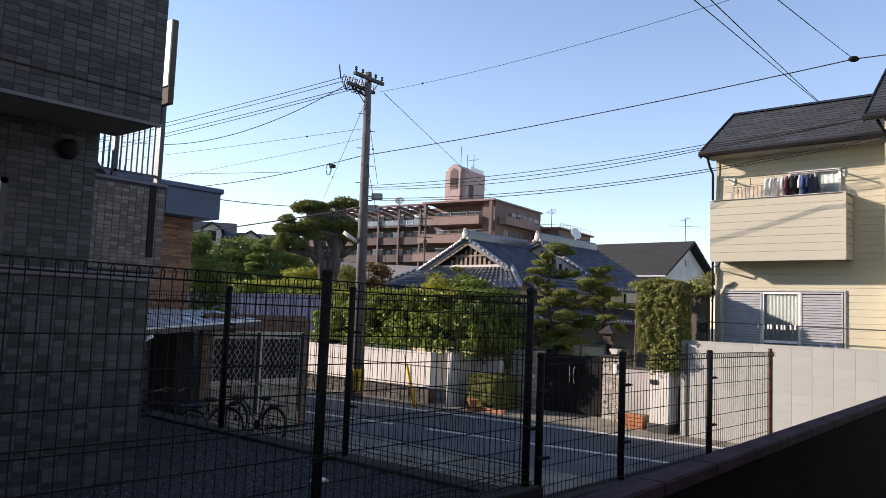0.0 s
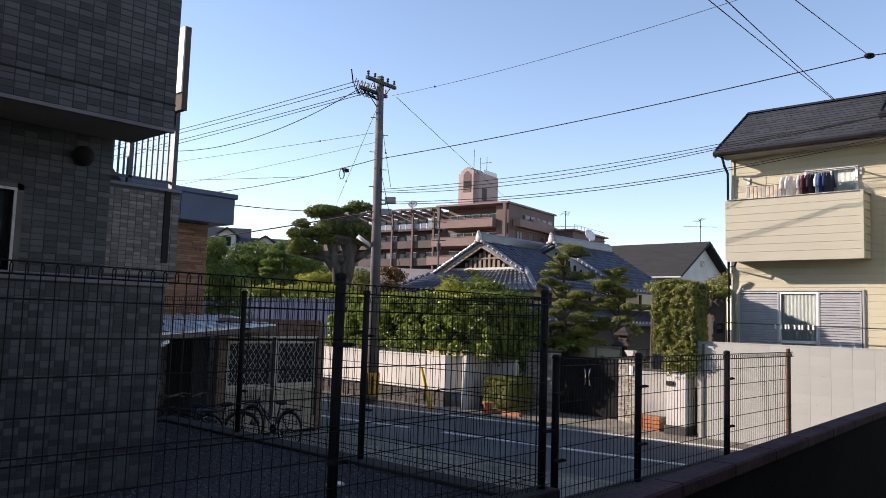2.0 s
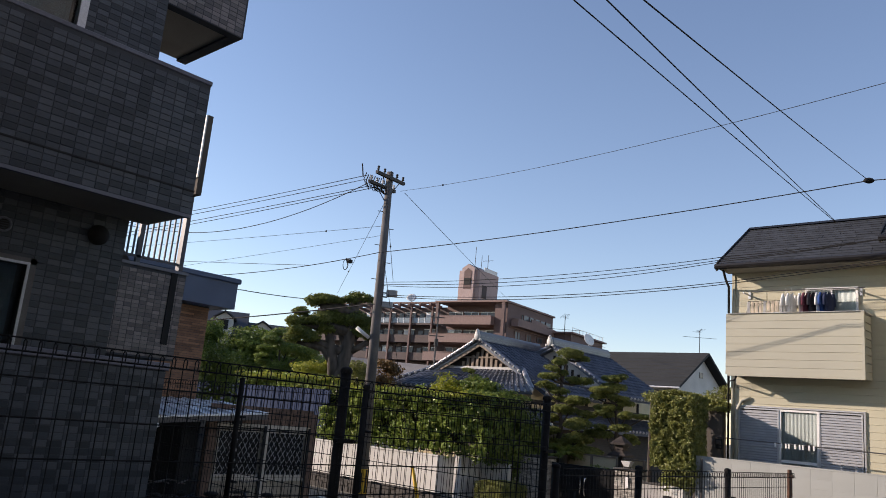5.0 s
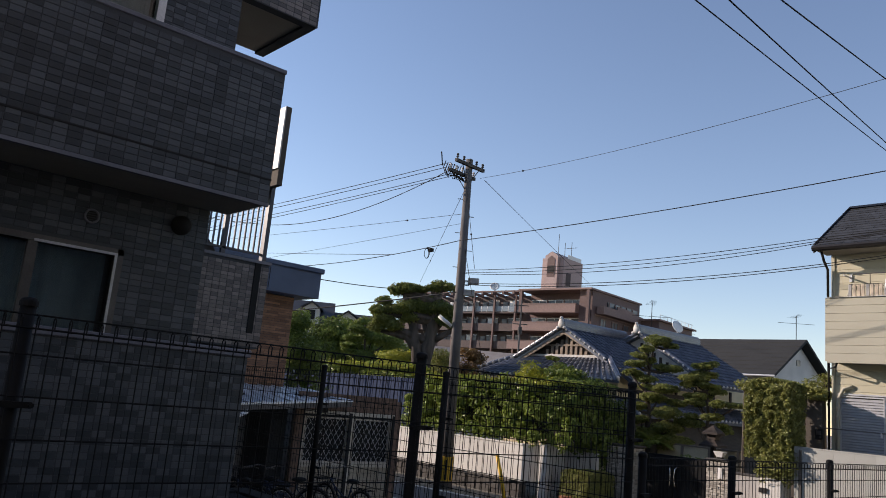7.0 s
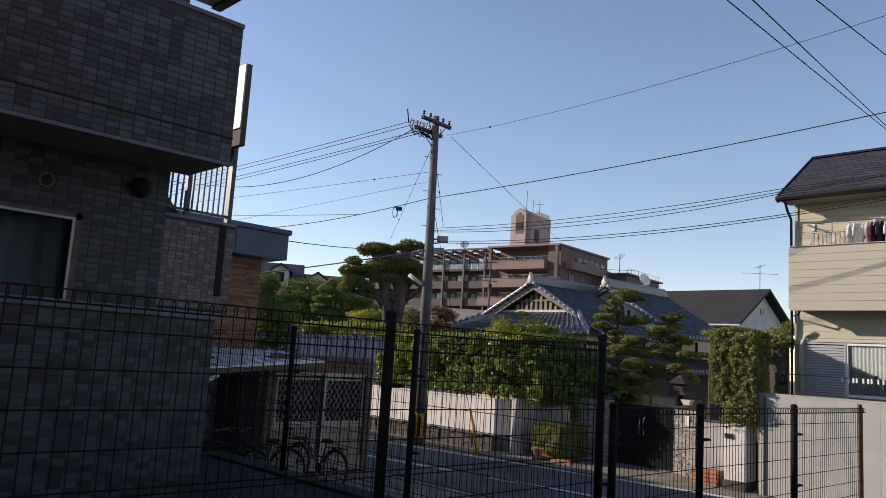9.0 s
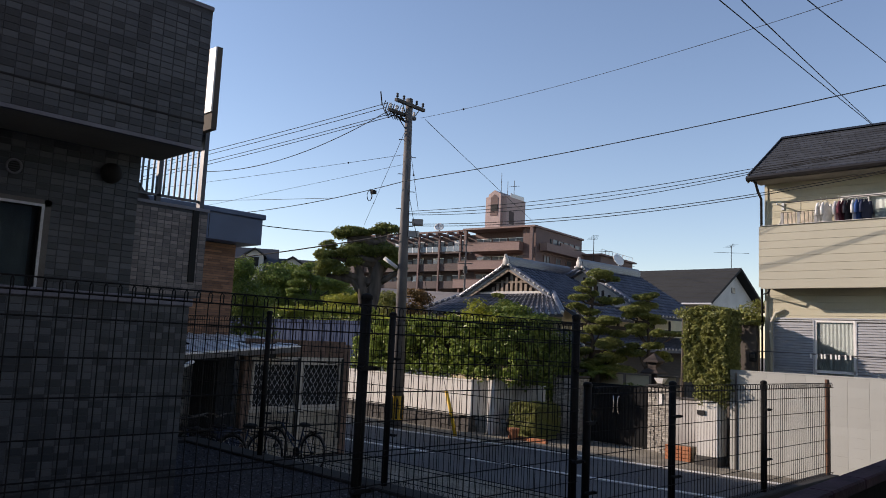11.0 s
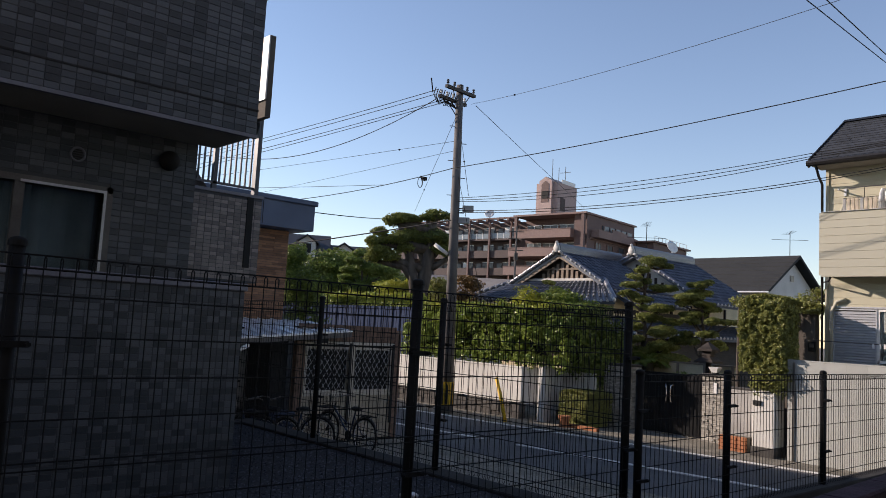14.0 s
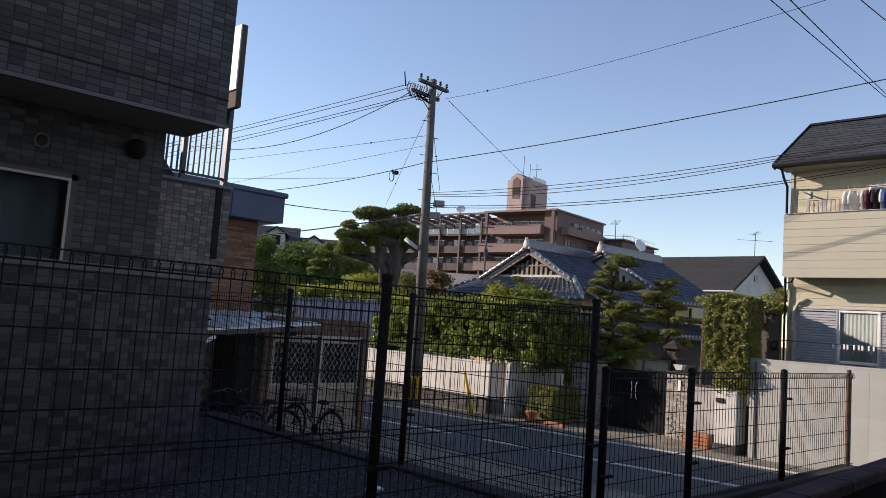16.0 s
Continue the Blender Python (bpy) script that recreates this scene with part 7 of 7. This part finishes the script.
# top-floor sloping terrace on the right face
# no real recess: a dark plate stands for the loggia's inner shade
part("loggia_shade_panel", Geo().box(3.0, -9.3, (NF - 1) * FL + 0.71, 10.2, -9.2, (NF - 1) * FL + 1.64), M_GLASS_FAR, bk, "flat dark panel for the shade inside the loggia")
part("terrace_parapet", Geo().prism([(0.5, -10.2, (NF - 1) * FL), (9.5, -10.2, (NF - 1) * FL), (9.5, -10.2, (NF - 1) * FL + 0.50), (4.0, -10.2, (NF - 1) * FL + 0.85), (0.5, -10.2, (NF - 1) * FL + 0.85)], (0, 0, 0), (0, 0.9, 0)), M_MANSION_LIGHT, bk)
for k in range(5):
    x = 3.2 + k * 1.4
    part("loggia_post", Geo().box(x, -9.36, (NF - 1) * FL + 0.71, x + 0.16, -9.3, (NF - 1) * FL + 1.64), M_MANSION, bk)
part("loggia_wall", Geo().prism([(4.5, -9.75, (NF - 1) * FL + 0.64), (11.0, -9.75, (NF - 1) * FL + 0.64), (11.0, -9.75, (NF - 1) * FL + 0.89), (6.5, -9.75, (NF - 1) * FL + 1.35), (4.5, -9.75, (NF - 1) * FL + 1.35)], (0, 0, 0), (0, 0.12, 0)), M_MANSION_LIGHT, bk, "slanting loggia parapet")
for f in (NF - 3, NF - 2):
    part("side_balcony", Geo().box(4.6, -10.3, f * FL + 0.05, 9.0, -9.2, f * FL + 0.16).box(4.6, -10.3, f * FL + 0.16, 9.0, -10.15, f * FL + 0.85), M_MANSION, bk)
part("corner_post", Geo().box(-0.85, -9.1, (NF - 2) * FL, -0.5, -8.75, NF * FL + 0.4), M_MANSION, bk)
part("corner_post", Geo().box(-0.85, -0.3, (NF - 1) * FL, -0.5, 0.05, NF * FL + 0.4), M_MANSION, bk)
rr = part("roof_rail", Geo().box(9.2, -12.7, (NF - 1) * FL + 1.10, 18.5, -12.65, (NF - 1) * FL + 1.14), M_ALU_LIGHT, bk)
for k in range(10):
    part("rail_post", Geo().box(9.2 + k, -12.7, (NF - 1) * FL + 0.61, 9.25 + k, -12.65, (NF - 1) * FL + 1.10), M_ALU_LIGHT, rr)
for y in (1.0, 4.1, 7.2, 10.3, 13.4, 16.5):
    part("column", Geo().box(-0.05, y, 0.5, 0.15, y + 0.22, NF * FL + 0.1), M_MANSION, bk)
    part("pergola_beam", Geo().box(-0.6, y, NF * FL + 0.1, 1.8, y + 0.3, NF * FL + 0.4), M_MANSION, bk)
    part("pergola_beam", Geo().box(-0.6, y + 1.5, NF * FL + 0.1, 1.8, y + 1.75, NF * FL + 0.4), M_MANSION, bk)
part("pergola_edge", Geo().box(-0.1, 0.3, NF * FL + 0.4, 0.25, 20, NF * FL + 0.6), M_MANSION, bk)
tw = part("tower", Geo().box(1.0, -4.5, NF * FL + 0.6, 5.2, -1.6, NF * FL + 4.5), M_TOWER, bk, "pale pink roof tower")
part("tower_bay", Geo().prism([(0.6, -3.9, NF * FL + 0.6), (0.6, -2.2, NF * FL + 0.6), (0.6, -2.2, NF * FL + 4.7), (0.6, -3.05, NF * FL + 5.2), (0.6, -3.9, NF * FL + 4.7)], (0, 0, 0), (4.4, 0, 0)), M_TOWER, tw)
part("niche", Geo().prism([(0.56, -3.55, NF * FL + 2.2), (0.56, -2.55, NF * FL + 2.2), (0.56, -2.55, NF * FL + 4.3), (0.56, -3.05, NF * FL + 4.7), (0.56, -3.55, NF * FL + 4.3)], (0, 0, 0), (0.06, 0, 0)), M_MANSION, tw)
# solid black plate; the darkness inside the opening is its colour
part("opening", Geo().box(0.52, -3.5, NF * FL + 2.7, 0.56, -2.6, NF * FL + 3.5), M_BLACK, tw)
part("tower_door", Geo().box(1.6, -4.54, NF * FL + 1.3, 2.6, -4.5, NF * FL + 2.8), M_MANSION_DARK, tw)
part("tower_rail", Geo().box(2.0, -4.4, NF * FL + 4.5, 5.0, -4.35, NF * FL + 5.0).box(4.95, -4.4, NF * FL + 4.5, 5.0, -1.8, NF * FL + 5.0).box(2.0, -1.85, NF * FL + 4.5, 5.0, -1.8, NF * FL + 5.0), M_WHITE_TRIM, tw)
for y, h in ((-2.4, 2.9), (-3.3, 1.8), (-4.2, 1.8)):
    part("mast", Geo().tube((3.0, y, NF * FL + 4.9), (3.0, y, NF * FL + 4.9 + h), 0.035, n=6), M_ALU, tw)
part("mast_arm", Geo().tube((3.0, -4.9, NF * FL + 6.0), (3.0, -3.5, NF * FL + 6.0), 0.03, n=6), M_ALU, tw)
part("tank", Geo().box(2.0, -2.6, NF * FL + 4.5, 3.2, -1.9, NF * FL + 5.1, c=0.05), M_WHITE_TRIM, tw, "white equipment box")
db = thing("satellite_dish", pose(66.6 * BS, 66.2 * BS, (ROAD + NF * FL - 0.73) * BS + 1.28) @ Matrix.Scale(BS * 0.8, 4), "white satellite dish on the apartment roof", "satellite dish")
g = Geo()
m_d = Matrix.Translation((0, 0, 1.25)) @ pose(0, 0, 0, 0, 35, 35)
g.add([m_d @ Vector((v[0] * 2.7, v[1] * 2.7, v[2] * 2.7)) for v in vs], fs)
d2 = part("reflector", g, M_WHITE_TRIM, db, "", True)
mod = d2.modifiers.new("thick", "SOLIDIFY")
mod.thickness = 0.03
part("feed_arm", Geo().tube(m_d @ Vector((0, 0, -0.6)), m_d @ Vector((-0.9, 0, 0)), 0.03), M_ALU, db)
part("mount", Geo().tube((0.1, 0, 0), (0.1, 0, 1.2), 0.08), M_ALU, db)

# ---- houses with dormers, far off beyond the garden ----
fh = thing("dormer_house", pose(23.2, 40.0, ROAD + 1.75, 0, 0, -35) @ Matrix.Scale(0.8, 4), "far grey house with dark roof and dormers", "house")
part("wall", Geo().box(-5, 0, -2.2, 3.2, 6, 5.4), M_PLASTER, fh)
M_PALEROOF = mat("pale_brown_roof", (0.36, 0.31, 0.265), (0.28, 0.235, 0.205), 0.85, 0, 1, 10, 0.1)
M_FARROOF = mat("dark_grey_roof", (0.055, 0.058, 0.068), (0.04, 0.042, 0.05), 0.7, 0, 1, 10, 0.1)
part("roof", Geo().prism([(-5.6, -0.6, 5.2), (-5.6, 3, 7.3), (-5.6, 6.6, 5.2)], (0, 0, 0), (9.0, 0, 0)), M_FARROOF, fh)
part("lower_wall", Geo().box(3.4, 0.2, -2.2, 7.0, 5.6, 4.8), M_PLASTER, fh)
part("lower_roof", Geo().prism([(3.4, -0.6, 4.7), (3.4, 2.8, 6.6), (3.4, 6.2, 4.7)], (0, 0, 0), (4.0, 0, 0)), M_FARROOF, fh)
for x, z in ((1.2, 5.35), (3.9, 4.9)):
    d_ = part("dormer", Geo().prism([(x, -0.5, z), (x + 1.2, -0.5, z), (x + 1.2, -0.5, z + 1.08), (x + 0.6, -0.5, z + 1.5), (x, -0.5, z + 1.08)], (0, 0, 0), (0, 2.7, 0)), M_PLASTER, fh, "pale dormer")
    w_ = part("dormer_window", Geo().box(x + 0.3, -0.56, z + 0.25, x + 0.9, -0.5, z + 0.95), M_BLACK, d_)
    part("frame", Geo().box(x + 0.25, -0.58, z + 0.2, x + 0.95, -0.5, z + 0.25).box(x + 0.25, -0.58, z + 0.95, x + 0.95, -0.5, z + 1.0).box(x + 0.25, -0.58, z + 0.25, x + 0.3, -0.5, z + 0.95).box(x + 0.9, -0.58, z + 0.25, x + 0.95, -0.5, z + 0.95), M_SHUTTER, w_)
    part("dormer_roof", Geo().prism([(x - 0.2, -0.75, z + 1.05), (x - 0.2, -0.75, z + 1.13), (x + 0.6, -0.75, z + 1.62), (x + 1.4, -0.75, z + 1.13), (x + 1.4, -0.75, z + 1.05), (x + 0.6, -0.75, z + 1.53)], (0, 0, 0), (0, 3.2, 0)), M_FARROOF, d_)
fh2 = thing("far_house", pose(30.5, 38.5, ROAD, 0, 0, -35), "far low house with a pale brown roof", "house")
part("wall", Geo().box(-4, 0, 0, 5, 5, 4.2), M_PLASTER, fh2)
part("roof", Geo().prism([(-4.6, -0.6, 4.1), (-4.6, 2.5, 5.8), (-4.6, 5.6, 4.1)], (0, 0, 0), (10, 0, 0)), M_PALEROOF, fh2)
fh3 = thing("far_house", pose(36.5, 38.0, ROAD, 0, 0, -45), "far pale house with grey roof behind the tree", "house")
part("wall", Geo().box(-5, 0, 0, 6, 6, 4.4), M_PLASTER, fh3)
part("roof", Geo().prism([(-5.6, -0.6, 4.3), (-5.6, 3, 6.0), (-5.6, 6.6, 4.3)], (0, 0, 0), (12.2, 0, 0)), M_PALEROOF, fh3)
part("window", Geo().box(0.5, -0.05, 2.6, 2.4, 0.0, 4.0), M_GLASS_FAR, fh3)
fp = thing("far_utility_pole", pose(39.5, 36.5, ROAD), "distant thin utility pole with crossarms", "utility pole")
part("shaft", Geo().tube((0, 0, 0), (0, 0, 9.6), 0.09, 0.06, n=10), M_POLE, fp)
for z in (9.2, 8.7, 7.9):
    part("crossarm", Geo().box(-0.5, -0.03, z, 0.5, 0.03, z + 0.06, pose(0, 0, 0, 0, 0, -50)), M_CONC_DARK, fp)
part("transformer", Geo().tube((-0.2, -0.2, 7.2), (-0.2, -0.2, 7.7), 0.14, n=12), M_CONC_DARK, fp)
